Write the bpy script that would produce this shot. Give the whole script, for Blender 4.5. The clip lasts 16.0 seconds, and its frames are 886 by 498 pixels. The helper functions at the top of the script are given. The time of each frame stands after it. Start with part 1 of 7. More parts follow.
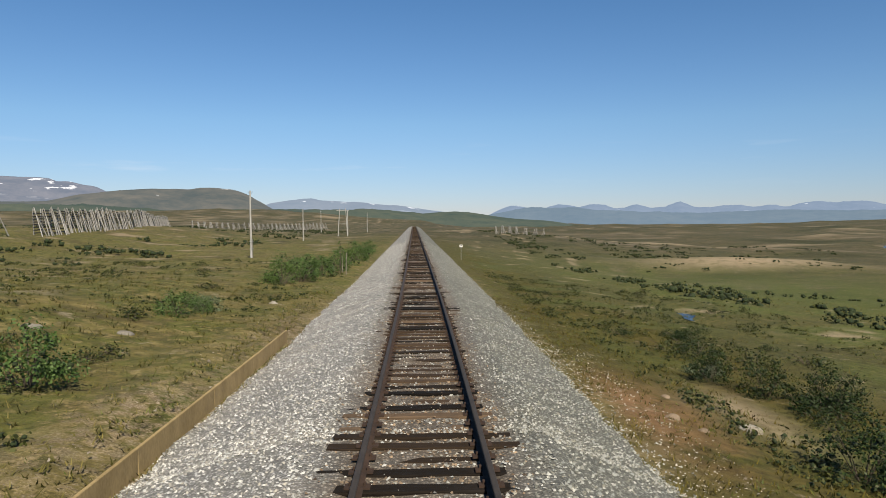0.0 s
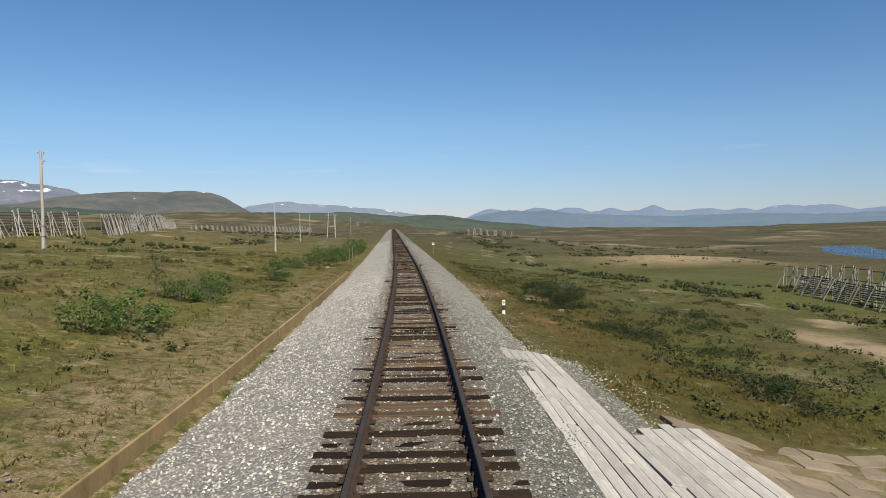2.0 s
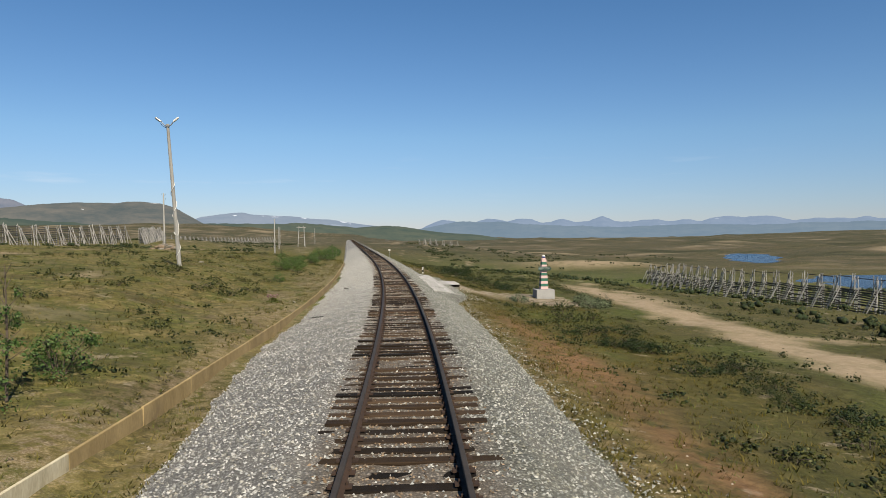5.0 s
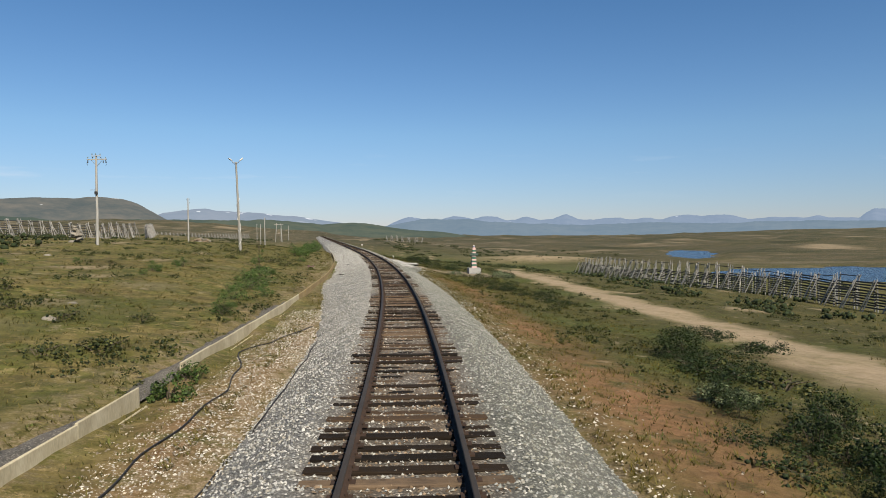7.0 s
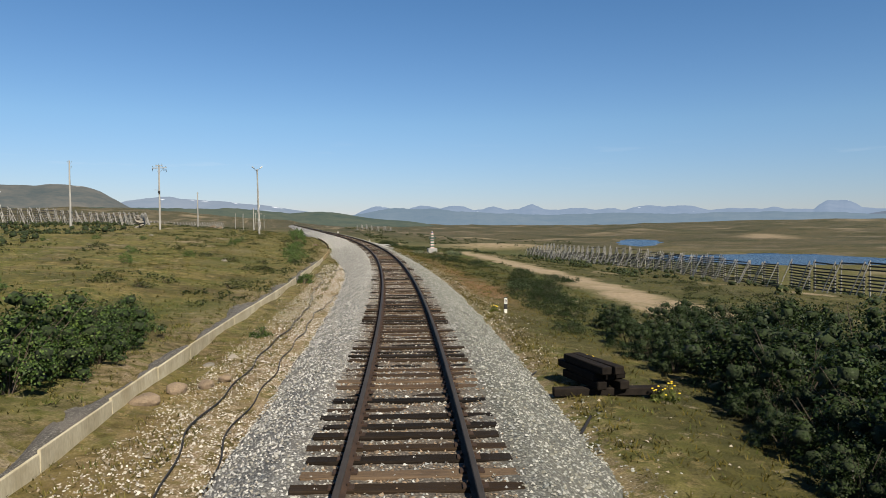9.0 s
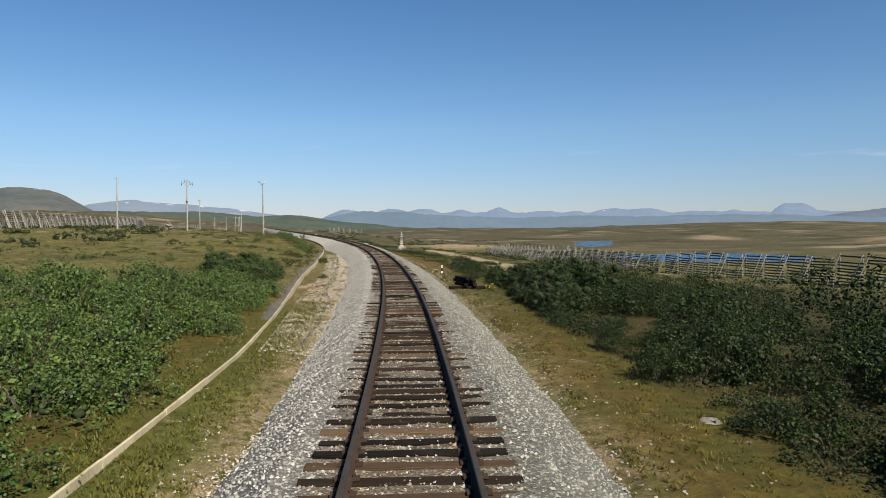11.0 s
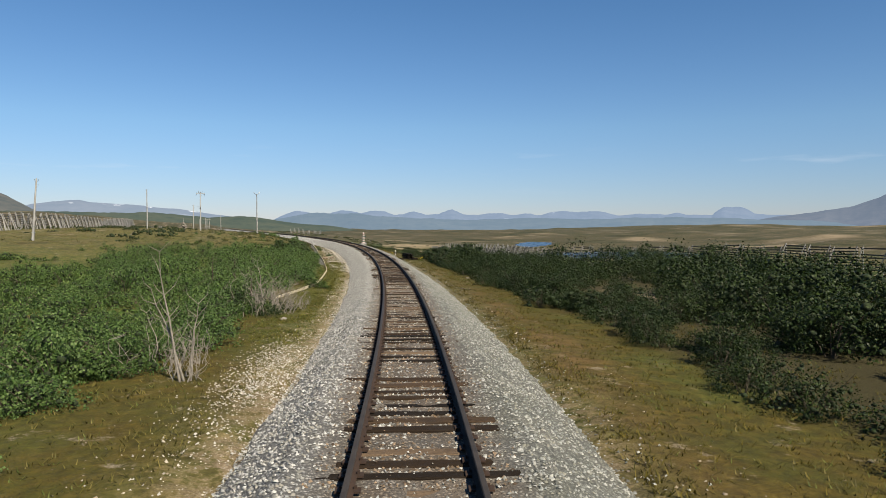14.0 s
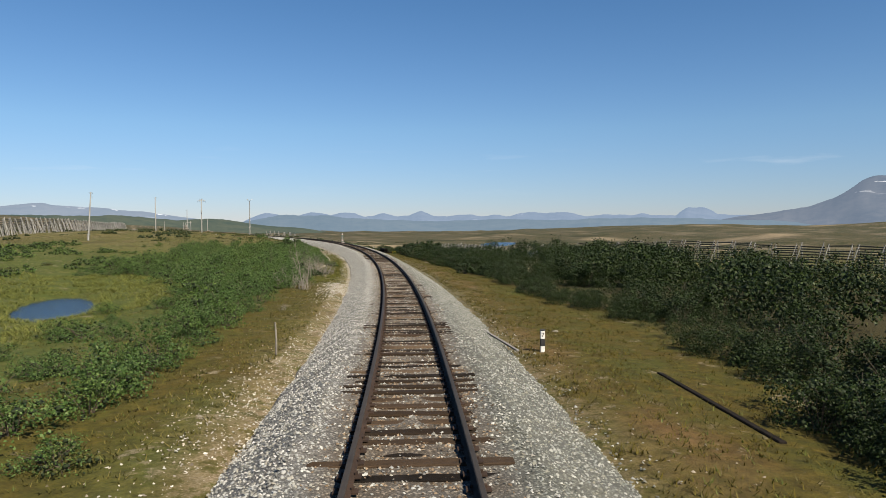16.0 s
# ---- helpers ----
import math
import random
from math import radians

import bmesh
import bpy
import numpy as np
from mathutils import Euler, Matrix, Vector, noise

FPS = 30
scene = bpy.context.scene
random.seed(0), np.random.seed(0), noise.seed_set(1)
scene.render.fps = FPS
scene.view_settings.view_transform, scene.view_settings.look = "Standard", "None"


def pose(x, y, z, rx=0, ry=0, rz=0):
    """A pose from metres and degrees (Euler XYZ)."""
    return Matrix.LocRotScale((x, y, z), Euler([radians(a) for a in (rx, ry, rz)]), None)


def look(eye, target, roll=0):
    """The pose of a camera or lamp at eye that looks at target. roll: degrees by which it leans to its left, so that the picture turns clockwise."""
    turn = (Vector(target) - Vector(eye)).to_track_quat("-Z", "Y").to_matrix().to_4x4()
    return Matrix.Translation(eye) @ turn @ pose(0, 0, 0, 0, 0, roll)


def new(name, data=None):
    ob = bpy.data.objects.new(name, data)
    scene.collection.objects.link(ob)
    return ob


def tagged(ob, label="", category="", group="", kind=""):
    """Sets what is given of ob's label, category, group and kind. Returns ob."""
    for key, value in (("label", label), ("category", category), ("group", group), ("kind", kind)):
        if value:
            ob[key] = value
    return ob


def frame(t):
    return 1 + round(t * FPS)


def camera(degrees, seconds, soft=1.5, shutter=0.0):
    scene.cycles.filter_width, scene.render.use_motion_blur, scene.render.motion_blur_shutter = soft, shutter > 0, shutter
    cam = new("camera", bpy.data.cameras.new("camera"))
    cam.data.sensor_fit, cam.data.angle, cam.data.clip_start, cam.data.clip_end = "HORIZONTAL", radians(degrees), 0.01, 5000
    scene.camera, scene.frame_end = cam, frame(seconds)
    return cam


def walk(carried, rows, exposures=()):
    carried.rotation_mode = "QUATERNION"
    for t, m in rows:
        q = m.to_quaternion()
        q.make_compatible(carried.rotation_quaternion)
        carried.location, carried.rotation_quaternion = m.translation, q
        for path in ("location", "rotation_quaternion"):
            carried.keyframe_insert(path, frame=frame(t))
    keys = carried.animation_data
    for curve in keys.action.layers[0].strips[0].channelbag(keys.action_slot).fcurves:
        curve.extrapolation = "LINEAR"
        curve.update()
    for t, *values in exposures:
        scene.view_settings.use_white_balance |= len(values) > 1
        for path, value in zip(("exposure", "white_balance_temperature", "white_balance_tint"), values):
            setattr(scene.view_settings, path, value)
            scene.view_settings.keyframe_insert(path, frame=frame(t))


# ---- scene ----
from collections import defaultdict

# ---------------------------------------------------------------- the line of the track
# s runs along the railway in metres, lat to the right of it; the line is straight for s > 63.6
# and eases into a left-hand curve of 580 m radius that it holds below s = -74.5
BEND, S_FULL, S_STRAIGHT = 0.0017161, -74.49, 63.58
S0, S1 = -420, 1300
LINE_S = np.arange(S0, S1 + 1, 1.0)
_u = np.clip((S_STRAIGHT - LINE_S) / (S_STRAIGHT - S_FULL), 0, 1)
_k = BEND * _u * _u * (3 - 2 * _u)
LINE_H = -(np.cumsum(_k) - np.cumsum(_k)[-1])
LINE_X, LINE_Y = np.cumsum(np.sin(LINE_H)), np.cumsum(np.cos(LINE_H))
LINE_X, LINE_Y = LINE_X - LINE_X[-S0], LINE_Y - LINE_Y[-S0]


def heading(s):
    """Heading of the track at s, radians clockwise from +y."""
    return np.interp(s, LINE_S, LINE_H)


def on_track(s, lat=0.0):
    """World x, y of the point lat metres to the right of the track at s."""
    p = np.interp(s, LINE_S, LINE_H)
    return np.interp(s, LINE_S, LINE_X) + np.cos(p) * lat, np.interp(s, LINE_S, LINE_Y) - np.sin(p) * lat


def track_coords(x, y):
    """s and lat of world points (arrays), by Newton steps on the line."""
    s = np.clip(np.asarray(y, float) * 1.02, S0, S1)
    for _ in range(8):
        p = np.interp(s, LINE_S, LINE_H)
        s = np.clip(s + (x - np.interp(s, LINE_S, LINE_X)) * np.sin(p) + (y - np.interp(s, LINE_S, LINE_Y)) * np.cos(p), S0, S1)
    p = np.interp(s, LINE_S, LINE_H)
    return s, (x - np.interp(s, LINE_S, LINE_X)) * np.cos(p) - (y - np.interp(s, LINE_S, LINE_Y)) * np.sin(p)


# ---------------------------------------------------------------- camera: looks back from the tail of a train
EYE = 2.969
# seconds, metres run, sideways, turn to the right of the track, tilt, roll (degrees)
PATH = [
    (0.0, 0.00, 0.01, 1.43, -2.34, -0.32),
    (0.5, 7.07, -0.06, 1.56, -2.20, -0.32),
    (1.0, 14.14, -0.01, 1.59, -2.27, -0.37),
    (1.5, 21.23, 0.00, 1.60, -2.21, -0.46),
    (2.0, 28.33, 0.06, 1.64, -2.09, -0.33),
    (2.5, 35.43, -0.03, 1.70, -1.93, -0.23),
    (3.0, 42.55, -0.01, 1.70, -1.80, -0.34),
    (3.5, 49.68, 0.08, 1.80, -1.61, -0.21),
    (4.0, 56.82, 0.14, 1.83, -1.45, -0.19),
    (4.5, 63.94, 0.18, 1.79, -1.30, -0.28),
    (5.0, 71.03, 0.19, 1.72, -1.20, -0.40),
    (5.5, 78.09, 0.17, 1.68, -1.16, -0.49),
    (6.0, 85.11, 0.12, 1.70, -1.20, -0.47),
    (6.5, 92.09, 0.05, 1.78, -1.32, -0.34),
    (7.0, 99.04, 0.12, 1.83, -1.45, -0.16),
    (7.5, 105.95, 0.09, 1.78, -1.72, -0.07),
    (8.0, 112.83, 0.08, 1.85, -1.77, 0.01),
    (8.5, 119.67, 0.04, 1.83, -2.19, -0.09),
    (9.0, 126.48, 0.08, 1.87, -2.34, 0.07),
    (9.5, 133.26, 0.09, 1.89, -2.39, 0.14),
    (10.0, 140.00, 0.08, 1.89, -2.32, 0.11),
    (10.5, 146.71, 0.06, 1.88, -2.21, 0.03),
    (11.0, 153.38, 0.05, 1.87, -2.09, -0.03),
    (11.5, 160.02, 0.07, 1.88, -2.03, -0.02),
    (12.0, 166.63, 0.12, 1.92, -2.03, 0.05),
    (12.5, 173.22, 0.10, 1.90, -1.98, 0.10),
    (13.0, 179.82, 0.06, 1.89, -1.95, 0.08),
    (13.5, 186.43, 0.05, 1.90, -1.95, 0.29),
    (14.0, 193.05, -0.01, 1.94, -1.93, 0.18),
    (14.5, 199.67, -0.02, 1.98, -1.86, 0.21),
    (15.0, 206.30, 0.00, 2.01, -1.84, 0.16),
    (15.5, 212.93, 0.02, 1.90, -1.80, 0.09),
    (16.0, 219.58, 0.05, 1.84, -1.81, -0.13),
]
cam = camera(65.97, 16.0, soft=0.85)


def carriage(run, side, turn, tilt, roll):
    ex, ey = on_track(-run, side)
    h = heading(-run) + radians(turn)
    e = radians(tilt)
    far = (ex + math.sin(h) * math.cos(e), ey + math.cos(h) * math.cos(e), EYE + math.sin(e))
    return look((ex, ey, EYE), far, roll)


walk(cam, [(t, carriage(*row)) for t, *row in PATH], [(0.0, 0.97), (7.0, 0.95), (9.0, 0.99), (12.0, 1.02), (16.0, 1.04)])


# ---------------------------------------------------------------- the lie of the land
LAKE_Z, POND_Z, STREAM_Z = -11.0, -1.95, -10.1


def ease(v, a, b):
    """0 below a, 1 above b, smooth between (arrays)."""
    u = np.clip((np.asarray(v, float) - a) / (b - a), 0, 1)
    return u * u * (3 - 2 * u)


def bump(x, y, cx, cy, rx, ry):
    return np.exp(-((x - cx) / rx) ** 2 - ((y - cy) / ry) ** 2)


_rng = np.random.RandomState(7)
_waves = [(_rng.uniform(0, 6.28), _rng.uniform(0, 6.28), _rng.uniform(0.8, 1.25)) for _ in range(14)]


def rolls(x, y, size):
    """Gentle uneven relief of about unit height, with a wave length of size metres."""
    z = 0.0
    for a, ph, f in _waves:
        k = 6.283 * f / size
        z = z + np.sin(k * (x * math.cos(a) + y * math.sin(a)) + ph + 1.7 * np.sin(k * 0.37 * (y * math.cos(a) - x * math.sin(a))))
    return z / 5.0


def trough_lat(s):
    """Where the drainage trough runs, left of the track."""
    return np.interp(s, [-175, -160, -155, -151, -146, -133, -108, -100, -88, -78, -38, -17, 9, 22], [-6.8, -6.8, -6.4, -5.6, -5.0, -4.95, -6.1, -6.25, -6.1, -6.05, -4.9, -4.62, -4.5, -4.4])


EDGE_S = [-214, -206, -202, -195, -189, -178, -166, -161, -158, -152, -146.6, -131, -124, -116, -113, -109.6, -102.7, -96]
EDGE_L = [8.2, 8.8, 9.8, 10.8, 10.6, 8.4, 8.3, 8.6, 7.2, 7.5, 6.5, 6.0, 6.1, 6.3, 6.7, 7.4, 8.0, 8.9]


def thicket_edge(s):
    """Where the willow thicket begins, right of the track."""
    return np.interp(s, EDGE_S, EDGE_L)


def stream_x(y):
    """The small stream in the hollow on the right."""
    return np.interp(y, [30, 41, 46, 52, 62, 75], [18.2, 18.4, 18.7, 20.4, 22.8, 26]) + 0.25 * np.sin(np.asarray(y) * 1.1)


def land(x, y):
    """Height of the ground sheet."""
    x, y = np.asarray(x, float), np.asarray(y, float)
    s, lat = track_coords(x, y)
    r = np.hypot(x + 10, y + 110)
    bearing = np.degrees(np.arctan2(x + 10, y + 112))
    # embankment foot and the slope down to the lake on the right
    right = np.interp(lat, [0, 3.6, 5, 9, 12, 25, 45, 60, 100, 150, 320, 700], [-1.05, -1.05, -1.28, -1.95, -2.1, -3.1, -4.9, -6.4, -9.2, -11.3, -10.5, -9.0])
    flat = 1 - 0.66 * ease(-s, 40, 130) * (1 - ease(lat, 70, 160))
    right = -1.05 + (right + 1.05) * flat
    right = right + 0.22 * ease(s, -34, -29) * (1 - ease(s, -10, -5)) * ease(lat, 3.2, 3.8) * (1 - ease(lat, 5.2, 7.5))
    right = right - 4.6 * bump(x, y, 62, 150, 48, 70) - 1.2 * bump(x, y, 22, 85, 18, 60) - 1.5 * bump(x, y, 54, 38, 13, 38)
    right = right + 2.6 * bump(x, y, 92, 185, 38, 16) + 1.6 * bump(x, y, 190, 260, 60, 18) + 2.2 * bump(x, y, 130, 420, 90, 30)
    # the low hill on the left, the hollow with the pond, the dip further on
    base = -0.60 - 0.25 * ease(-s, 116, 130) - (0.37 - 0.25 * ease(-s, 116, 130)) * (1 - ease(trough_lat(s) - lat, 0.05, 0.85)) - 0.9 * ease(s, 22, 60)
    hill = 2.85 * np.where(s > -12, np.exp(-((s + 12) / 66) ** 2), np.exp(-((s + 12) / 88) ** 2))
    hill = hill * np.exp(-((lat + 40) / np.where(lat > -40, 33, 70)) ** 2) * ease(-lat, 5.5, 15)
    hill = hill + 1.1 * ease(-lat, 12, 40) * ease(-s, 60, 140) * np.exp(-((lat + 60) / 40) ** 2)
    hollow = -0.75 * bump(s, lat + 0.277 * (s + 175.5), -175.5, -20.7, 13, 6.5) - 0.5 * ease(-s, 120, 160) * ease(-lat, 6, 12) * (1 - ease(-lat, 30, 45))
    left = base + hill + hollow + 3.3 * ease(-lat, 26, 62) * ease(s, 0, 90)
    z = np.where(lat > 0, right, left)
    # the plain far out
    far = np.where(lat > 0, -9 - 7 * ease(r, 700, 2000) + 27 * ease(r, 700, 3200) * ease(bearing, 22, 46), 0.5 + 26 * ease(r, 350, 1900) * ease(-lat + 0 * s, 40, 500))
    ahead = -1.6 - (7.5 + 7 * ease(r, 700, 2000)) * ease(x, 20, 160) + 5 * ease(r, 900, 2600) * (1 - ease(x, 0, 120))
    wa = (1 - ease(np.abs(x), 30, 160)) * ease(y, 150, 330)
    z = z + (far - z) * ease(r, 260, 620)
    z = z + (ahead - z) * wa
    rough = 0.10 * rolls(x, y, 9) + 0.05 * rolls(y, x, 3.1)
    off = ease(np.abs(lat), 4.6, 9)
    z = z + off * rough * (1 + 1.5 * ease(r, 150, 400)) + ease(np.abs(lat), 25, 80) * 0.35 * rolls(x, y, 48) + ease(np.abs(lat), 120, 500) * 3.6 * rolls(x, y, 240) + 13 * ease(r, 1100, 2600) * rolls(x, y, 1300) * (1 - 0.85 * ease(bearing, -2, 5) * (1 - ease(bearing, 30, 60))) + 1.3 * ease(np.abs(lat), 60, 160) * rolls(y, x, 85)
    # under the ballast the bed is flat, and the sheet stays below it
    z = np.where((np.abs(lat) < 4.4) & (s < 420), np.minimum(z, np.where(lat < 0, -0.95, -1.05) - 0.18 * (1 - ease(np.abs(lat), 3.0, 4.4)) - 0.9 * (1 - ease(np.abs(lat), 2.0, 3.0))), z)
    z = z - 0.4 * np.exp(-((x - stream_x(y)) / 0.8) ** 2) * ease(y, 36, 42) * (1 - ease(y, 62, 70))
    # basins of the lake, the river, the stream and the pond
    lake = np.maximum(bump(x, y, 168, 92, 54, 45), bump(0.5 * x + 0.866 * y, 0.866 * x - 0.5 * y, 363.6, 49.9, 100, 17))
    lake = lake + 0.10 * rolls(x, y, 46) * ease(lake, 0.05, 0.3) + 0.05 * rolls(y, x, 17) * ease(lake, 0.05, 0.3)
    z = np.where(lake > 0.37, np.minimum(z, LAKE_Z + 0.55 - 4 * (lake - 0.37)), np.where(lake > 0.2, np.maximum(z, LAKE_Z + 0.5) * (1 - ease(lake, 0.2, 0.37)) + (LAKE_Z + 0.5) * ease(lake, 0.2, 0.37), z))
    z = np.where((r < 900) & (lat > 0), np.maximum(z, np.where(lake > 0.2, -99, LAKE_Z + 0.35)), z)
    pond = bump(s, lat + 0.277 * (s + 175.5), -175.5, -20.7, 8.8, 3.0)
    z = np.where(pond > 0.3, POND_Z + 0.35 - 1.4 * (pond - 0.3), z)
    return z


# ---------------------------------------------------------------- sky, sun, exposure
SUN_AZ, SUN_EL = 163.0, 44.0   # degrees clockwise from +y, above the horizon
world = bpy.data.worlds.new("sky")
scene.world = world
world.use_nodes = True
_n, _l = world.node_tree.nodes, world.node_tree.links
_n.clear()
_sky = _n.new("ShaderNodeTexSky")
_sky.sky_type, _sky.sun_disc = "NISHITA", False
_sky.sun_elevation, _sky.sun_rotation = radians(SUN_EL), radians(SUN_AZ)
_sky.altitude, _sky.air_density, _sky.dust_density, _sky.ozone_density = 300, 1.15, 0.0, 2.2
_bg = _n.new("ShaderNodeBackground")
_bg.inputs["Strength"].default_value = 0.053
_wo = _n.new("ShaderNodeOutputWorld")
# the clear northern sky: deeper blue overhead, paler and cooler at the horizon
_dir = _n.new("ShaderNodeTexCoord").outputs["Generated"]
_sep = _n.new("ShaderNodeSeparateXYZ")
_l.new(_dir, _sep.inputs[0])
_grade = _n.new("ShaderNodeValToRGB")
_grade.color_ramp.elements[0].position, _grade.color_ramp.elements[0].color = 0.0, (0.523, 0.607, 0.944, 1)
_grade.color_ramp.elements[1].position, _grade.color_ramp.elements[1].color = 0.60, (0.354, 0.573, 0.801, 1)
_ge = _grade.color_ramp.elements.new(0.14)
_ge.color = (0.582, 0.754, 0.961, 1)
_ge = _grade.color_ramp.elements.new(0.36)
_ge.color = (0.430, 0.687, 0.910, 1)
_l.new(_sep.outputs["Z"], _grade.inputs["Fac"])
_tint = _n.new("ShaderNodeMix")
_tint.data_type, _tint.blend_type = "RGBA", "MULTIPLY"
_tint.inputs[0].default_value = 1.0
_l.new(_sky.outputs["Color"], _tint.inputs[6])
_l.new(_grade.outputs["Color"], _tint.inputs[7])
# a few thin wisps of cloud low over the horizon
_map = _n.new("ShaderNodeMapping")
_map.inputs["Scale"].default_value = (7, 7, 60)
_wisp = _n.new("ShaderNodeTexNoise")
_wisp.inputs["Scale"].default_value, _wisp.inputs["Detail"].default_value = 1.0, 5
_l.new(_dir, _map.inputs["Vector"])
_l.new(_map.outputs["Vector"], _wisp.inputs["Vector"])
_cut = _n.new("ShaderNodeMapRange")
_cut.inputs["From Min"].default_value, _cut.inputs["From Max"].default_value = 0.60, 0.78
_l.new(_wisp.outputs["Fac"], _cut.inputs["Value"])
_up, _down = _n.new("ShaderNodeMapRange"), _n.new("ShaderNodeMapRange")
_up.inputs["From Min"].default_value, _up.inputs["From Max"].default_value = 0.045, 0.07
_down.inputs["From Min"].default_value, _down.inputs["From Max"].default_value = 0.12, 0.085
_amt = _cut.outputs["Result"]
for _q in (_up, _down):
    _l.new(_sep.outputs["Z"], _q.inputs["Value"])
    _mul = _n.new("ShaderNodeMath")
    _mul.operation = "MULTIPLY"
    _l.new(_amt, _mul.inputs[0])
    _l.new(_q.outputs["Result"], _mul.inputs[1])
    _amt = _mul.outputs[0]
_half = _n.new("ShaderNodeMath")
_half.operation = "MULTIPLY"
_half.inputs[1].default_value = 0.22
_l.new(_amt, _half.inputs[0])
_cl = _n.new("ShaderNodeMix")
_cl.data_type = "RGBA"
_cl.inputs[7].default_value = (8.0, 8.3, 8.9, 1)
_l.new(_half.outputs[0], _cl.inputs[0])
_l.new(_tint.outputs[2], _cl.inputs[6])
_l.new(_cl.outputs[2], _bg.inputs["Color"])
_l.new(_bg.outputs["Background"], _wo.inputs["Surface"])

sun = new("sun", bpy.data.lights.new("sun", "SUN"))
sun.data.energy, sun.data.angle, sun.data.color = 5.0, radians(0.53), (1.0, 0.89, 0.715)
_a, _e = radians(SUN_AZ), radians(SUN_EL)
sun.matrix_world = look((math.sin(_a) * math.cos(_e) * 60, math.cos(_a) * math.cos(_e) * 60, math.sin(_e) * 60), (0, 0, 0))


# ---------------------------------------------------------------- materials
def node_mat(name):
    m = bpy.data.materials.new(name)
    m.use_nodes = True
    t = m.node_tree
    return m, t, t.nodes["Principled BSDF"]


def ramp(t, fac, stops):
    r = t.nodes.new("ShaderNodeValToRGB")
    while len(r.color_ramp.elements) < len(stops):
        r.color_ramp.elements.new(0.5)
    for el, (p, c) in zip(r.color_ramp.elements, stops):
        el.position, el.color = p, (*c, 1)
    t.links.new(fac, r.inputs["Fac"])
    return r.outputs["Color"]


def tex(t, scale, detail=6, rough=0.6, world_space=True, stretch=None, kind="noise"):
    """A noise or cell texture at real-world size: scale is features per metre."""
    if world_space:
        g = t.nodes.new("ShaderNodeNewGeometry").outputs["Position"]
    else:
        g = t.nodes.new("ShaderNodeTexCoord").outputs["Object"]
    if stretch:
        mp = t.nodes.new("ShaderNodeMapping")
        mp.inputs["Scale"].default_value = stretch
        t.links.new(g, mp.inputs["Vector"])
        g = mp.outputs["Vector"]
    if kind == "noise":
        n = t.nodes.new("ShaderNodeTexNoise")
        n.inputs["Scale"].default_value, n.inputs["Detail"].default_value, n.inputs["Roughness"].default_value = scale, detail, rough
        t.links.new(g, n.inputs["Vector"])
        return n.outputs["Fac"]
    n = t.nodes.new("ShaderNodeTexVoronoi")
    n.inputs["Scale"].default_value = scale
    t.links.new(g, n.inputs["Vector"])
    return n


def mix(t, fac, a, b, mode="MIX"):
    n = t.nodes.new("ShaderNodeMix")
    n.data_type, n.blend_type = "RGBA", mode
    for v, i in ((fac, "Factor"), (a, 6), (b, 7)):
        s = n.inputs[i] if i != "Factor" else n.inputs[0]
        if isinstance(v, (int, float)):
            s.default_value = v
        elif isinstance(v, tuple):
            s.default_value = (*v, 1)
        else:
            t.links.new(v, s)
    return n.outputs[2]


def bumped(t, bsdf, height, strength, depth):
    b = t.nodes.new("ShaderNodeBump")
    b.inputs["Strength"].default_value, b.inputs["Distance"].default_value = strength, depth
    t.links.new(height, b.inputs["Height"])
    t.links.new(b.outputs["Normal"], bsdf.inputs["Normal"])


def plain(name, dark, light, scale=4.0, rough=0.8, bump_d=0.004, metal=0.0, world_space=False, stretch=None, fine=30.0, stain=None, vary=0.0, spec=0.35):
    """A surface of two tones mixed by coarse and fine noise, with fine relief; stain: a third tone in patches."""
    dark, light = tuple(0.76 * v for v in dark), tuple(0.76 * v for v in light)
    m, t, b = node_mat(name)
    n1 = tex(t, scale, 5, 0.6, world_space, stretch)
    n2 = tex(t, fine, 4, 0.65, world_space, stretch)
    c = mix(t, ramp(t, n1, [(0.32, (0, 0, 0)), (0.68, (1, 1, 1))]), dark, light)
    c = mix(t, 0.35, c, ramp(t, n2, [(0.3, tuple(0.6 * v for v in dark)), (0.7, light)]))
    if stain:
        n3 = tex(t, scale * 0.45, 7, 0.7, world_space)
        c = mix(t, ramp(t, n3, [(0.55, (0, 0, 0)), (0.7, (0.8, 0.8, 0.8))]), c, stain)
    if vary:
        o = t.nodes.new("ShaderNodeObjectInfo").outputs["Random"]
        c = mix(t, 1.0, c, ramp(t, o, [(0, (1 - vary,) * 3), (1, (1 + vary * 0.6,) * 3)]), "MULTIPLY")
    t.links.new(c, b.inputs["Base Color"])
    b.inputs["Roughness"].default_value, b.inputs["Metallic"].default_value = rough, metal
    b.inputs["Specular IOR Level"].default_value = spec
    if bump_d:
        bumped(t, b, n2, 0.7, bump_d)
    return m


def attr(t, name):
    a = t.nodes.new("ShaderNodeAttribute")
    a.attribute_name = name
    return a.outputs["Fac"]


def times(t, a, k):
    n = t.nodes.new("ShaderNodeMath")
    n.operation, n.use_clamp = "MULTIPLY", True
    t.links.new(a, n.inputs[0])
    if isinstance(k, (int, float)):
        n.inputs[1].default_value = k
    else:
        t.links.new(k, n.inputs[1])
    return n.outputs[0]


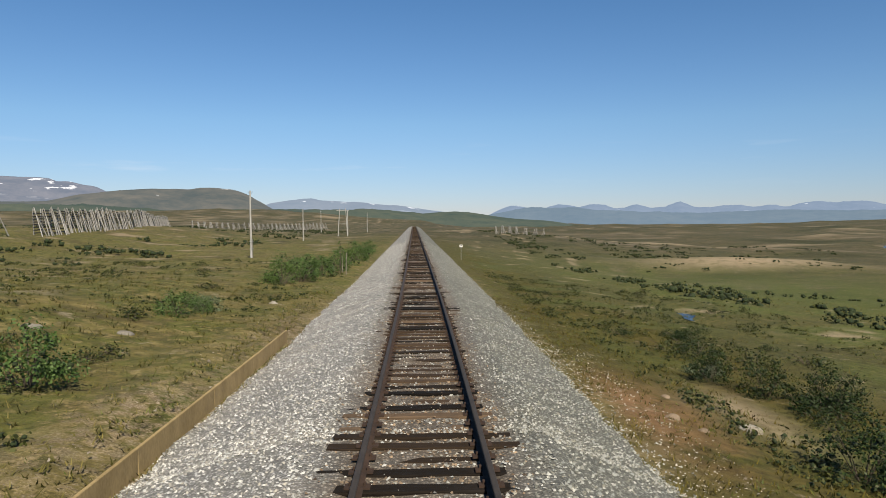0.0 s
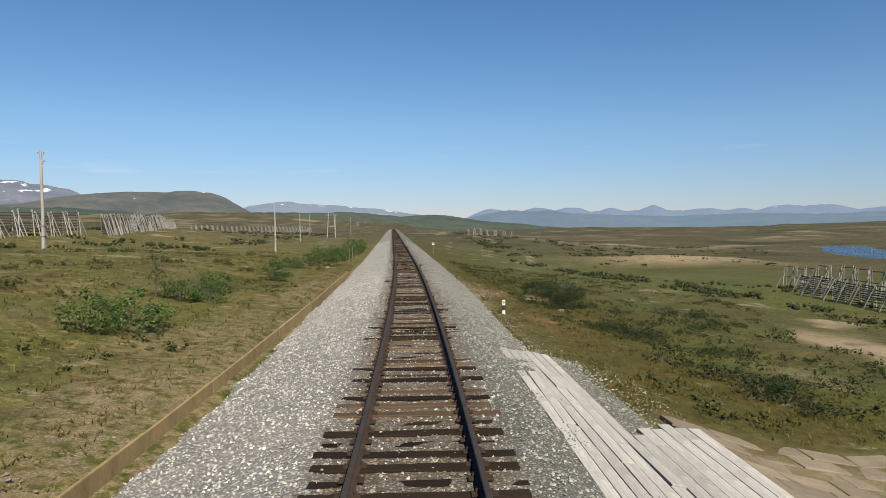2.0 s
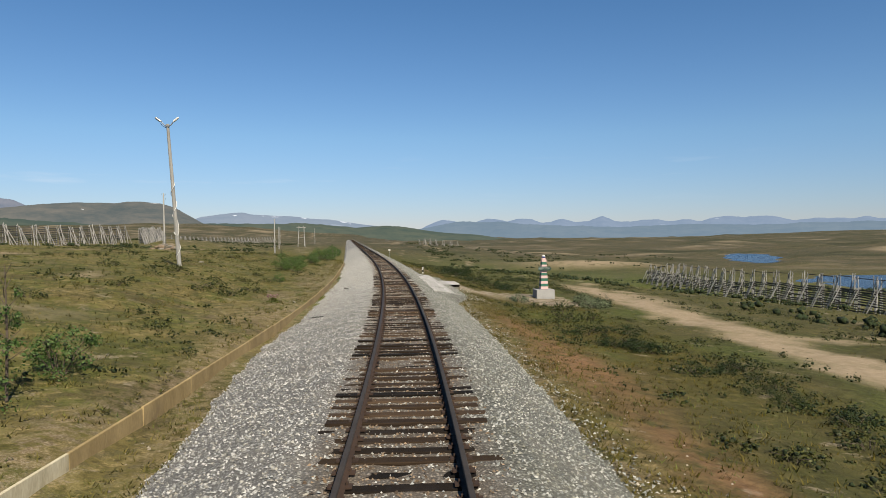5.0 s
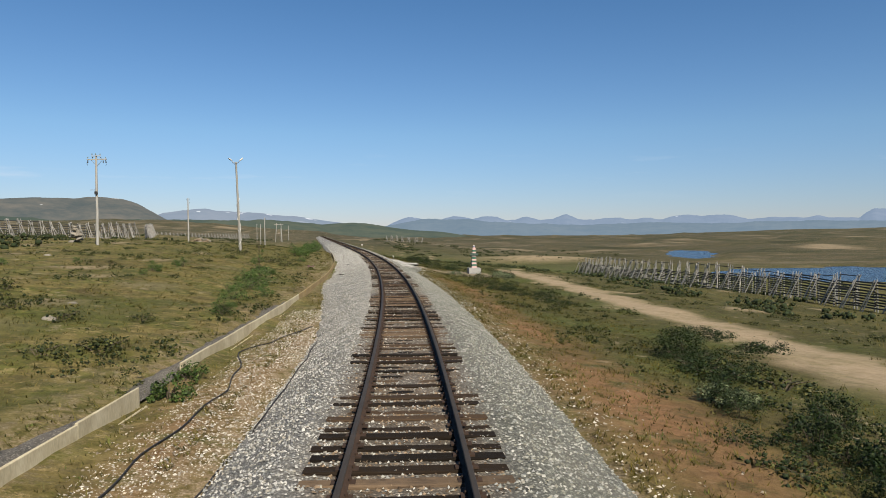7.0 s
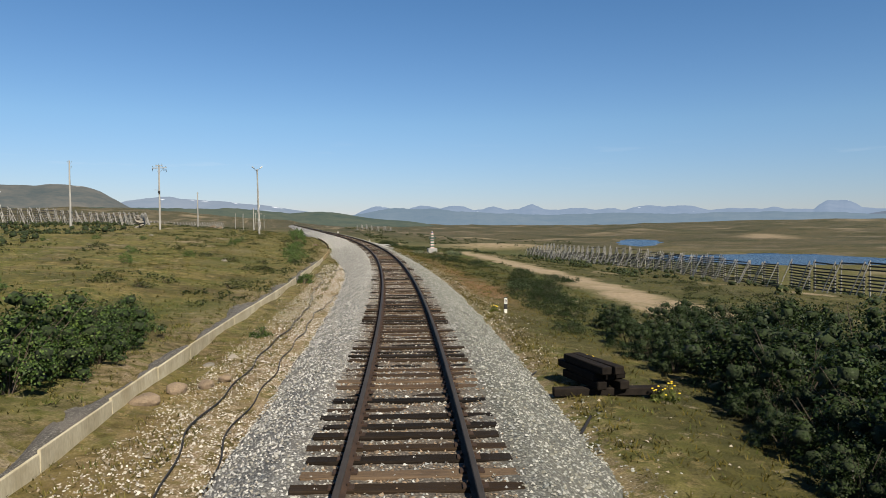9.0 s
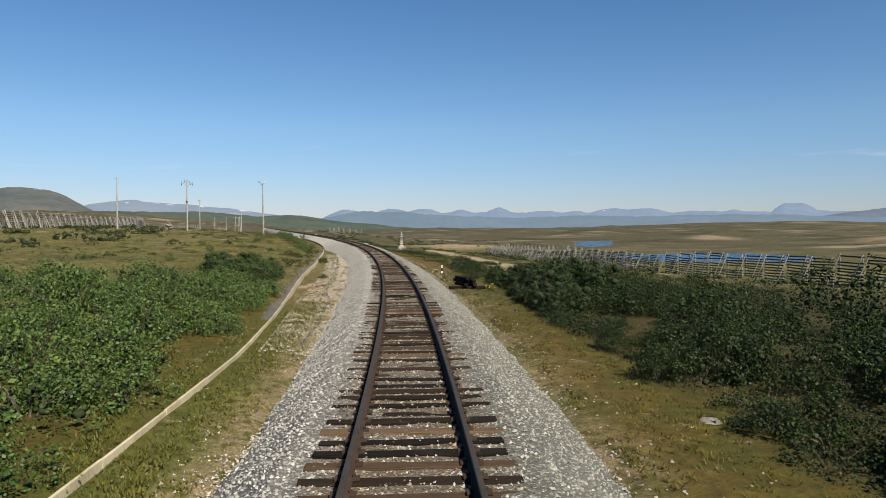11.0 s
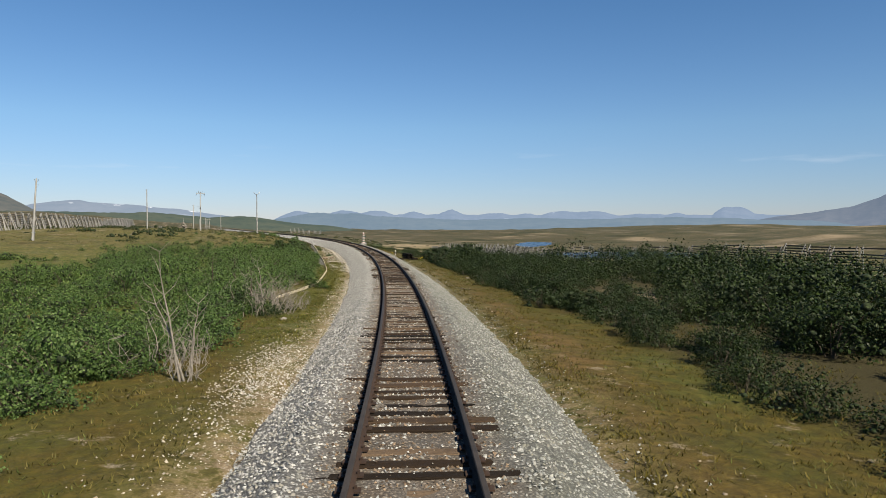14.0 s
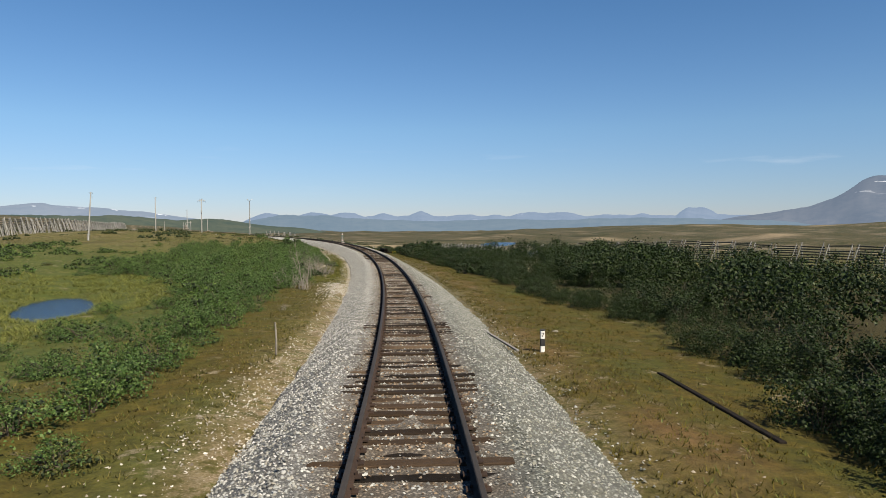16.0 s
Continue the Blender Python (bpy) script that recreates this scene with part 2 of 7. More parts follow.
def ground_material():
    m, t, b = node_mat("tundra")
    big, mid, small, tiny = tex(t, 0.035, 5, 0.6), tex(t, 0.35, 6, 0.65), tex(t, 3.0, 6, 0.7), tex(t, 22.0, 4, 0.7)
    dry = ramp(t, small, [(0.3, (0.060, 0.052, 0.018)), (0.5, (0.165, 0.142, 0.046)), (0.7, (0.320, 0.275, 0.115))])
    moss = ramp(t, small, [(0.3, (0.030, 0.040, 0.008)), (0.52, (0.110, 0.124, 0.026)), (0.72, (0.215, 0.215, 0.055))])
    lush = ramp(t, small, [(0.3, (0.020, 0.038, 0.006)), (0.52, (0.062, 0.096, 0.014)), (0.72, (0.135, 0.165, 0.032))])
    c = mix(t, ramp(t, mid, [(0.45, (0, 0, 0)), (0.55, (1, 1, 1))]), moss, dry)
    c = mix(t, ramp(t, big, [(0.46, (0, 0, 0)), (0.60, (0.75, 0.75, 0.75))]), c, moss)
    clump = ramp(t, tex(t, 1.5, 8, 0.75), [(0.495, (0, 0, 0)), (0.555, (0.75, 0.75, 0.75))])
    c = mix(t, clump, c, ramp(t, tiny, [(0.3, (0.014, 0.018, 0.006)), (0.7, (0.062, 0.066, 0.020))]))
    straw = ramp(t, tex(t, 2.3, 8, 0.75, True, (1.0, 1.0, 1.0)), [(0.54, (0, 0, 0)), (0.60, (0.75, 0.75, 0.75))])
    c = mix(t, straw, c, ramp(t, tiny, [(0.3, (0.16, 0.130, 0.050)), (0.7, (0.42, 0.345, 0.165))]))
    heath = ramp(t, small, [(0.3, (0.028, 0.023, 0.010)), (0.6, (0.078, 0.062, 0.026)), (0.75, (0.140, 0.112, 0.052))])
    c = mix(t, ramp(t, tex(t, 0.16, 7, 0.72), [(0.54, (0, 0, 0)), (0.62, (0.7, 0.7, 0.7))]), c, heath)
    lime = ramp(t, small, [(0.3, (0.050, 0.058, 0.008)), (0.7, (0.150, 0.150, 0.026))])
    c = mix(t, ramp(t, tex(t, 0.55, 7, 0.7), [(0.55, (0, 0, 0)), (0.63, (0.7, 0.7, 0.7))]), c, lime)
    dark_c = ramp(t, small, [(0.3, (0.012, 0.016, 0.005)), (0.52, (0.040, 0.044, 0.012)), (0.75, (0.100, 0.096, 0.030))])
    c = mix(t, times(t, attr(t, "heath"), ramp(t, tex(t, 0.5, 7, 0.7), [(0.36, (0.6,) * 3), (0.52, (1, 1, 1))])), c, dark_c)
    amber = ramp(t, small, [(0.3, (0.032, 0.024, 0.003)), (0.52, (0.082, 0.062, 0.008)), (0.74, (0.150, 0.112, 0.018))])
    amber = mix(t, ramp(t, tex(t, 0.7, 7, 0.7), [(0.42, (0, 0, 0)), (0.60, (1, 1, 1))]), amber, ramp(t, small, [(0.3, (0.024, 0.030, 0.003)), (0.7, (0.086, 0.088, 0.010))]))
    c = mix(t, times(t, attr(t, "mossy"), 0.88), c, mix(t, 1.0, amber, (0.96, 0.93, 0.64), "MULTIPLY"))
    c = mix(t, times(t, attr(t, "lush"), ramp(t, mid, [(0.30, (0.35,) * 3), (0.5, (1, 1, 1))])), c, lush)
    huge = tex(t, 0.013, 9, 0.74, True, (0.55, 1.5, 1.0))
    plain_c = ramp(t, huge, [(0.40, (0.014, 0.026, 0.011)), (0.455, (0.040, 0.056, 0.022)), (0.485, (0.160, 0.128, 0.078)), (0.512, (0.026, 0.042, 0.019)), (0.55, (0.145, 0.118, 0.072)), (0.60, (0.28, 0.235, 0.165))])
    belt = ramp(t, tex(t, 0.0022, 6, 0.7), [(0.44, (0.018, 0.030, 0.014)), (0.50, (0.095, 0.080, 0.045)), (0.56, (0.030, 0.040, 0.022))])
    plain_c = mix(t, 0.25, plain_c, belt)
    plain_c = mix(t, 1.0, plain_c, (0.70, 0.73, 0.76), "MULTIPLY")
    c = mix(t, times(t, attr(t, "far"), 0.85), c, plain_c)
    # small bare and lichen spots
    spot = ramp(t, tex(t, 0.8, 8, 0.78), [(0.585, (0, 0, 0)), (0.65, (0.8, 0.8, 0.8))])
    c = mix(t, spot, c, ramp(t, tiny, [(0.3, (0.20, 0.17, 0.11)), (0.7, (0.38, 0.34, 0.25))]))
    c = mix(t, times(t, attr(t, "litter_shade"), 0.85), c, ramp(t, tiny, [(0.3, (0.014, 0.014, 0.006)), (0.7, (0.050, 0.044, 0.018))]))
    soil = ramp(t, small, [(0.3, (0.150, 0.078, 0.036)), (0.7, (0.34, 0.195, 0.105))])
    c = mix(t, times(t, attr(t, "soil"), ramp(t, tex(t, 0.9, 6, 0.7), [(0.34, (0, 0, 0)), (0.50, (1, 1, 1))])), c, soil)
    sand = ramp(t, small, [(0.28, (0.26, 0.21, 0.135)), (0.7, (0.42, 0.35, 0.24))])
    c = mix(t, times(t, attr(t, "sand"), ramp(t, mid, [(0.30, (0.3,) * 3), (0.5, (1, 1, 1))])), c, sand)
    grit = ramp(t, tiny, [(0.35, (0.15, 0.110, 0.066)), (0.52, (0.30, 0.235, 0.155)), (0.68, (0.48, 0.43, 0.36))])
    c = mix(t, times(t, attr(t, "grit"), ramp(t, small, [(0.43, (0, 0, 0)), (0.55, (0.85, 0.85, 0.85))])), c, grit)
    c = mix(t, 0.14, c, ramp(t, tiny, [(0.3, (0.012, 0.012, 0.006)), (0.7, (0.24, 0.20, 0.08))]))
    c = mix(t, 1.0, c, (0.67, 0.645, 0.66), "MULTIPLY")
    t.links.new(c, b.inputs["Base Color"])
    b.inputs["Roughness"].default_value = 0.95
    b.inputs["Specular IOR Level"].default_value = 0.15
    h = mix(t, 0.55, mix(t, 0.35, small, tiny), tex(t, 1.1, 7, 0.72))
    bumped(t, b, h, 0.9, 0.16)
    return m


def stone_material(name, dark, light, island=True, cells=14.0):
    m, t, b = node_mat(name)
    dark, light = tuple(0.77 * v for v in dark), tuple(0.77 * v for v in light)
    if island:
        r = t.nodes.new("ShaderNodeNewGeometry").outputs["Random Per Island"]
        mid_c = tuple(0.5 * (a + c2) for a, c2 in zip(dark, light))
        c = ramp(t, r, [(0.0, tuple(0.75 * q for q in dark)), (0.25, dark), (0.42, (mid_c[0] * 1.06, mid_c[1], mid_c[2] * 0.88)), (0.6, (mid_c[0] * 0.94, mid_c[1], mid_c[2] * 1.06)), (0.85, light), (1.0, tuple(min(0.7, v * 1.22) for v in light))])
        n = tex(t, 25.0, 4, 0.6)
        c = mix(t, 0.2, c, ramp(t, n, [(0.3, dark), (0.7, light)]))
        bumped(t, b, n, 0.5, 0.006)
    else:
        v = tex(t, cells, kind="cells")
        v.distance = "MANHATTAN"
        rnd = t.nodes.new("ShaderNodeSeparateColor")
        t.links.new(v.outputs["Color"], rnd.inputs[0])
        mid_c = tuple(0.5 * (a + c2) for a, c2 in zip(dark, light))
        c = ramp(t, rnd.outputs[0], [(0.0, tuple(q * 0.6 for q in dark)), (0.3, dark), (0.6, mid_c), (0.9, light), (1.0, tuple(min(0.75, q * 1.3) for q in light))])
        # darkens the cell edges: shade between stones put into the colour
        gap_shade = ramp(t, v.outputs["Distance"], [(0.40, (1, 1, 1)), (0.85, (0.22, 0.22, 0.22))])
        c = mix(t, 1.0, c, gap_shade, "MULTIPLY")
        c = mix(t, 0.3, c, ramp(t, tex(t, cells * 3, 4, 0.7), [(0.3, dark), (0.7, light)]))
        patch = tex(t, 0.5, 5, 0.6)
        c = mix(t, ramp(t, patch, [(0.48, (0, 0, 0)), (0.7, (0.25,) * 3)]), c, (0.20, 0.175, 0.145))
        c = mix(t, attr(t, "left_pale"), c, mix(t, 1.0, c, (1.5, 1.5, 1.5), "MULTIPLY"))
        c = mix(t, times(t, attr(t, "dull"), ramp(t, tex(t, 0.8, 6, 0.65), [(0.30, (0.5,) * 3), (0.6, (1, 1, 1))])), c, mix(t, 1.0, c, (0.72, 0.75, 0.68), "MULTIPLY"))
        c = mix(t, times(t, attr(t, "oil"), ramp(t, tex(t, 1.6, 6, 0.65), [(0.30, (0.45,) * 3), (0.6, (1, 1, 1))])), c, mix(t, 1.0, c, (0.56, 0.40, 0.25), "MULTIPLY"))
        facet = mix(t, 0.5, gap_shade, v.outputs["Color"])
        bumped(t, b, facet, 0.8, 0.03)
    t.links.new(c, b.inputs["Base Color"])
    b.inputs["Roughness"].default_value = 0.85
    b.inputs["Specular IOR Level"].default_value = 0.3
    return m


def sleeper_material(name, island):
    m, t, b = node_mat(name)
    if island:
        r = t.nodes.new("ShaderNodeNewGeometry").outputs["Random Per Island"]
    else:
        r = t.nodes.new("ShaderNodeObjectInfo").outputs["Random"]
    c = ramp(t, r, [(0.0, (0.006, 0.005, 0.004)), (0.35, (0.016, 0.011, 0.007)), (0.65, (0.034, 0.022, 0.013)), (0.88, (0.072, 0.048, 0.030)), (1.0, (0.14, 0.10, 0.066))])
    g = tex(t, 9.0, 6, 0.7, False, (0.25, 6.0, 6.0))
    c = mix(t, 0.55, c, ramp(t, g, [(0.3, (0.15,) * 3), (0.55, (0.75,) * 3), (0.75, (1.25,) * 3)]), "MULTIPLY")
    w = tex(t, 1.3, 5, 0.6)
    c = mix(t, ramp(t, w, [(0.52, (0, 0, 0)), (0.7, (0.5,) * 3)]), c, (0.022, 0.018, 0.016))
    t.links.new(c, b.inputs["Base Color"])
    b.inputs["Roughness"].default_value = 0.9
    b.inputs["Specular IOR Level"].default_value = 0.12
    bumped(t, b, g, 0.9, 0.02)
    return m


def leaf_material(name, dark, mid_c, light, glow=0.35):
    m, t, b = node_mat(name)
    r = t.nodes.new("ShaderNodeNewGeometry").outputs["Random Per Island"]
    dark, mid_c, light = (tuple(0.88 * v for v in q) for q in (dark, mid_c, light))
    c = ramp(t, r, [(0.0, dark), (0.5, mid_c), (1.0, light)])
    o = t.nodes.new("ShaderNodeObjectInfo").outputs["Random"]
    c = mix(t, 1.0, c, ramp(t, o, [(0, (0.80, 0.84, 0.80)), (0.5, (1, 1, 1)), (1, (1.10, 1.06, 0.90))]), "MULTIPLY")
    t.links.new(c, b.inputs["Base Color"])
    b.inputs["Roughness"].default_value = 0.55
    b.inputs["Specular IOR Level"].default_value = 0.16
    tr = t.nodes.new("ShaderNodeBsdfTranslucent")
    t.links.new(c, tr.inputs["Color"])
    mx = t.nodes.new("ShaderNodeMixShader")
    mx.inputs[0].default_value = glow
    t.links.new(b.outputs[0], mx.inputs[1])
    t.links.new(tr.outputs[0], mx.inputs[2])
    t.links.new(mx.outputs[0], t.nodes["Material Output"].inputs["Surface"])
    return m


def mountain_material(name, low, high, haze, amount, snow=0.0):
    """Rock and heath from kilometres away, a backdrop; distance haze is put in as cooler tones and a glow."""
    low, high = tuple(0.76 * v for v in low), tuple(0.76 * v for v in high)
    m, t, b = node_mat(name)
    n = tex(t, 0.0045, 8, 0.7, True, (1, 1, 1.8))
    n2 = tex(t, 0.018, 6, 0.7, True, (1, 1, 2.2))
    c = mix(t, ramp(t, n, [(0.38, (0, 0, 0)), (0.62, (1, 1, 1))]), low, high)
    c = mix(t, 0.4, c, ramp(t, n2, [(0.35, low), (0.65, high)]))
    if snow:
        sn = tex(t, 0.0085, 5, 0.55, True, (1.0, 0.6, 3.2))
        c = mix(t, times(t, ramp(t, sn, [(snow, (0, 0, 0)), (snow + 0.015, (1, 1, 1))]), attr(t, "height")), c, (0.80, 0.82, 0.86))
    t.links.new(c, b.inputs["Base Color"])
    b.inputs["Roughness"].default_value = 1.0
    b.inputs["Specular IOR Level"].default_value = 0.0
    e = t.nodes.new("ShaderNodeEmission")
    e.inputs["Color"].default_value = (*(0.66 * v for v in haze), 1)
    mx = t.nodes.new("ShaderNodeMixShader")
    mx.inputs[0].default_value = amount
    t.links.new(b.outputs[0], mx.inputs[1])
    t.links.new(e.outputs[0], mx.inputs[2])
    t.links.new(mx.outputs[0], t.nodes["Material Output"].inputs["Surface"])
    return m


def water_material():
    m, t, b = node_mat("water")
    b.inputs["Base Color"].default_value = (0.012, 0.026, 0.050, 1)
    b.inputs["Roughness"].default_value = 0.24
    b.inputs["Specular IOR Level"].default_value = 0.5
    n = tex(t, 1.4, 5, 0.6, True, (1, 2.5, 1))
    bumped(t, b, n, 1.0, 0.22)
    return m


M = {
    "ground": ground_material(),
    "ballast": stone_material("ballast_gravel", (0.115, 0.115, 0.108), (0.40, 0.40, 0.385), False, 22.0),
    "oilstone": stone_material("oily_ballast_stone", (0.055, 0.038, 0.024), (0.27, 0.20, 0.135)),
    "stone": stone_material("ballast_stone", (0.145, 0.145, 0.134), (0.455, 0.455, 0.43)),
    "freshstone": stone_material("pale_ballast_stone", (0.185, 0.185, 0.174), (0.54, 0.54, 0.512)),
    "dullstone": stone_material("green_grey_ballast_stone", (0.095, 0.100, 0.088), (0.36, 0.365, 0.335)),
    "gravelbed": stone_material("dark_gravel", (0.085, 0.080, 0.072), (0.25, 0.235, 0.21), False, 30.0),
    "palestone": stone_material("pale_stone", (0.26, 0.235, 0.195), (0.54, 0.515, 0.46)),
    "vergestone": stone_material("verge_stone", (0.14, 0.115, 0.085), (0.33, 0.29, 0.235)),
    "sleeper": sleeper_material("sleeper_timber", False),
    "sleepers": sleeper_material("sleeper_timber_row", True),
    "rail": plain("rail_steel", (0.020, 0.017, 0.015), (0.045, 0.037, 0.031), 3.0, 0.75, 0.001, 0.0, True),
    "rust": plain("rusty_steel", (0.022, 0.013, 0.009), (0.055, 0.031, 0.019), 4.0, 0.85, 0.003, 0.1, True),
    "pole": plain("weathered_pole_wood", (0.22, 0.215, 0.20), (0.42, 0.415, 0.395), 2.0, 0.85, 0.006, 0, False, (4, 4, 0.4)),
    "greywood": plain("silvered_wood", (0.17, 0.165, 0.155), (0.37, 0.365, 0.35), 3.0, 0.9, 0.006, 0, False, (1, 1, 1), vary=0.3),
    "darkwood": plain("blackened_board", (0.032, 0.031, 0.031), (0.105, 0.100, 0.095), 3.0, 0.9, 0.005, 0, False, vary=0.4),
    "tarwood": plain("creosoted_timber", (0.006, 0.005, 0.0045), (0.020, 0.016, 0.013), 5.0, 0.9, 0.006, vary=0.3, spec=0.1),
    "kerb": plain("drain_board", (0.21, 0.150, 0.062), (0.38, 0.285, 0.135), 1.6, 0.9, 0.005, 0, True, (1, 1, 0.4), 24.0, (0.13, 0.095, 0.05), 0.15),
    "drainslab": plain("drain_concrete", (0.33, 0.285, 0.18), (0.58, 0.53, 0.39), 1.4, 0.9, 0.005, 0, True, (1, 1, 0.35), 22.0, (0.24, 0.20, 0.12), 0.12),
    "concrete": plain("concrete", (0.20, 0.185, 0.16), (0.34, 0.32, 0.28), 1.6, 0.9, 0.004, 0, True, None, 26.0, (0.17, 0.15, 0.12)),
    "paving": plain("tan_paving", (0.16, 0.13, 0.09), (0.27, 0.225, 0.165), 1.6, 0.95, 0.004, 0, True, None, 20.0, (0.13, 0.11, 0.07), 0.2),
    "plank": plain("grey_plank", (0.30, 0.295, 0.28), (0.50, 0.49, 0.47), 3.0, 0.9, 0.006, 0, False, (6, 0.4, 6), 16.0, (0.20, 0.185, 0.16), 0.16),
    "paleconcrete": plain("pale_plaster", (0.24, 0.24, 0.235), (0.35, 0.35, 0.34), 1.2, 0.85, 0.003, 0, True),
    "white": plain("white_paint", (0.62, 0.61, 0.58), (0.80, 0.79, 0.76), 6.0, 0.6, 0.001),
    "black": plain("black_paint", (0.015, 0.015, 0.016), (0.035, 0.034, 0.034), 6.0, 0.6, 0.001),
    "letter": plain("faded_lettering", (0.16, 0.20, 0.18), (0.28, 0.32, 0.29), 6.0, 0.7, 0.001),
    "pink": plain("pale_pink_paint", (0.50, 0.33, 0.31), (0.62, 0.44, 0.42), 3.0, 0.7, 0.002, 0, True),
    "green": plain("green_paint", (0.012, 0.085, 0.055), (0.025, 0.13, 0.085), 3.0, 0.6, 0.002, 0, True),
    "signgreen": plain("dark_green_enamel", (0.008, 0.030, 0.022), (0.014, 0.050, 0.036), 3.0, 0.6, 0.001, 0, True),
    "blue": plain("blue_paint", (0.03, 0.05, 0.22), (0.05, 0.08, 0.32), 3.0, 0.5, 0.001),
    "steel": plain("galvanised_steel", (0.25, 0.26, 0.27), (0.42, 0.43, 0.44), 6.0, 0.5, 0.001, 0.6),
    "glass": plain("insulator_glass", (0.10, 0.14, 0.13), (0.22, 0.26, 0.25), 6.0, 0.2, 0.0),
    "rock": plain("boulder", (0.13, 0.12, 0.10), (0.30, 0.275, 0.235), 2.5, 0.95, 0.02, 0, True, None, 14.0, (0.13, 0.11, 0.06), 0.25),
    "redrock": plain("red_boulder", (0.13, 0.098, 0.068), (0.27, 0.205, 0.140), 2.5, 0.95, 0.02, 0, True),
    "leaf": leaf_material("willow_leaf", (0.030, 0.060, 0.014), (0.064, 0.113, 0.028), (0.118, 0.170, 0.057), 0.25),
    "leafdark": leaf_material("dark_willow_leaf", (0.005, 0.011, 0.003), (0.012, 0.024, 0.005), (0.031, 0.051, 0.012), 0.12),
    "leafmid": leaf_material("broad_willow_leaf", (0.012, 0.027, 0.006), (0.034, 0.064, 0.014), (0.092, 0.135, 0.038), 0.2),
    "leafcore": plain("leaf_core_shade", (0.008, 0.015, 0.004), (0.028, 0.046, 0.012), 14.0, 0.95, 0.03),
    "heather": leaf_material("heath_leaf", (0.022, 0.026, 0.007), (0.048, 0.054, 0.014), (0.094, 0.096, 0.029), 0.15),
    "leafgrey": leaf_material("grey_willow_leaf", (0.06, 0.085, 0.045), (0.11, 0.14, 0.085), (0.18, 0.21, 0.14)),
    "grass": leaf_material("grass_blade", (0.036, 0.038, 0.010), (0.085, 0.080, 0.021), (0.165, 0.140, 0.048), 0.3),
    "greengrass": leaf_material("green_grass_blade", (0.050, 0.066, 0.014), (0.092, 0.110, 0.024), (0.15, 0.158, 0.042), 0.25),
    "browngrass": leaf_material("brown_grass_blade", (0.030, 0.028, 0.004), (0.066, 0.057, 0.009), (0.120, 0.097, 0.018), 0.22),
    "mossgrass": leaf_material("moss_blade", (0.055, 0.055, 0.010), (0.105, 0.105, 0.018), (0.165, 0.155, 0.032), 0.25),
    "marshgrass": leaf_material("marsh_grass_blade", (0.085, 0.098, 0.020), (0.150, 0.160, 0.038), (0.23, 0.225, 0.070), 0.25),
    "yellow": leaf_material("yellow_petal", (0.55, 0.40, 0.02), (0.70, 0.52, 0.03), (0.75, 0.6, 0.06), 0.2),
    "purple": leaf_material("purple_petal", (0.18, 0.06, 0.14), (0.28, 0.11, 0.22), (0.36, 0.16, 0.30), 0.2),
    "bark": plain("dark_bark", (0.05, 0.038, 0.028), (0.12, 0.095, 0.07), 8.0, 0.9, 0.005),
    "deadwood": plain("bleached_twig", (0.13, 0.115, 0.095), (0.31, 0.28, 0.24), 6.0, 0.9, 0.003),
    "cable": plain("black_cable", (0.012, 0.011, 0.011), (0.03, 0.028, 0.026), 8.0, 0.6, 0.0),
    "water": water_material(),
}


# ---------------------------------------------------------------- building helpers
def mesh_from(verts, faces, name="mesh"):
    me = bpy.data.meshes.new(name)
    me.from_pydata(verts, [], faces)
    me.update()
    return me


def mesh_arrays(verts, faces, name="mesh"):
    """A mesh from numpy arrays: verts (n, 3) and faces (m, k), all faces with k corners."""
    me = bpy.data.meshes.new(name)
    nv, (nf, k) = len(verts), faces.shape
    me.vertices.add(nv)
    me.vertices.foreach_set("co", np.asarray(verts, np.float32).ravel())
    me.loops.add(nf * k)
    me.loops.foreach_set("vertex_index", faces.astype(np.int32).ravel())
    me.polygons.add(nf)
    me.polygons.foreach_set("loop_start", np.arange(0, nf * k, k, dtype=np.int32))
    me.update(calc_edges=True)
    me.validate()
    return me


def smooth(me, on=True):
    me.polygons.foreach_set("use_smooth", [on] * len(me.polygons))
    return me


def part(name, src, material, parent, label="", m=None):
    """Links a bmesh or mesh as one object under a thing or a part."""
    if isinstance(src, bmesh.types.BMesh):
        me = bpy.data.meshes.new(name)
        src.to_mesh(me)
        src.free()
    else:
        me = src
    if not me.materials:
        me.materials.append(M[material])
    ob = new(name, me)
    ob.parent = parent
    if m is not None:
        ob.matrix_basis = m
    return tagged(ob, label)


def thing(name, label, category, group="", kind="", m=None):
    ob = new(name)
    if m is not None:
        ob.matrix_basis = m
    return tagged(ob, label, category, group, kind)


def solo(name, src, material, label, category, group="", kind="", m=None):
    ob = part(name, src, material, None, label, m)
    return tagged(ob, "", category, group, kind)


def box(sx, sy, sz, m=None, bevel=0.0, bm=None, jitter=0.0, rng=random):
    """A box centred on the origin of m, with worn edges."""
    own = bmesh.new()
    bmesh.ops.create_cube(own, size=1.0, matrix=Matrix.Diagonal((sx, sy, sz, 1)))
    if bevel:
        bmesh.ops.bevel(own, geom=own.edges[:], offset=bevel, segments=1, affect="EDGES")
    if jitter:
        for v in own.verts:
            v.co += Vector((rng.uniform(-1, 1), rng.uniform(-1, 1), rng.uniform(-1, 1))) * jitter
    if m is not None:
        bmesh.ops.transform(own, matrix=m, verts=own.verts)
    if bm is None:
        return own
    me = bpy.data.meshes.new("tmp")
    own.to_mesh(me)
    own.free()
    bm.from_mesh(me)
    bpy.data.meshes.remove(me)
    return bm


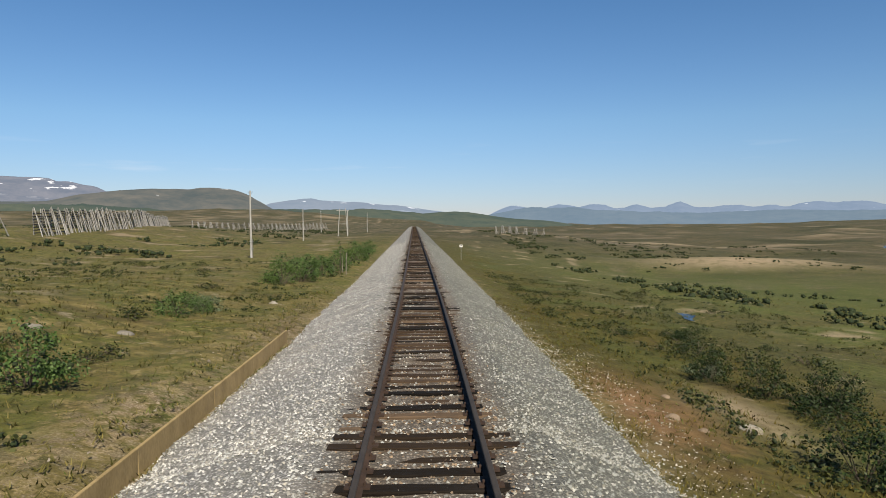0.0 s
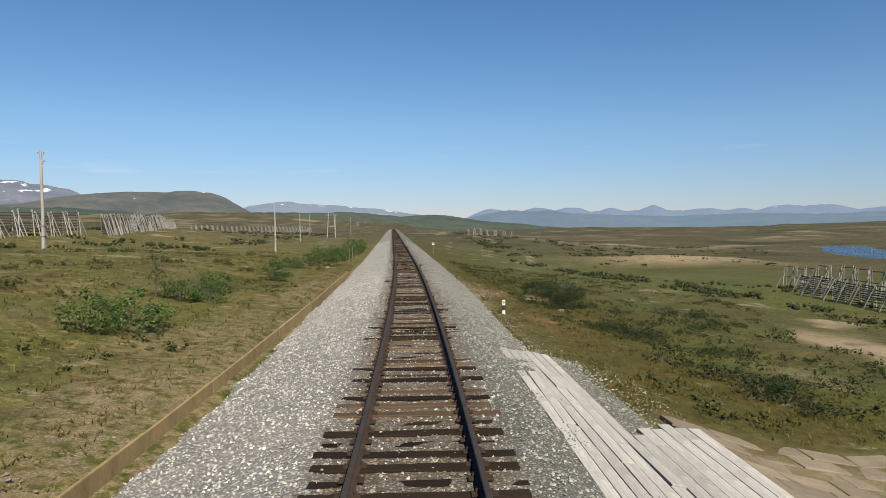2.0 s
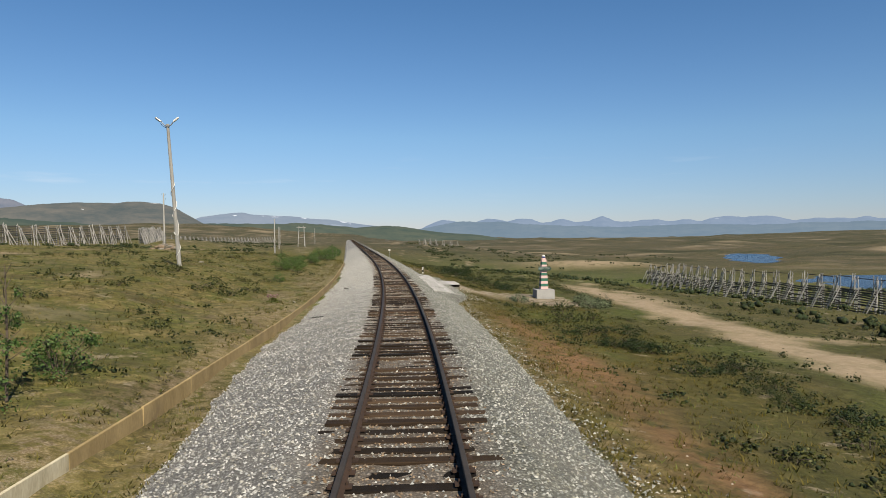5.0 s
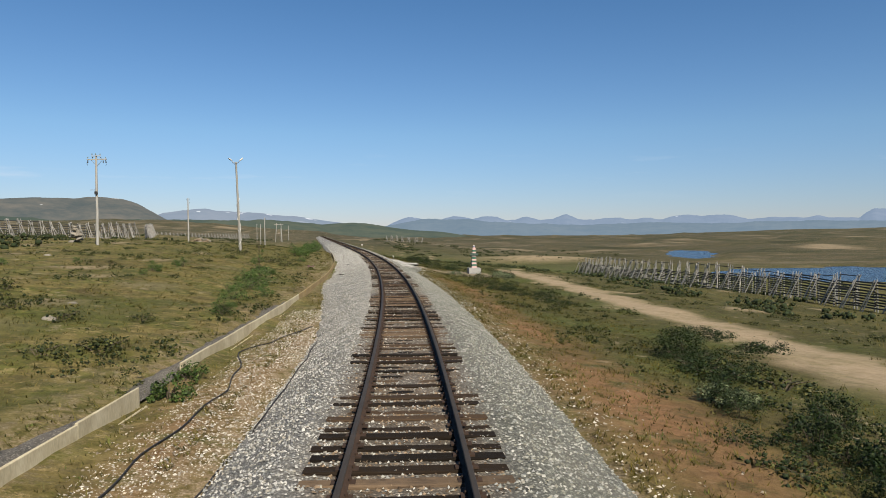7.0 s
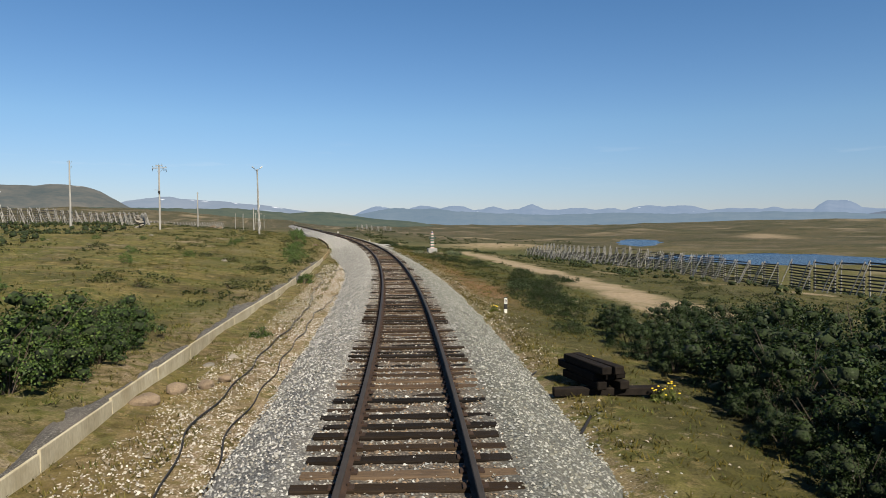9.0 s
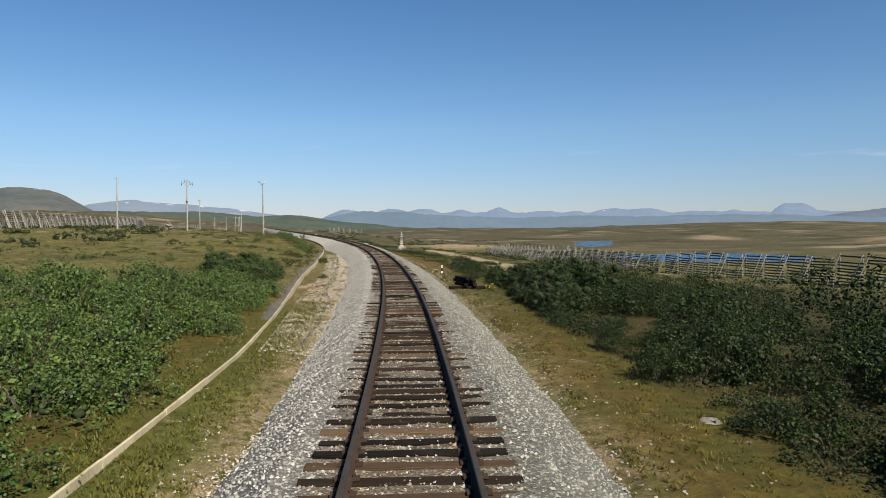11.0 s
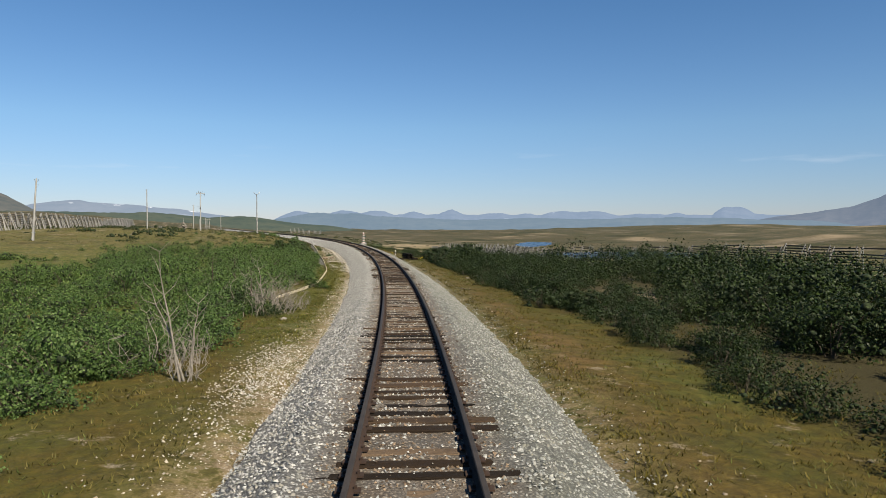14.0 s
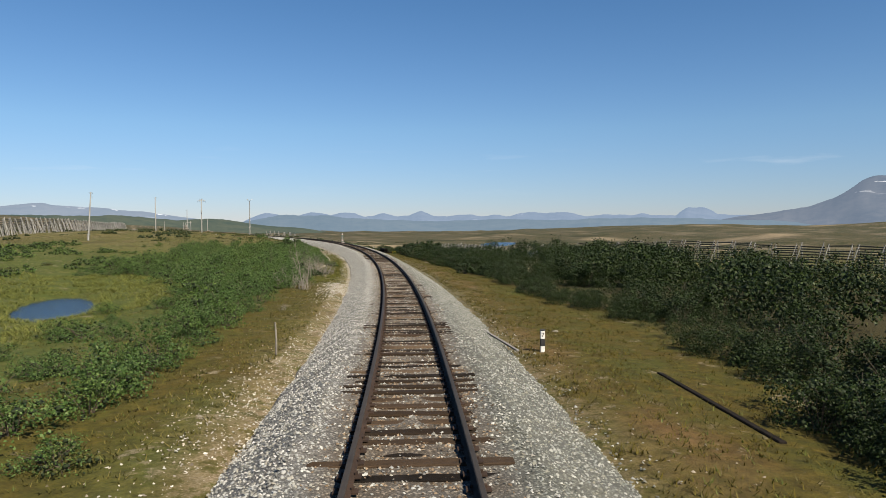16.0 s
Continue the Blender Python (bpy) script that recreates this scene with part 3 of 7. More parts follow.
def tube(points, radii, sides=8, bm=None):
    """A tapered tube along points."""
    bm = bm or bmesh.new()
    pts = [Vector(p) for p in points]
    rings = []
    for i, p in enumerate(pts):
        d = (pts[min(i + 1, len(pts) - 1)] - pts[max(i - 1, 0)]).normalized()
        a = d.cross(Vector((0, 0, 1)) if abs(d.z) < 0.9 else Vector((1, 0, 0))).normalized()
        b = d.cross(a)
        rings.append([bm.verts.new(p + (a * math.cos(k * 6.2832 / sides) + b * math.sin(k * 6.2832 / sides)) * radii[i]) for k in range(sides)])
    for r0, r1 in zip(rings, rings[1:]):
        for k in range(sides):
            bm.faces.new((r0[k], r0[(k + 1) % sides], r1[(k + 1) % sides], r1[k]))
    bm.faces.new(rings[0])
    bm.faces.new(rings[-1][::-1])
    return bm


def beam(a, b, w, h, bm=None, bevel=0.006):
    """A squared timber from a to b."""
    a, b = Vector(a), Vector(b)
    d = b - a
    m = Matrix.Translation((a + b) / 2) @ d.to_track_quat("X", "Z").to_matrix().to_4x4()
    return box(d.length, w, h, m, bevel, bm)


def lathe(profile, sides=24, bm=None):
    bm = bm or bmesh.new()
    rings = [[bm.verts.new((r * math.cos(6.2832 * k / sides), r * math.sin(6.2832 * k / sides), z)) for k in range(sides)] for r, z in profile]
    for r0, r1 in zip(rings, rings[1:]):
        for k in range(sides):
            bm.faces.new((r0[k], r0[(k + 1) % sides], r1[(k + 1) % sides], r1[k]))
    bm.faces.new(rings[0][::-1])
    bm.faces.new(rings[-1])
    return bm


def ground_z(x, y):
    return float(land(np.array([x]), np.array([y]))[0])


def stand(s, lat, turn=0.0, sink=0.03, scale=1.0):
    """A pose on the ground at s, lat; turn in degrees clockwise from the track's heading."""
    x, y = on_track(s, lat)
    return pose(float(x), float(y), ground_z(x, y) - sink, 0, 0, -math.degrees(heading(s)) - turn) @ Matrix.Scale(scale, 4)


def sweep(name, profile, s_from, s_to, step, lat_of=lambda s: 0.0, closed=True):
    """A mesh with a cross profile (lat, z) swept along the track."""
    ss = np.arange(s_from, s_to + step * 0.5, step)
    n = len(profile)
    verts = []
    for s in ss:
        off = lat_of(s)
        for lt, z in profile:
            x, y = on_track(s, lt + off)
            verts.append((float(x), float(y), z))
    faces = []
    for i in range(len(ss) - 1):
        for k in range(n if closed else n - 1):
            a, b2 = i * n + k, i * n + (k + 1) % n
            faces.append((a, b2, b2 + n, a + n))
    if closed:
        faces += [tuple(range(n))[::-1], tuple(range((len(ss) - 1) * n, len(ss) * n))]
    return mesh_from(verts, faces, name)


# ---------------------------------------------------------------- the ground sheet
def road_lat(s):
    return np.interp(s, [-260, -215, -150, -100, -60, -20, 5, 25], [30, 21, 16, 14.3, 18, 20, 22, 30])


def grown(a, b, first, ratio):
    out, d = [a], first
    while abs(out[-1] - b) > d:
        out.append(out[-1] + math.copysign(d, b - a))
        d *= ratio
    return out + [b]


def build_ground():
    xs = np.array(sorted(set(grown(-62, -4700, 0.8, 1.09)[1:] + list(np.arange(-62, 62.1, 1.2)) + grown(62, 4700, 0.8, 1.09)[1:])))
    ys = np.array(sorted(set(grown(-226, -4700, 1.2, 1.16)[1:] + list(np.arange(-226, 120.1, 1.25)) + grown(120, 4700, 0.7, 1.06)[1:])))
    gx, gy = np.meshgrid(xs, ys)
    z = land(gx.ravel(), gy.ravel())
    nx, ny = len(xs), len(ys)
    i = (np.arange(ny - 1)[:, None] * nx + np.arange(nx - 1)[None, :]).ravel()
    me = mesh_arrays(np.stack([gx.ravel(), gy.ravel(), z], 1), np.stack([i, i + 1, i + 1 + nx, i + nx], 1), "ground")
    smooth(me)
    x, y = gx.ravel(), gy.ravel()
    s, lat = track_coords(x, y)
    w = rolls(x, y, 13)
    w2 = rolls(y, x, 5)
    d = np.abs(lat - road_lat(s))
    sand = (1 - ease(d + 0.5 * w2, 1.5, 2.6)) * ease(-s + 3 * w, -12, 0)
    sand = np.maximum(sand, 0.9 * np.exp(-((x - 92) / 30) ** 2 - ((y - 183) / 9) ** 2))
    sand = np.maximum(sand, 0.8 * ease(w + w2 * 0.5, 0.9, 1.3) * ease(lat, 11, 16) * (1 - ease(lat, 38, 55)))
    sand = np.maximum(sand, 0.8 * ease(rolls(x, y, 150) + 0.4 * rolls(x, y, 40), 0.85, 1.2) * ease(np.abs(lat), 90, 180))
    sand = np.maximum(sand, 0.9 * np.exp(-((y - 318 - 0.05 * x) / 7) ** 2) * ease(x, 6, 14) * (1 - ease(x, 180, 300)))
    sand = np.maximum(sand, 0.7 * ease(w2 + w, 0.9, 1.3) * ease(-lat, 9, 16) * ease(s, -90, -60))
    sand = np.maximum(sand, 0.8 * np.maximum(bump(s, lat, -149.5, 16.1, 3.5, 1.4), bump(s, lat, -157.5, 11.3, 1.6, 0.9)))
    sand = np.maximum(sand, 0.9 * np.maximum(bump(s, lat, -7, 23, 6, 3.2), bump(s, lat, -13, 22.5, 6, 2.6)))
    sand = np.maximum(sand, 0.5 * ease(s, -22.6, -21.6) * (1 - ease(s, -15.5, -14)) * ease(lat, 4.8, 5.6) * (1 - ease(lat, 12, 13.5)))
    soil = np.zeros_like(x)
    for cs, cl, rs, rl, k in ((-48, 5.8, 6, 1.3, 1), (-70, 5.6, 6, 1.2, 1), (-170, 5.4, 5, 0.7, 0.4), (15.8, 5.4, 3.6, 1.0, 1), (3, 6.6, 3, 0.8, 0.8), (-41, 5.4, 7, 1.0, 0.7), (-62, 5.6, 9, 0.9, 0.8), (-83, 5.6, 8, 1.6, 1.0), (-84, -4.3, 9, 0.8, 0.9), (-76, -4.0, 6, 0.6, 0.9), (-102, -4.4, 8, 0.8, 0.5), (-112, -4.6, 12, 1.1, 0.35), (-160, 5.0, 5, 0.7, 0.4), (-186, -3.6, 8, 0.6, 0.12), (-196, 4.4, 6, 0.7, 0.4), (-207, 5.2, 3, 0.8, 0.5), (-207, -3.7, 4, 0.6, 0.2), (-134, 4.6, 8, 0.5, 0.2), (-203, -4.0, 8, 0.6, 0.15), (-193, -3.8, 8, 0.5, 0.15), (-152, 4.8, 8, 0.6, 0.25), (-176, 4.6, 9, 0.6, 0.3), (-212, 4.8, 5, 0.6, 0.3)):
        soil = np.maximum(soil, k * np.exp(-((s - cs) / rs) ** 2 - ((lat - cl) / rl) ** 2))
    grit = np.maximum((1 - ease(np.abs(lat) + 0.35 * w2 + 0.7 * (lat > 0), 3.6, 5.0)), 0.75 * (1 - ease(np.abs(trough_lat(s) - 0.55 - lat + 0.25 * w2), 0.25, 0.9)) * ease(s, -125, -100) * ease(40 - s, 0, 15)) * ease(400 - s, 0, 20)
    for cs, cl, rs, rl in ((-14, -6.6, 4, 0.9), (-20, -6.4, 5, 0.8), (-8, -7.2, 3, 0.8), (-3, -6.2, 4, 0.7), (6, -6.0, 5, 0.7), (-30, -6.8, 4, 0.7), (13, -5.6, 3, 0.6), (-40, -7.0, 4, 0.8), (-108, -6.9, 9, 0.5), (-96, -6.9, 9, 0.5), (-82, -6.8, 8, 0.5)):
        grit = np.maximum(grit, 0.95 * bump(s, lat, cs, cl, rs, rl))
    lush = np.maximum(bump(x, y, 65, 125, 45, 85), 0.9 * ease(-s, 105, 150) * ease(-lat, 7, 14))
    lush = np.maximum(lush, 0.65 * ease(lat, 5, 9) * (1 - ease(lat, 14, 30)) * ease(w, -0.3, 0.8))
    lush = np.maximum(lush, 0.4 * ease(w + 0.4 * w2, 0.1, 0.9) * ease(-lat, 5, 9) * (1 - ease(-lat, 11, 24)))
    lush = np.maximum(lush, 0.8 * np.exp(-((lat + 4.3) / 0.7) ** 2) * ease(w, 0, 0.8) * ease(-s, -15, 5))
    lush = np.maximum(lush, 0.5 * ease(np.abs(lat), 600, 1500))
    # olive and amber moss over both verges at the end of the line
    mossy = ease(-s, 112, 126) * ease(np.abs(lat) + 0.25 * w2, 3.7, 4.5) * (1 - ease(np.abs(lat), 9, 12))
    lush = np.maximum(lush, 0.75 * np.exp(-((lat + 4.6) / 0.9) ** 2) * ease(-s, 116, 124) * (1 - ease(-s, 160, 166)))
    grit = grit * (1 - 0.85 * ease(-s, 112, 126) * ease(np.abs(lat) + 0.15 * w2, 3.3, 4.0))
    mossy = np.maximum(mossy, 0.7 * ease(lat + 0.4 * w2, 4.3, 5.4) * (1 - ease(lat, 11, 16)) * ease(s, -60, -42) * (1 - sand))
    heath = ease(lat + 1.2 * w2, 6.5, 9) * (1 - 0.6 * ease(lat, 40, 70)) * (0.55 + 0.45 * ease(w, -0.6, 0.5)) * (1 - 0.8 * sand)
    heath = heath * (1 - 0.75 * ease(-s, 100, 125))
    heath = np.maximum(heath, 0.95 * ease(lat + 0.5 * w2, 3.9, 5.4) * (0.72 + 0.28 * ease(w, -0.8, 0.4)) * (1 - ease(lat, 30, 50)) * (1 - sand))
    heath = np.maximum(heath, 0.6 * ease(s, -125, -105) * ease(w + 0.7 * w2, 0.3, 0.9) * ease(-lat, 6.2, 8) * (1 - 0.5 * ease(-lat, 22, 40)))
    green = ease(lat, 15, 26) * (1 - ease(lat, 75, 120)) * ease(s, 0, 30) * (1 - ease(s, 150, 230))
    lush, heath = np.maximum(lush, 0.85 * green * ease(w, -0.5, 0.5)), heath * (1 - 0.85 * green * ease(w, -0.7, 0.3))
    sand = np.maximum(sand, 0.9 * bump(s, lat, 17.4, 8.3, 2.6, 0.9))
    # thicket floor darkened: leaf litter and the bushes' shade in one colour
    litter_shade = ease(lat - thicket_edge(s) + 0.5 * w2, 0.2, 1.4) * (1 - ease(lat - thicket_edge(s), 24, 32)) * ease(-s, 97, 104)
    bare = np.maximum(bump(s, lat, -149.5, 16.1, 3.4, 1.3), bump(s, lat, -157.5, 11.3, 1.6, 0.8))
    sand, heath = sand * (1 - litter_shade * (1 - bare)), np.maximum(heath, litter_shade * (1 - bare))
    lush = lush * (1 - 0.8 * litter_shade)
    for nm, v in (("sand", sand), ("soil", soil), ("grit", grit), ("lush", lush), ("heath", heath), ("mossy", mossy), ("litter_shade", litter_shade * (1 - bare)), ("far", ease(np.hypot(x + 10, y + 110) + 25 * w, 170, 400))):
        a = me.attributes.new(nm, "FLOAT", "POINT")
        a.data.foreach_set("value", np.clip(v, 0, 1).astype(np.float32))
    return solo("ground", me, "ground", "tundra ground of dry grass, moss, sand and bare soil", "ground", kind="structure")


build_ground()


def water_sheet(name, label, cx, cy, rx, ry, z, turn=0.0):
    bm = bmesh.new()
    n = 48
    rim = [bm.verts.new((rx * math.cos(6.2832 * k / n), ry * math.sin(6.2832 * k / n), 0)) for k in range(n)]
    bm.faces.new(rim)
    return solo(name, bm, "water", label, "water", kind="structure", m=pose(cx, cy, z, 0, 0, turn))


def stream_strip():
    ys = np.arange(44.0, 51.0, 0.7)
    xs = stream_x(ys)
    z = np.minimum.accumulate(land(xs, ys)) + 0.17
    w = 0.12 + 0.5 * np.sin((ys - 44) / 6.6 * 3.1) ** 2
    verts = [(float(a - b), float(c), float(d)) for a, b, c, d in zip(xs, w, ys, z)] + [(float(a + b), float(c), float(d)) for a, b, c, d in zip(xs, w, ys, z)]
    n = len(ys)
    return solo("stream_water", mesh_from(verts, [(i, i + n, i + 1 + n, i + 1) for i in range(n - 1)], "stream"), "water", "narrow dark stream in a grassy hollow", "water", kind="structure")


stream_strip()
water_sheet("lake_water", "calm blue lake below the snow fences", 168, 92, 74, 62, LAKE_Z)
water_sheet("far_lake_water", "long blue lake arm in the plain", 225, 290, 120, 30, LAKE_Z + 0.02, 60)
_px, _py = on_track(-175.5, -20.7)
water_sheet("pond_water", "small blue pond in green marsh grass", float(_px), float(_py), 3.4, 9.8, POND_Z, -math.degrees(heading(-176)) + 15.5)


# ---------------------------------------------------------------- mountains round the plain
REF = (-10.0, -112.0, EYE)


def massif(name, label, material, dist, b0, b1, peaks, depth=0.30, rough=0.10, seed=1, floor=-16.0, step=0.1, skyline=()):
    """A range from bearing b0 to b1 (degrees): summits of (bearing, height in degrees, spread left, spread right, bluntness)."""
    rng = np.random.RandomState(seed)
    bs = np.arange(b0, b1 + step, step)
    el = np.zeros_like(bs)
    for b, h, wl, wr, p in peaks:
        d = bs - b
        el = np.maximum(el, h * np.exp(-np.abs(d / np.where(d < 0, wl, wr)) ** p))
    if skyline:
        el = np.interp(bs, [q[0] for q in skyline], [q[1] for q in skyline])
        el = np.convolve(np.pad(el, 2, mode="edge"), np.ones(5) / 5, mode="valid")
    for k in range(9):
        f = 0.7 * 1.8 ** k
        el = el + rough * (0.55 / 1.42 ** k) * (0.6 - np.abs(np.sin(bs * f * 0.5 + rng.uniform(0, 6.28) + 0.8 * np.sin(bs * f * 0.23 + k)))) * np.clip(el, 0, 1.5)
    # the ends of a range sink into the plain
    el = el - 0.7 * ease(bs, b1 - 6, b1) - 0.7 * (1 - ease(bs, b0, b0 + 4))
    rows = np.linspace(0, 1, 16)
    V = np.zeros((len(rows), len(bs), 3))
    rad = np.radians(bs)
    for j, u in enumerate(rows):
        r = dist * (1 - depth * 0.6 + depth * u)
        crest = np.where(u < 0.6, ease(u / 0.6, -0.25, 1.0), 1 - 0.9 * ease(u, 0.6, 1.0))
        gul = rolls(r * np.sin(rad), r * np.cos(rad) + 900, 900) + 0.55 * rolls(r * np.cos(rad), r * np.sin(rad), 330) + 0.3 * rolls(r * np.sin(rad) + 500, r * np.cos(rad), 140)
        gul = gul * 0.15 * math.sin(math.pi * min(1.0, u / 0.6)) if u < 0.6 else 0
        top = EYE + dist * np.tan(np.radians(el))
        V[j, :, 0] = REF[0] + r * np.sin(rad)
        V[j, :, 1] = REF[1] + r * np.cos(rad)
        V[j, :, 2] = floor + (top - floor) * np.clip(crest + gul * (1 - u), 0, 1)
    nb = len(bs)
    i = (np.arange(len(rows) - 1)[:, None] * nb + np.arange(nb - 1)[None, :]).ravel()
    me = mesh_arrays(V.reshape(-1, 3), np.stack([i, i + 1, i + 1 + nb, i + nb], 1), name)
    smooth(me)
    hv = me.attributes.new("height", "FLOAT", "POINT")
    hv.data.foreach_set("value", np.repeat(ease(rows, 0.28, 0.45)[:, None], nb, 1).ravel().astype(np.float32))
    M[name] = material
    return solo(name, me, name, label, "mountain", kind="structure")


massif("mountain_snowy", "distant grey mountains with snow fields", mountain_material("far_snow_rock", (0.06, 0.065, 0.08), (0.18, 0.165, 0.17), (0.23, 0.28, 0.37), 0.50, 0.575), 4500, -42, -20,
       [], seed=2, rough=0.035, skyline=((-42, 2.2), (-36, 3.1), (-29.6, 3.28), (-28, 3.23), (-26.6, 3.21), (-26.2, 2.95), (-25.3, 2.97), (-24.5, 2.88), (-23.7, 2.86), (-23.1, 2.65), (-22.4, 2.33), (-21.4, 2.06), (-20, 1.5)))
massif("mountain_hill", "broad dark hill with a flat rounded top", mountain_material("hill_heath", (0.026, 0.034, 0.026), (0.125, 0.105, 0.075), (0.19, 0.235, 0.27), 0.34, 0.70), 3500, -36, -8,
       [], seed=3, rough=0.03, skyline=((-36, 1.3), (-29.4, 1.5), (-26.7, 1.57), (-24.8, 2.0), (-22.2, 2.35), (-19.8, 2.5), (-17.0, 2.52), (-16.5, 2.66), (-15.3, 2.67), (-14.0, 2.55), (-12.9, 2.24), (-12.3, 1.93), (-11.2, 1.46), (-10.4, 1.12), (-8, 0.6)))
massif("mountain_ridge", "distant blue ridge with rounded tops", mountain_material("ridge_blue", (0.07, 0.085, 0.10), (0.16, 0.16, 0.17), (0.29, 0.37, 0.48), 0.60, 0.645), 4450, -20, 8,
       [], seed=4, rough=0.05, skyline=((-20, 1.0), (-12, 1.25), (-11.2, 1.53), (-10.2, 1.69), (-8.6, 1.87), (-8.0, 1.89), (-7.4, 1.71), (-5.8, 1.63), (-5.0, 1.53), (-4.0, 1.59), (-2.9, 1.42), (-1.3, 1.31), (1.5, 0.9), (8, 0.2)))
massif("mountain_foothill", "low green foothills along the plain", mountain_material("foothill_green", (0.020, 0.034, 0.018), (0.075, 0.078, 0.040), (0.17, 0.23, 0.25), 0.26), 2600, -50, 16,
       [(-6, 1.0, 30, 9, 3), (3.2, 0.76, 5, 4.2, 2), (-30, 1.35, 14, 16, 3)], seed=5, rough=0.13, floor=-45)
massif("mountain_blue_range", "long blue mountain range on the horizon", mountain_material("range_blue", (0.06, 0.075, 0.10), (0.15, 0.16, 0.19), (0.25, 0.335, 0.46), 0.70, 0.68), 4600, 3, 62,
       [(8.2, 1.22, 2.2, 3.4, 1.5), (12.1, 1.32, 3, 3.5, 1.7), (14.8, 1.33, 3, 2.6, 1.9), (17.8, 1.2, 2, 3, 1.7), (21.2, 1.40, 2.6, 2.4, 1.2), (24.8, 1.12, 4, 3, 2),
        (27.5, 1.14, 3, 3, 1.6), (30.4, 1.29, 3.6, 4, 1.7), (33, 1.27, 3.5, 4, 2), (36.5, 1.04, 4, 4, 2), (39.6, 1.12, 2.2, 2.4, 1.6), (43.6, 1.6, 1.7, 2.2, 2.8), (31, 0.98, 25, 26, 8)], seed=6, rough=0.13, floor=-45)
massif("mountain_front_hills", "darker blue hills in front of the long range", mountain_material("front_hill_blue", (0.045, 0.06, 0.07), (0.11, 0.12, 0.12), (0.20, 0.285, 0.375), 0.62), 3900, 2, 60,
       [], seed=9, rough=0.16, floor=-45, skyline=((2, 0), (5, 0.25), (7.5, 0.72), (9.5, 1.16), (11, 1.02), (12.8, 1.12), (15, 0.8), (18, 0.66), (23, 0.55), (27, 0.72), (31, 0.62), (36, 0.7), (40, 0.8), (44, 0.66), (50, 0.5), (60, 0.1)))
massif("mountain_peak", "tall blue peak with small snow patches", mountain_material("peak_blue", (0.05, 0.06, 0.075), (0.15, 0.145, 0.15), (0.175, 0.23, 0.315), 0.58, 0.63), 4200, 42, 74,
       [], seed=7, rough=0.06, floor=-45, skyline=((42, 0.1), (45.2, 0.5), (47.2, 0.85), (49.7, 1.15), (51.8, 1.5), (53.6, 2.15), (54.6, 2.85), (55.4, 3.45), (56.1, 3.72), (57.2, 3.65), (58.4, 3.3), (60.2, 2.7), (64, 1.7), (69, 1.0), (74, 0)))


# ---------------------------------------------------------------- ballast, sleepers and rails
def left_toe(s):
    return np.interp(s, [-230, -150, -120, -72, -58, -50, -38, -17, 9, 22, 45, 300], [3.0, 2.75, 2.9, 3.1, 4.2, 4.95, 4.75, 4.5, 4.4, 4.3, 4.0, 3.6])


def right_toe(s):
    return np.interp(s, [-230, -120, -80, -20, 30, 300], [3.45, 3.2, 3.5, 3.6, 3.7, 3.6]) + 0.7 * deck_bank(s)


def deck_bank(s):
    """Where gravel is banked up round the timber platforms."""
    return ease(s, -31, -28.5) * (1 - ease(s, -10, -7))


def ballast_z(s, lat):
    a = np.abs(lat)
    toe = np.where(lat < 0, left_toe(s), right_toe(s))
    z = np.where(a < 1.75, -0.225 + 0.02 * ease(a, 1.2, 1.7), -0.205 - (a - 1.75) / np.maximum(toe - 1.75, 0.3) * np.where(lat < 0, 0.76, 0.93))
    w = deck_bank(s) * ease(lat, 1.9, 2.5)
    z = z * (1 - w) + w * (-0.53 - (lat - 2.4) * 0.19)
    # in places the stones cover the sleeper ends
    bury = np.clip(0.35 + 0.55 * rolls(s, lat * 0.5, 7) + 0.6 * ease(s, -18, 0) + 0.3 * ease(-s, 130, 150) - 0.3 * ease(s, -60, -40) * (1 - ease(s, -25, -15)), 0, 1)
    z = z + 0.058 * bury * ease(a, 0.92, 1.08) * (1 - ease(a, 1.5, 2.0))
    return z + 0.016 * rolls(s * 1.0, lat * 1.0, 1.1) + 0.03 * ease(a, 1.5, 2.2) * rolls(lat, s, 2.7)


def oil(s, lat):
    """How dirty the stones are with oil, rust and brake dust: most between the rails."""
    return (1 - ease(np.abs(lat), 0.85, 1.65)) * 0.75


def left_pale(s, lat):
    """How much paler the stones are: most on the left shoulder, along the straight."""
    return ease(s, -48, -22) * ease(-lat, 1.0, 1.9)


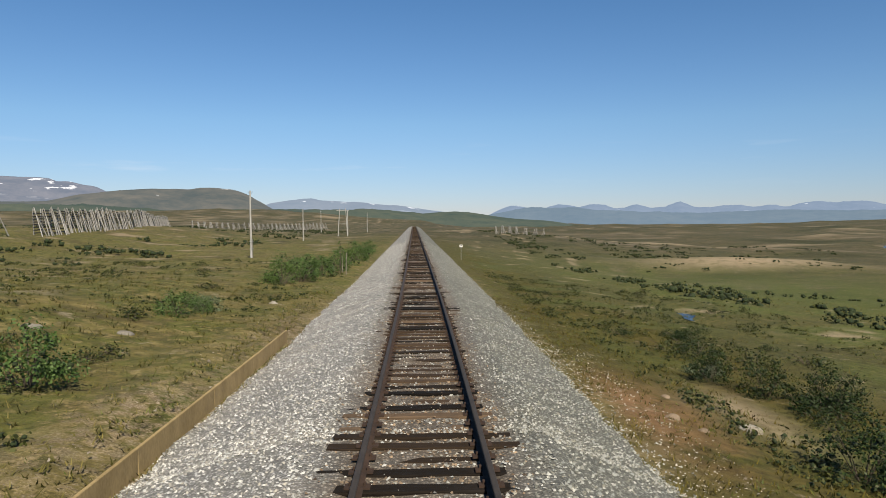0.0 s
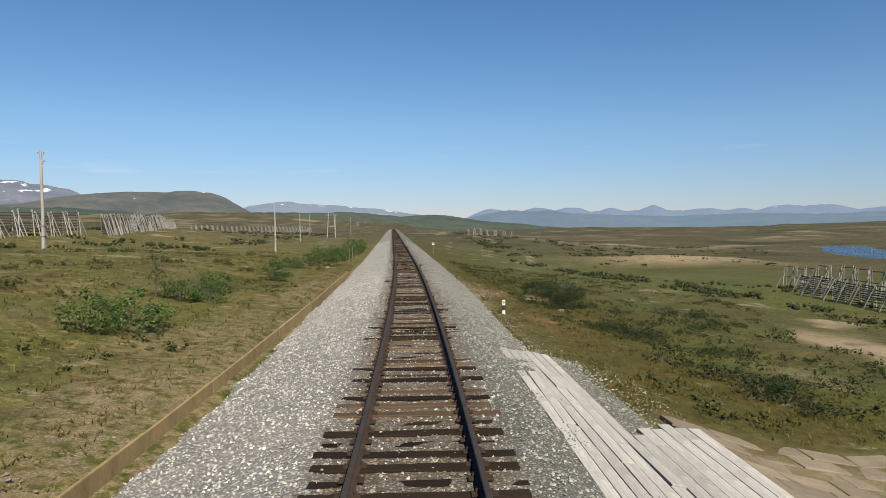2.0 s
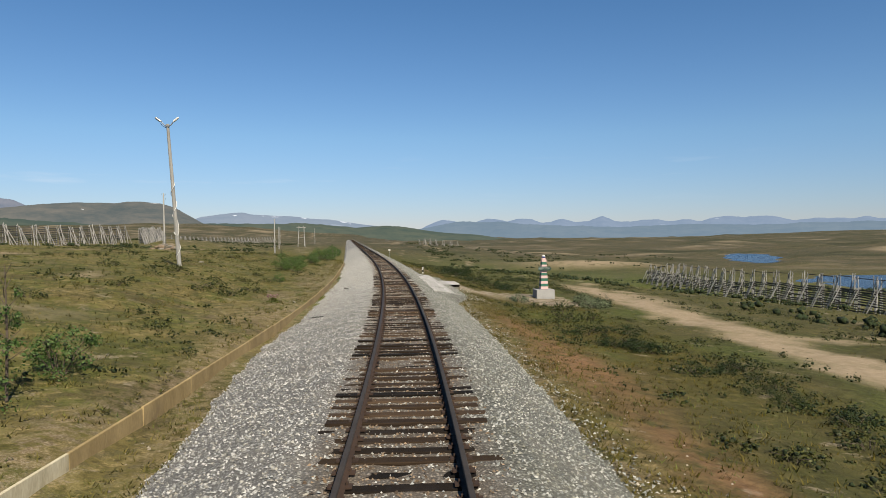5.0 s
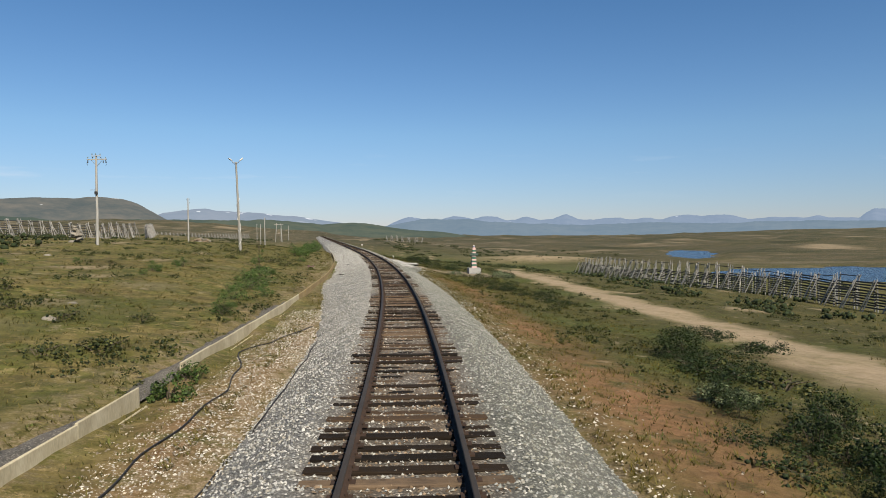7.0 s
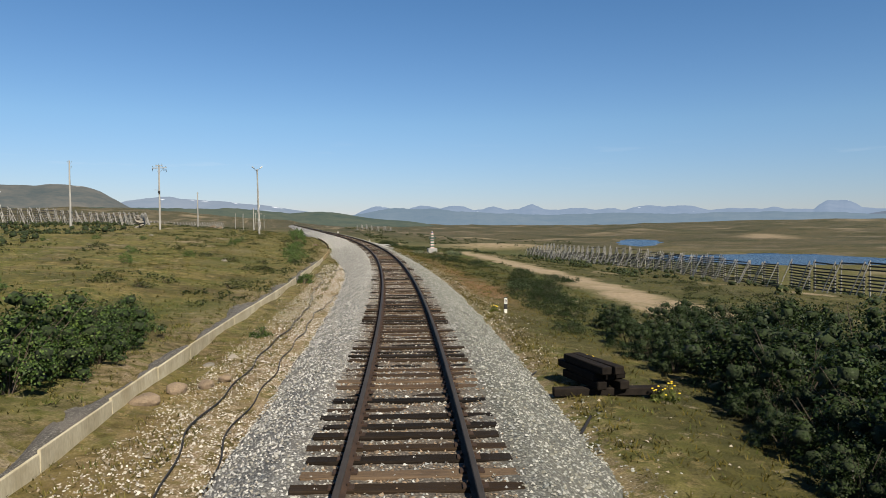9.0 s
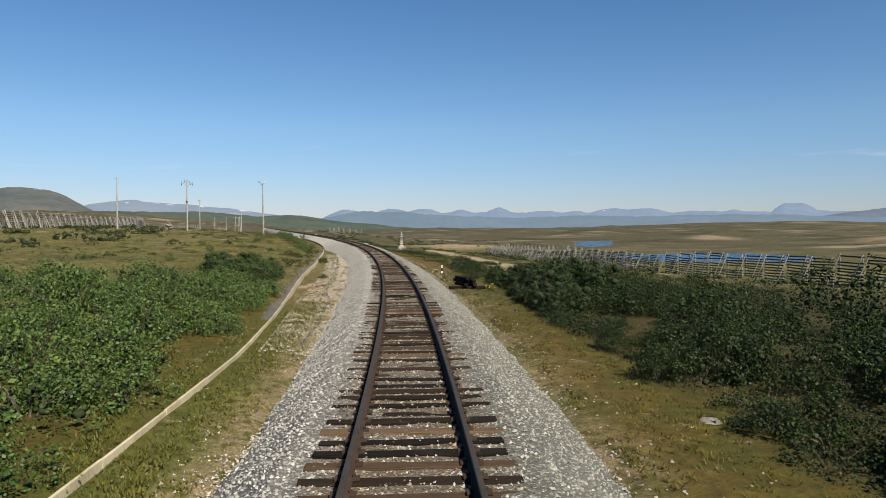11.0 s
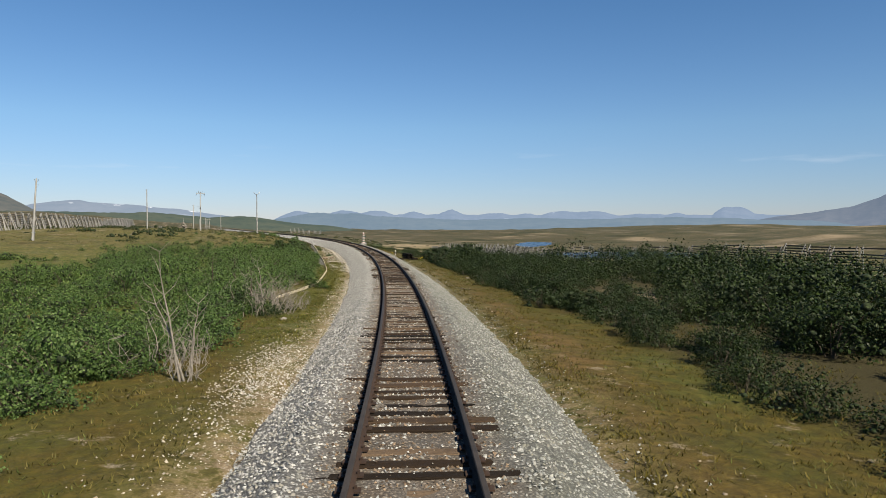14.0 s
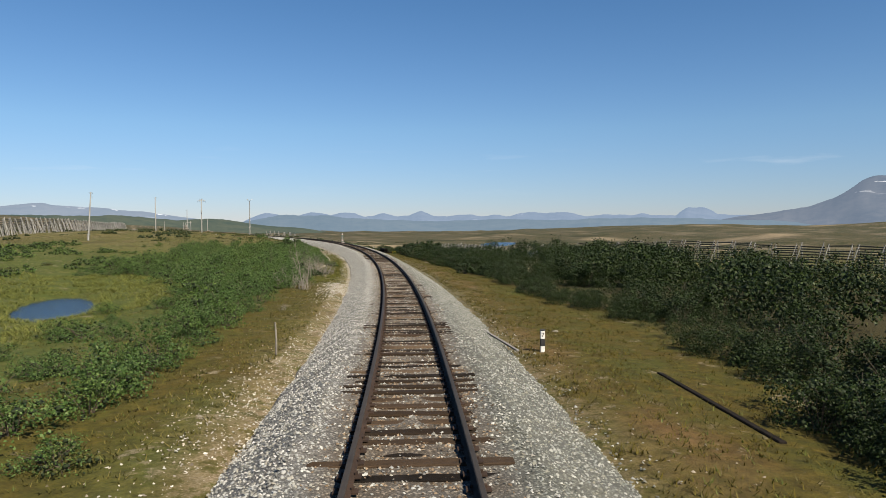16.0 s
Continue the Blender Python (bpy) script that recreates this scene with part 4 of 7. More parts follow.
def build_ballast():
    ss = np.concatenate([np.arange(-232, 22, 0.3), np.arange(22, 421, 1.2)])
    fr = np.linspace(-1.12, 1.12, 50)
    S, Fr = np.meshgrid(ss, fr, indexing="ij")
    toe = np.where(Fr < 0, left_toe(S), right_toe(S)) + 0.16 * rolls(S, Fr * 2, 3.3)
    L = Fr * toe
    Z = ballast_z(S, L)
    Z = np.where(np.abs(Fr) > 1.05, Z - 0.35, Z)
    x, y = on_track(S, L)
    n = len(fr)
    i = (np.arange(len(ss) - 1)[:, None] * n + np.arange(n - 1)[None, :]).ravel()
    me = mesh_arrays(np.stack([x.ravel(), y.ravel(), Z.ravel()], 1), np.stack([i, i + 1, i + 1 + n, i + n], 1), "ballast")
    smooth(me)
    a = me.attributes.new("oil", "FLOAT", "POINT")
    a.data.foreach_set("value", (oil(S, L)).ravel().astype(np.float32))
    a = me.attributes.new("left_pale", "FLOAT", "POINT")
    a.data.foreach_set("value", (left_pale(S, L) * (0.8 + 0.2 * rolls(S, L, 4))).ravel().astype(np.float32))
    a = me.attributes.new("dull", "FLOAT", "POINT")
    a.data.foreach_set("value", ease(L, 0.9, 1.6).ravel().astype(np.float32))
    return solo("ballast_bed", me, "ballast", "grey crushed-stone ballast bed under the track", "ballast", kind="stuff")


build_ballast()


def scatter_stones(name, s, lat, z, size, material, label, seed=0, kind="stuff"):
    """Many angular stones in one mesh: squashed octahedra turned at random."""
    rng = np.random.RandomState(seed)
    n = len(s)
    base = np.array([(1, 0, -0.4), (0, 1, -0.4), (-1, 0, -0.4), (0, -1, -0.4), (0, 0, 0.42)], float)
    f = np.array([(0, 1, 4), (1, 2, 4), (2, 3, 4), (3, 0, 4)])
    v = base[None] * rng.uniform(0.65, 1.2, (n, 5, 1)) * size[:, None, None] * np.array([1, 0.9, 1])
    v = v + rng.uniform(-0.28, 0.28, (n, 5, 3)) * size[:, None, None]
    v[:, 4, :2] += rng.uniform(-0.55, 0.55, (n, 2)) * size[:, None]
    a, b = rng.uniform(0, 6.28, n), rng.uniform(-0.3, 0.3, n)
    ca, sa, cb, sb = np.cos(a)[:, None], np.sin(a)[:, None], np.cos(b)[:, None], np.sin(b)[:, None]
    X, Y, Z = v[..., 0], v[..., 1] * cb - v[..., 2] * sb, v[..., 1] * sb + v[..., 2] * cb
    x, y = on_track(s, lat)
    P = np.stack([X * ca - Y * sa + x[:, None], X * sa + Y * ca + y[:, None], Z + z[:, None]], -1)
    faces = (f[None] + 5 * np.arange(n)[:, None, None]).reshape(-1, 3)
    me = mesh_arrays(P.reshape(-1, 3), faces, name)
    return solo(name, me, material, label, "stones", kind=kind)


SLEEPER_GAP = 0.5
_r = np.random.RandomState(3)
_ns = 300000
_s1 = np.where(_r.uniform(0, 1, _ns) < 0.86, _r.uniform(-214, 10, _ns), 10 + 95 * _r.uniform(0, 1, _ns) ** 1.8)
_f1 = _r.uniform(-1.06, 1.06, _ns)
_l1 = _f1 * np.where(_f1 < 0, left_toe(_s1), right_toe(_s1))
_keep = ~((np.abs(np.abs(_l1) - 0.797) < 0.14))
_s1, _l1 = _s1[_keep], _l1[_keep]
_sz = 0.019 + 0.021 * _r.uniform(0, 1, len(_s1)) ** 1.5
_on = (np.abs((_s1 + 231) / SLEEPER_GAP - np.round((_s1 + 231) / SLEEPER_GAP)) * SLEEPER_GAP < 0.11) & (np.abs(_l1) < 1.36)
_z1 = np.where(_on & (_r.uniform(0, 1, len(_s1)) < 0.4), -0.178, ballast_z(_s1, _l1) + 0.016)
_sz = np.where(_on, _sz * 0.7, _sz)
_dirty = oil(_s1, _l1) > _r.uniform(0.1, 1.25, len(_s1))
_gone = _on & (_r.uniform(0, 1, len(_s1)) > 0.14)
_dirty, _clean = _dirty & ~_gone, ~_dirty & ~_gone
_right = _l1 > _r.normal(1.25, 0.25, len(_l1))
_pale = left_pale(_s1, _l1) > _r.uniform(0.1, 0.9, len(_s1))
for _m, _w, _lb in (("freshstone", _clean & ~_right & _pale, "pale crushed stones on the left shoulder"), ("stone", _clean & ~_right & ~_pale, "loose grey crushed stones on the ballast"), ("dullstone", _clean & _right, "dull green-grey crushed stones on the ballast"), ("oilstone", _dirty, "dark oily crushed stones between the rails")):
    scatter_stones("ballast_stones", _s1[_w], _l1[_w], _z1[_w], _sz[_w], _m, _lb, 5)

RAIL_PROFILE = [(-0.075, -0.18), (0.075, -0.18), (0.075, -0.168), (0.02, -0.15), (0.009, -0.14), (0.009, -0.052), (0.036, -0.040), (0.037, -0.008), (0.028, 0.0),
                (-0.028, 0.0), (-0.037, -0.008), (-0.036, -0.040), (-0.009, -0.052), (-0.009, -0.14), (-0.02, -0.15), (-0.075, -0.168)]
railway = thing("railway_track", "single railway track of dark rails on weathered timber sleepers", "railway track", kind="structure")
for _side in (-1, 1):
    _me = sweep("rail", RAIL_PROFILE, -232, 420, 1.5, lambda s, q=_side: q * 0.797)
    _me.materials.append(M["rail"])
    _me.materials.append(M["rust"])
    _n16 = len(RAIL_PROFILE)
    for _p in _me.polygons:
        _k = _p.index % _n16
        _p.material_index = 0 if 5 <= _k <= 11 else 1
    part("rail", _me, "rail", railway, "dark worn steel rail with rusty web")
_rs = random.Random(11)
_sleeper_meshes = []
for _i in range(6):
    _bm = bmesh.new()
    bmesh.ops.create_cube(_bm, size=1.0, matrix=Matrix.Diagonal((2.72 + _rs.uniform(-0.06, 0.08), 0.235 + _rs.uniform(-0.02, 0.02), 0.19, 1)))
    bmesh.ops.subdivide_edges(_bm, edges=[e for e in _bm.edges if abs(e.verts[0].co.x - e.verts[1].co.x) > 1], cuts=4)
    bmesh.ops.bevel(_bm, geom=[e for e in _bm.edges if abs(e.verts[0].co.x - e.verts[1].co.x) > 0.1], offset=0.014, segments=1, affect="EDGES")
    for _v in _bm.verts:
        _v.co += Vector((_rs.uniform(-0.012, 0.012), _rs.uniform(-0.010, 0.010), _rs.uniform(-0.007, 0.004)))
    _me = bpy.data.meshes.new("sleeper")
    _bm.to_mesh(_me)
    _bm.free()
    _me.materials.append(M["sleeper"])
    _sleeper_meshes.append(_me)


def sleeper_pose(k, rng):
    s = -231 + k * SLEEPER_GAP + rng.uniform(-0.035, 0.035)
    x, y = on_track(s, rng.uniform(-0.04, 0.04))
    return s, pose(float(x), float(y), -0.278 - (rng.uniform(-0.012, 0.022) if rng.random() < 0.8 else 0.04) - 0.004 * float(ease(s, -70, -30)) - 0.012 * float(ease(-s, 140, 165)), 0, rng.uniform(-0.3, 0.3), -math.degrees(heading(s)) + rng.uniform(-0.8, 0.8))


_far_bm = bmesh.new()
_parts = 0
for _k in range(1300):
    _s0, _m = sleeper_pose(_k, _rs)
    if _s0 > 410:
        break
    if -150 < _s0 and _parts < 300:
        _ob = part("sleeper", _rs.choice(_sleeper_meshes), "sleeper", railway, "", _m)
        _parts += 1
    elif _s0 < 20:
        _tmp = _rs.choice(_sleeper_meshes).copy()
        _tmp.transform(_m)
        _far_bm.from_mesh(_tmp)
        bpy.data.meshes.remove(_tmp)
    else:
        box(2.74, 0.235, 0.19, _m, 0, _far_bm)
_o = part("sleeper_row", _far_bm, "sleepers", railway, "weathered timber sleepers along the line")
_o["kind"] = "stuff"
_pl = bmesh.new()
for _k in range(0, 520):
    _s0 = -231 + _k * SLEEPER_GAP
    for _side in (-1, 1):
        _x0, _y0 = on_track(_s0, _side * 0.797)
        _m = pose(float(_x0), float(_y0), -0.175, 0, 0, -math.degrees(heading(_s0)))
        for _q in (-1, 1):
            box(0.08, 0.15, 0.022, _m @ pose(_q * 0.115, 0, 0.0), 0, _pl)
            box(0.035, 0.045, 0.05, _m @ pose(_q * 0.088, 0.03, 0.022), 0, _pl)
_o = part("tie_plate_row", _pl, "rust", railway, "rusty tie plates and spikes")
_o["kind"] = "stuff"


# ---------------------------------------------------------------- drainage trough beside the track
def trough_section(s, length, rng):
    """One length of the low drainage trough: a tall back board, a low front board and a floor."""
    xa, ya = on_track(s, float(trough_lat(s)))
    xb, yb = on_track(s + length - 0.02, float(trough_lat(s + length - 0.02)))
    d = Vector((float(xb - xa), float(yb - ya), 0))
    m = Matrix.Translation((float(xa), float(ya), -0.96 + rng.uniform(-0.015, 0.015) - 0.26 * float(ease(-s, 112, 128)))) @ pose(0, 0, 0, rng.uniform(-1.2, 1.2), 0, math.degrees(math.atan2(d.y, d.x)))
    L = d.length
    ob = thing("drain_trough", "low golden-brown timber drain board beside the ballast" if s > -60 else "low cream concrete drainage trough beside stony ground", "drain", "drain trough sections", m=m)
    stuff = "kerb" if s > -60 else "drainslab"
    part("back_wall", box(L, 0.06, 0.56, pose(L / 2, 0.0, 0.13), 0.008, None, 0.004, rng), stuff, ob)
    part("floor_slab", box(L, 0.12, 0.05, pose(L / 2, -0.09, -0.10), 0.006), stuff, ob)
    if s < -64:
        part("front_wall", box(L, 0.045, 0.13, pose(L / 2, -0.175, -0.07), 0.008, None, 0.004, rng), stuff, ob)
    return ob


_rt = random.Random(4)
_s0 = -157.0
while _s0 < 20:
    _len = 2.95 if _s0 < -50 else 3.9
    if not (-83.4 < _s0 < -80.9):
        trough_section(_s0, _len, _rt)
    _s0 += _len


# ---------------------------------------------------------------- poles
def insulator(parent, at):
    bm = tube([at, (at[0], at[1], at[2] + 0.12)], [0.012, 0.012], 6)
    pin = part("insulator_pin", bm, "steel", parent)
    prof = [(0.012, 0.0), (0.055, 0.01), (0.05, 0.05), (0.038, 0.06), (0.045, 0.09), (0.03, 0.12), (0.008, 0.135)]
    part("insulator", lathe(prof, 10), "glass", pin, "", Matrix.Translation((at[0], at[1], at[2] + 0.06)))


def utility_pole(name, label, height, style, m, stub=True):
    ob = thing(name, label, "pole", "poles along the line", m=m)
    part("shaft", tube([(0, 0, -0.3), (0.02, 0.01, height * 0.35), (-0.01, 0.0, height * 0.7), (0, 0, height)], [0.14, 0.125, 0.105, 0.085], 12), "pole", ob)
    if stub:
        st = part("stub", box(0.2, 0.2, 2.5, pose(0.0, 0.22, 1.0, 1.5), 0.02, None, 0.008), "concrete", ob, "pale concrete stub strapped to the pole")
        for z in (1.1, 1.95):
            part("strap", box(0.34, 0.5, 0.06, pose(0, 0.1, z), 0.008), "steel", st)
    if style == "hooks":
        for k, (z, q) in enumerate(((height - 0.35, 1), (height - 0.35, -1), (height - 1.0, 1))):
            part("hook", tube([(0, 0, z), (q * 0.2, 0, z - 0.02), (q * 0.24, 0, z + 0.08)], [0.014] * 3, 6), "steel", ob)
            insulator(ob, (q * 0.24, 0, z + 0.06))
    elif style == "cross":
        part("crossarm", beam((-0.95, 0.1, height - 0.35), (0.95, 0.1, height - 0.3), 0.09, 0.11), "pole", ob)
        part("brace", beam((-0.55, 0.12, height - 0.38), (-0.05, 0.12, height - 0.95), 0.05, 0.03), "steel", ob)
        part("brace", beam((0.55, 0.12, height - 0.36), (0.05, 0.12, height - 0.95), 0.05, 0.03), "steel", ob)
        for xx in (-0.85, -0.4, 0.4, 0.85):
            insulator(ob, (xx, 0.1, height - 0.26))
        part("upper_arm", beam((-0.42, -0.08, height - 0.02), (0.48, -0.08, height), 0.07, 0.08), "pole", ob)
        for xx in (-0.36, 0.0, 0.42):
            insulator(ob, (xx, -0.08, height + 0.04))
        for xx in (-0.86, 0.88, 0.62):
            part("hanging_insulator", lathe([(0.02, 0), (0.06, 0.03), (0.03, 0.08), (0.06, 0.12), (0.03, 0.17), (0.06, 0.21), (0.02, 0.26)], 8), "black", ob, "dark hanging insulator string", Matrix.Translation((xx, 0.1, height - 0.68)))
        part("side_arm", beam((-0.62, 0, height * 0.62), (0.1, 0, height * 0.62), 0.045, 0.05), "steel", ob)
        part("junction_box", box(0.24, 0.2, 0.3, pose(0, -0.14, height * 0.585), 0.02), "black", ob, "small dark junction box")
        part("jumper", tube([(-0.85, 0.1, height - 0.4), (-0.95, 0.1, height - 0.75), (-0.85, 0.1, height - 0.9)], [0.02] * 3, 6), "cable", ob)
        part("jumper", tube([(0.85, 0.1, height - 0.4), (0.98, 0.1, height - 0.75), (0.85, 0.1, height - 0.95)], [0.02] * 3, 6), "cable", ob)
    return ob


def floodlight_pole(m, height):
    ob = thing("floodlight_pole", "leaning grey timber pole with forked lamp arms and white cable", "lamp post", m=m)
    part("shaft", tube([(0, 0, -0.3), (0, 0, height * 0.4), (0, 0, height)], [0.15, 0.125, 0.095], 12), "pole", ob)
    part("clamp", box(0.26, 0.26, 0.14, pose(0, 0, height - 0.12), 0.03), "steel", ob)
    for q in (-1, 1):
        arm = part("lamp_arm", tube([(0, 0, height - 0.15), (q * 0.22, 0, height - 0.06), (q * 0.40, 0, height + 0.16)], [0.035, 0.032, 0.03], 8), "steel", ob, "bent steel lamp arm")
        tilt = -q * 38
        head = pose(q * 0.55, -0.02, height + 0.28, 8, tilt, 0)
        part("lamp_head", box(0.46, 0.16, 0.12, head, 0.035), "steel" if q < 0 else "white", arm, "dark grey lamp head" if q < 0 else "pale lamp head")
        part("lens", box(0.36, 0.12, 0.015, head @ pose(0, 0, -0.066), 0.004), "glass", arm)
    part("bracket", tube([(-0.1, -0.05, height - 0.25), (-0.34, -0.05, height - 0.1), (-0.42, -0.05, height + 0.05)], [0.02, 0.018, 0.016], 6), "black", ob)
    pts = [(0.16 * math.cos(k * 0.42), 0.16 * math.sin(k * 0.42), 0.1 + (height * 0.62 - 0.2) * k / 60 - (0.35 * math.sin(k * 0.5) if 18 < k < 40 else 0)) for k in range(61)]
    part("cable", tube(pts, [0.020] * len(pts), 6), "white", ob, "loose white cable wound round the pole")
    return ob


def place(s, lat, turn=0, sink=0.0):
    return stand(s, lat, turn, sink)


utility_pole("power_pole", "weathered grey timber power pole with hook insulators", 7.95, "hooks", place(81.4, -19.5, 12), True)
utility_pole("power_pole", "weathered grey timber power pole with hook insulators", 8.0, "hooks", place(29.5, -29.4, 5), True)
utility_pole("power_pole", "grey timber power pole with a crossarm and insulators", 8.6, "cross", place(-28.9, -27.1, 8), False)
utility_pole("power_pole", "weathered grey timber power pole with hook insulators", 8.65, "hooks", place(-29.0, -38.1, 4), True)
utility_pole("power_pole", "leaning grey timber power pole on a concrete stub", 8.1, "hooks", place(-95.7, -42.4, 6) @ pose(0, 0, 0, -2, 3.5, 0), True)
for _s, _lat, _h in ((160, -26, 7.6), (215, -21, 7.8), (290, -20, 8), (250, -34, 8.2)):
    utility_pole("power_pole", "weathered grey timber power pole with hook insulators", _h, "hooks", place(_s, _lat, 10), True)
floodlight_pole(place(-22.6, -14.6, 0, 0.3) @ pose(0, 0, 0, 11.5, -0.6, 0), 9.9)


def double_pole(m, height):
    ob = thing("portal_pole", "grey A-shaped double timber pole with a crossarm", "pole", m=m)
    for q in (-1, 1):
        part("leg", tube([(q * 1.4, 0, -0.2), (q * 0.9, 0, height)], [0.14, 0.1], 10), "pole", ob)
    part("crossarm", beam((-1.9, 0, height - 0.6), (1.9, 0, height - 0.6), 0.12, 0.14), "pole", ob)
    part("crossarm", beam((-1.3, 0, height * 0.45), (1.3, 0, height * 0.45), 0.1, 0.1), "pole", ob)
    for q in (-1.7, 0, 1.7):
        insulator(ob, (q, 0, height - 0.55))
    return ob


double_pole(place(205, -21.5, 0), 8.2)


# ---------------------------------------------------------------- snow fences
def fence_section(width, height, slats, rng, m, label, group, cross):
    ob = thing("snow_fence", label, "fence", group, m=m)
    for k in range(slats):
        z = 0.35 + (height - 0.55) * k / (slats - 1)
        if rng.random() < 0.08:
            continue
        part("slat", box(width + rng.uniform(-0.1, 0.05), 0.03, (0.15 if cross > 0 else 0.15) if slats > 6 else 0.11, pose(rng.uniform(-0.05, 0.05), 0.0, z + rng.uniform(-0.03, 0.03), 0, rng.uniform(-1.6, 1.6), 0), 0.004), "darkwood", ob)
    for q in (-1, 1):
        x = q * width * 0.42
        part("post", tube([(x, 0.06, -0.25), (x, 0.05, height + 0.1)], [0.075, 0.06], 8), "darkwood" if cross < 0 else "greywood", ob)
        if cross > 0:
            for w in (-1, 1):
                part("strut", tube([(x + w * rng.uniform(0.45, 1.05), -rng.uniform(0.9, 1.5), -0.2), (x - w * rng.uniform(0.1, 0.45), -0.07 - 0.06 * w, height + rng.uniform(-0.25, 0.35))], [0.08, 0.055], 7), "greywood", ob, "silvered round strut")
        else:
            part("strut", tube([(x - 0.45, -1.35, -0.2), (x + 0.1, -0.02, height + 0.08)], [0.07, 0.055], 7), "greywood", ob, "silvered round strut")
    return ob


def fence_row(points, width, height, slats, label, group, cross, seed, flip=1):
    """Sections side by side along a broken line of world x, y."""
    rng = random.Random(seed)
    made = 0
    for (xa, ya), (xb, yb) in zip(points, points[1:]):
        d = math.hypot(xb - xa, yb - ya)
        n = max(1, round(d / (width + 0.12)))
        for k in range(n):
            u = (k + 0.5) / n
            x, y = xa + (xb - xa) * u, ya + (yb - ya) * u
            ang = math.degrees(math.atan2(yb - ya, xb - xa)) + (180 if flip < 0 else 0)
            fence_section(width, height * rng.uniform(0.94, 1.05), slats, rng, pose(x, y, ground_z(x, y) - 0.05, rng.uniform(-1.5, 1.5), rng.uniform(-1.5, 1.5), ang + rng.uniform(-1.5, 1.5)), label, group, cross)
            made += 1


fence_row([(-75, 211), (-61, 150), (-50.5, 93)], 3.3, 3.6, 9, "tall snow fence section of dark slats on crossed silvered poles", "snow fences left of the line", 1, 21, -1)
fence_row([(-51.5, 87), (-57, 45), (-62, 0), (-70, -58)], 3.6, 3.6, 9, "tall snow fence section of dark slats on crossed silvered poles", "snow fences left of the line", 1, 22, -1)
fence_row([(-86, 268), (-70, 320), (-50, 390)], 4.2, 3.4, 6, "far snow fence section on crossed silvered poles", "snow fences left of the line", 1, 23)
fence_row([(63, 74), (57, 30), (54.3, 0), (49.2, -33), (45.6, -56)], 3.4, 3.1, 10, "long snow fence section of black slats with slanting silvered struts", "snow fences above the lake", 0, 24)
fence_row([(45.7, -57.5), (43, -100), (40.5, -145), (47, -205)], 3.6, 3.5, 10, "tall snow fence section of black slats with slanting silvered struts", "snow fences above the lake", 0, 25)
fence_row([(75, 98), (67, 40), (64, 12), (62.5, -22)], 4.0, 4.2, 3, "open snow fence section on crossed silvered poles", "snow fences above the lake", 1, 26)


fence_row([(34, 286), (44, 292), (56, 290)], 3.8, 3.2, 5, "broken far snow fence section of silvered poles", "snow fences left of the line", 1, 27)


# ---------------------------------------------------------------- border monument and its paving
MON_S, MON_LAT = -18.3, 12.0


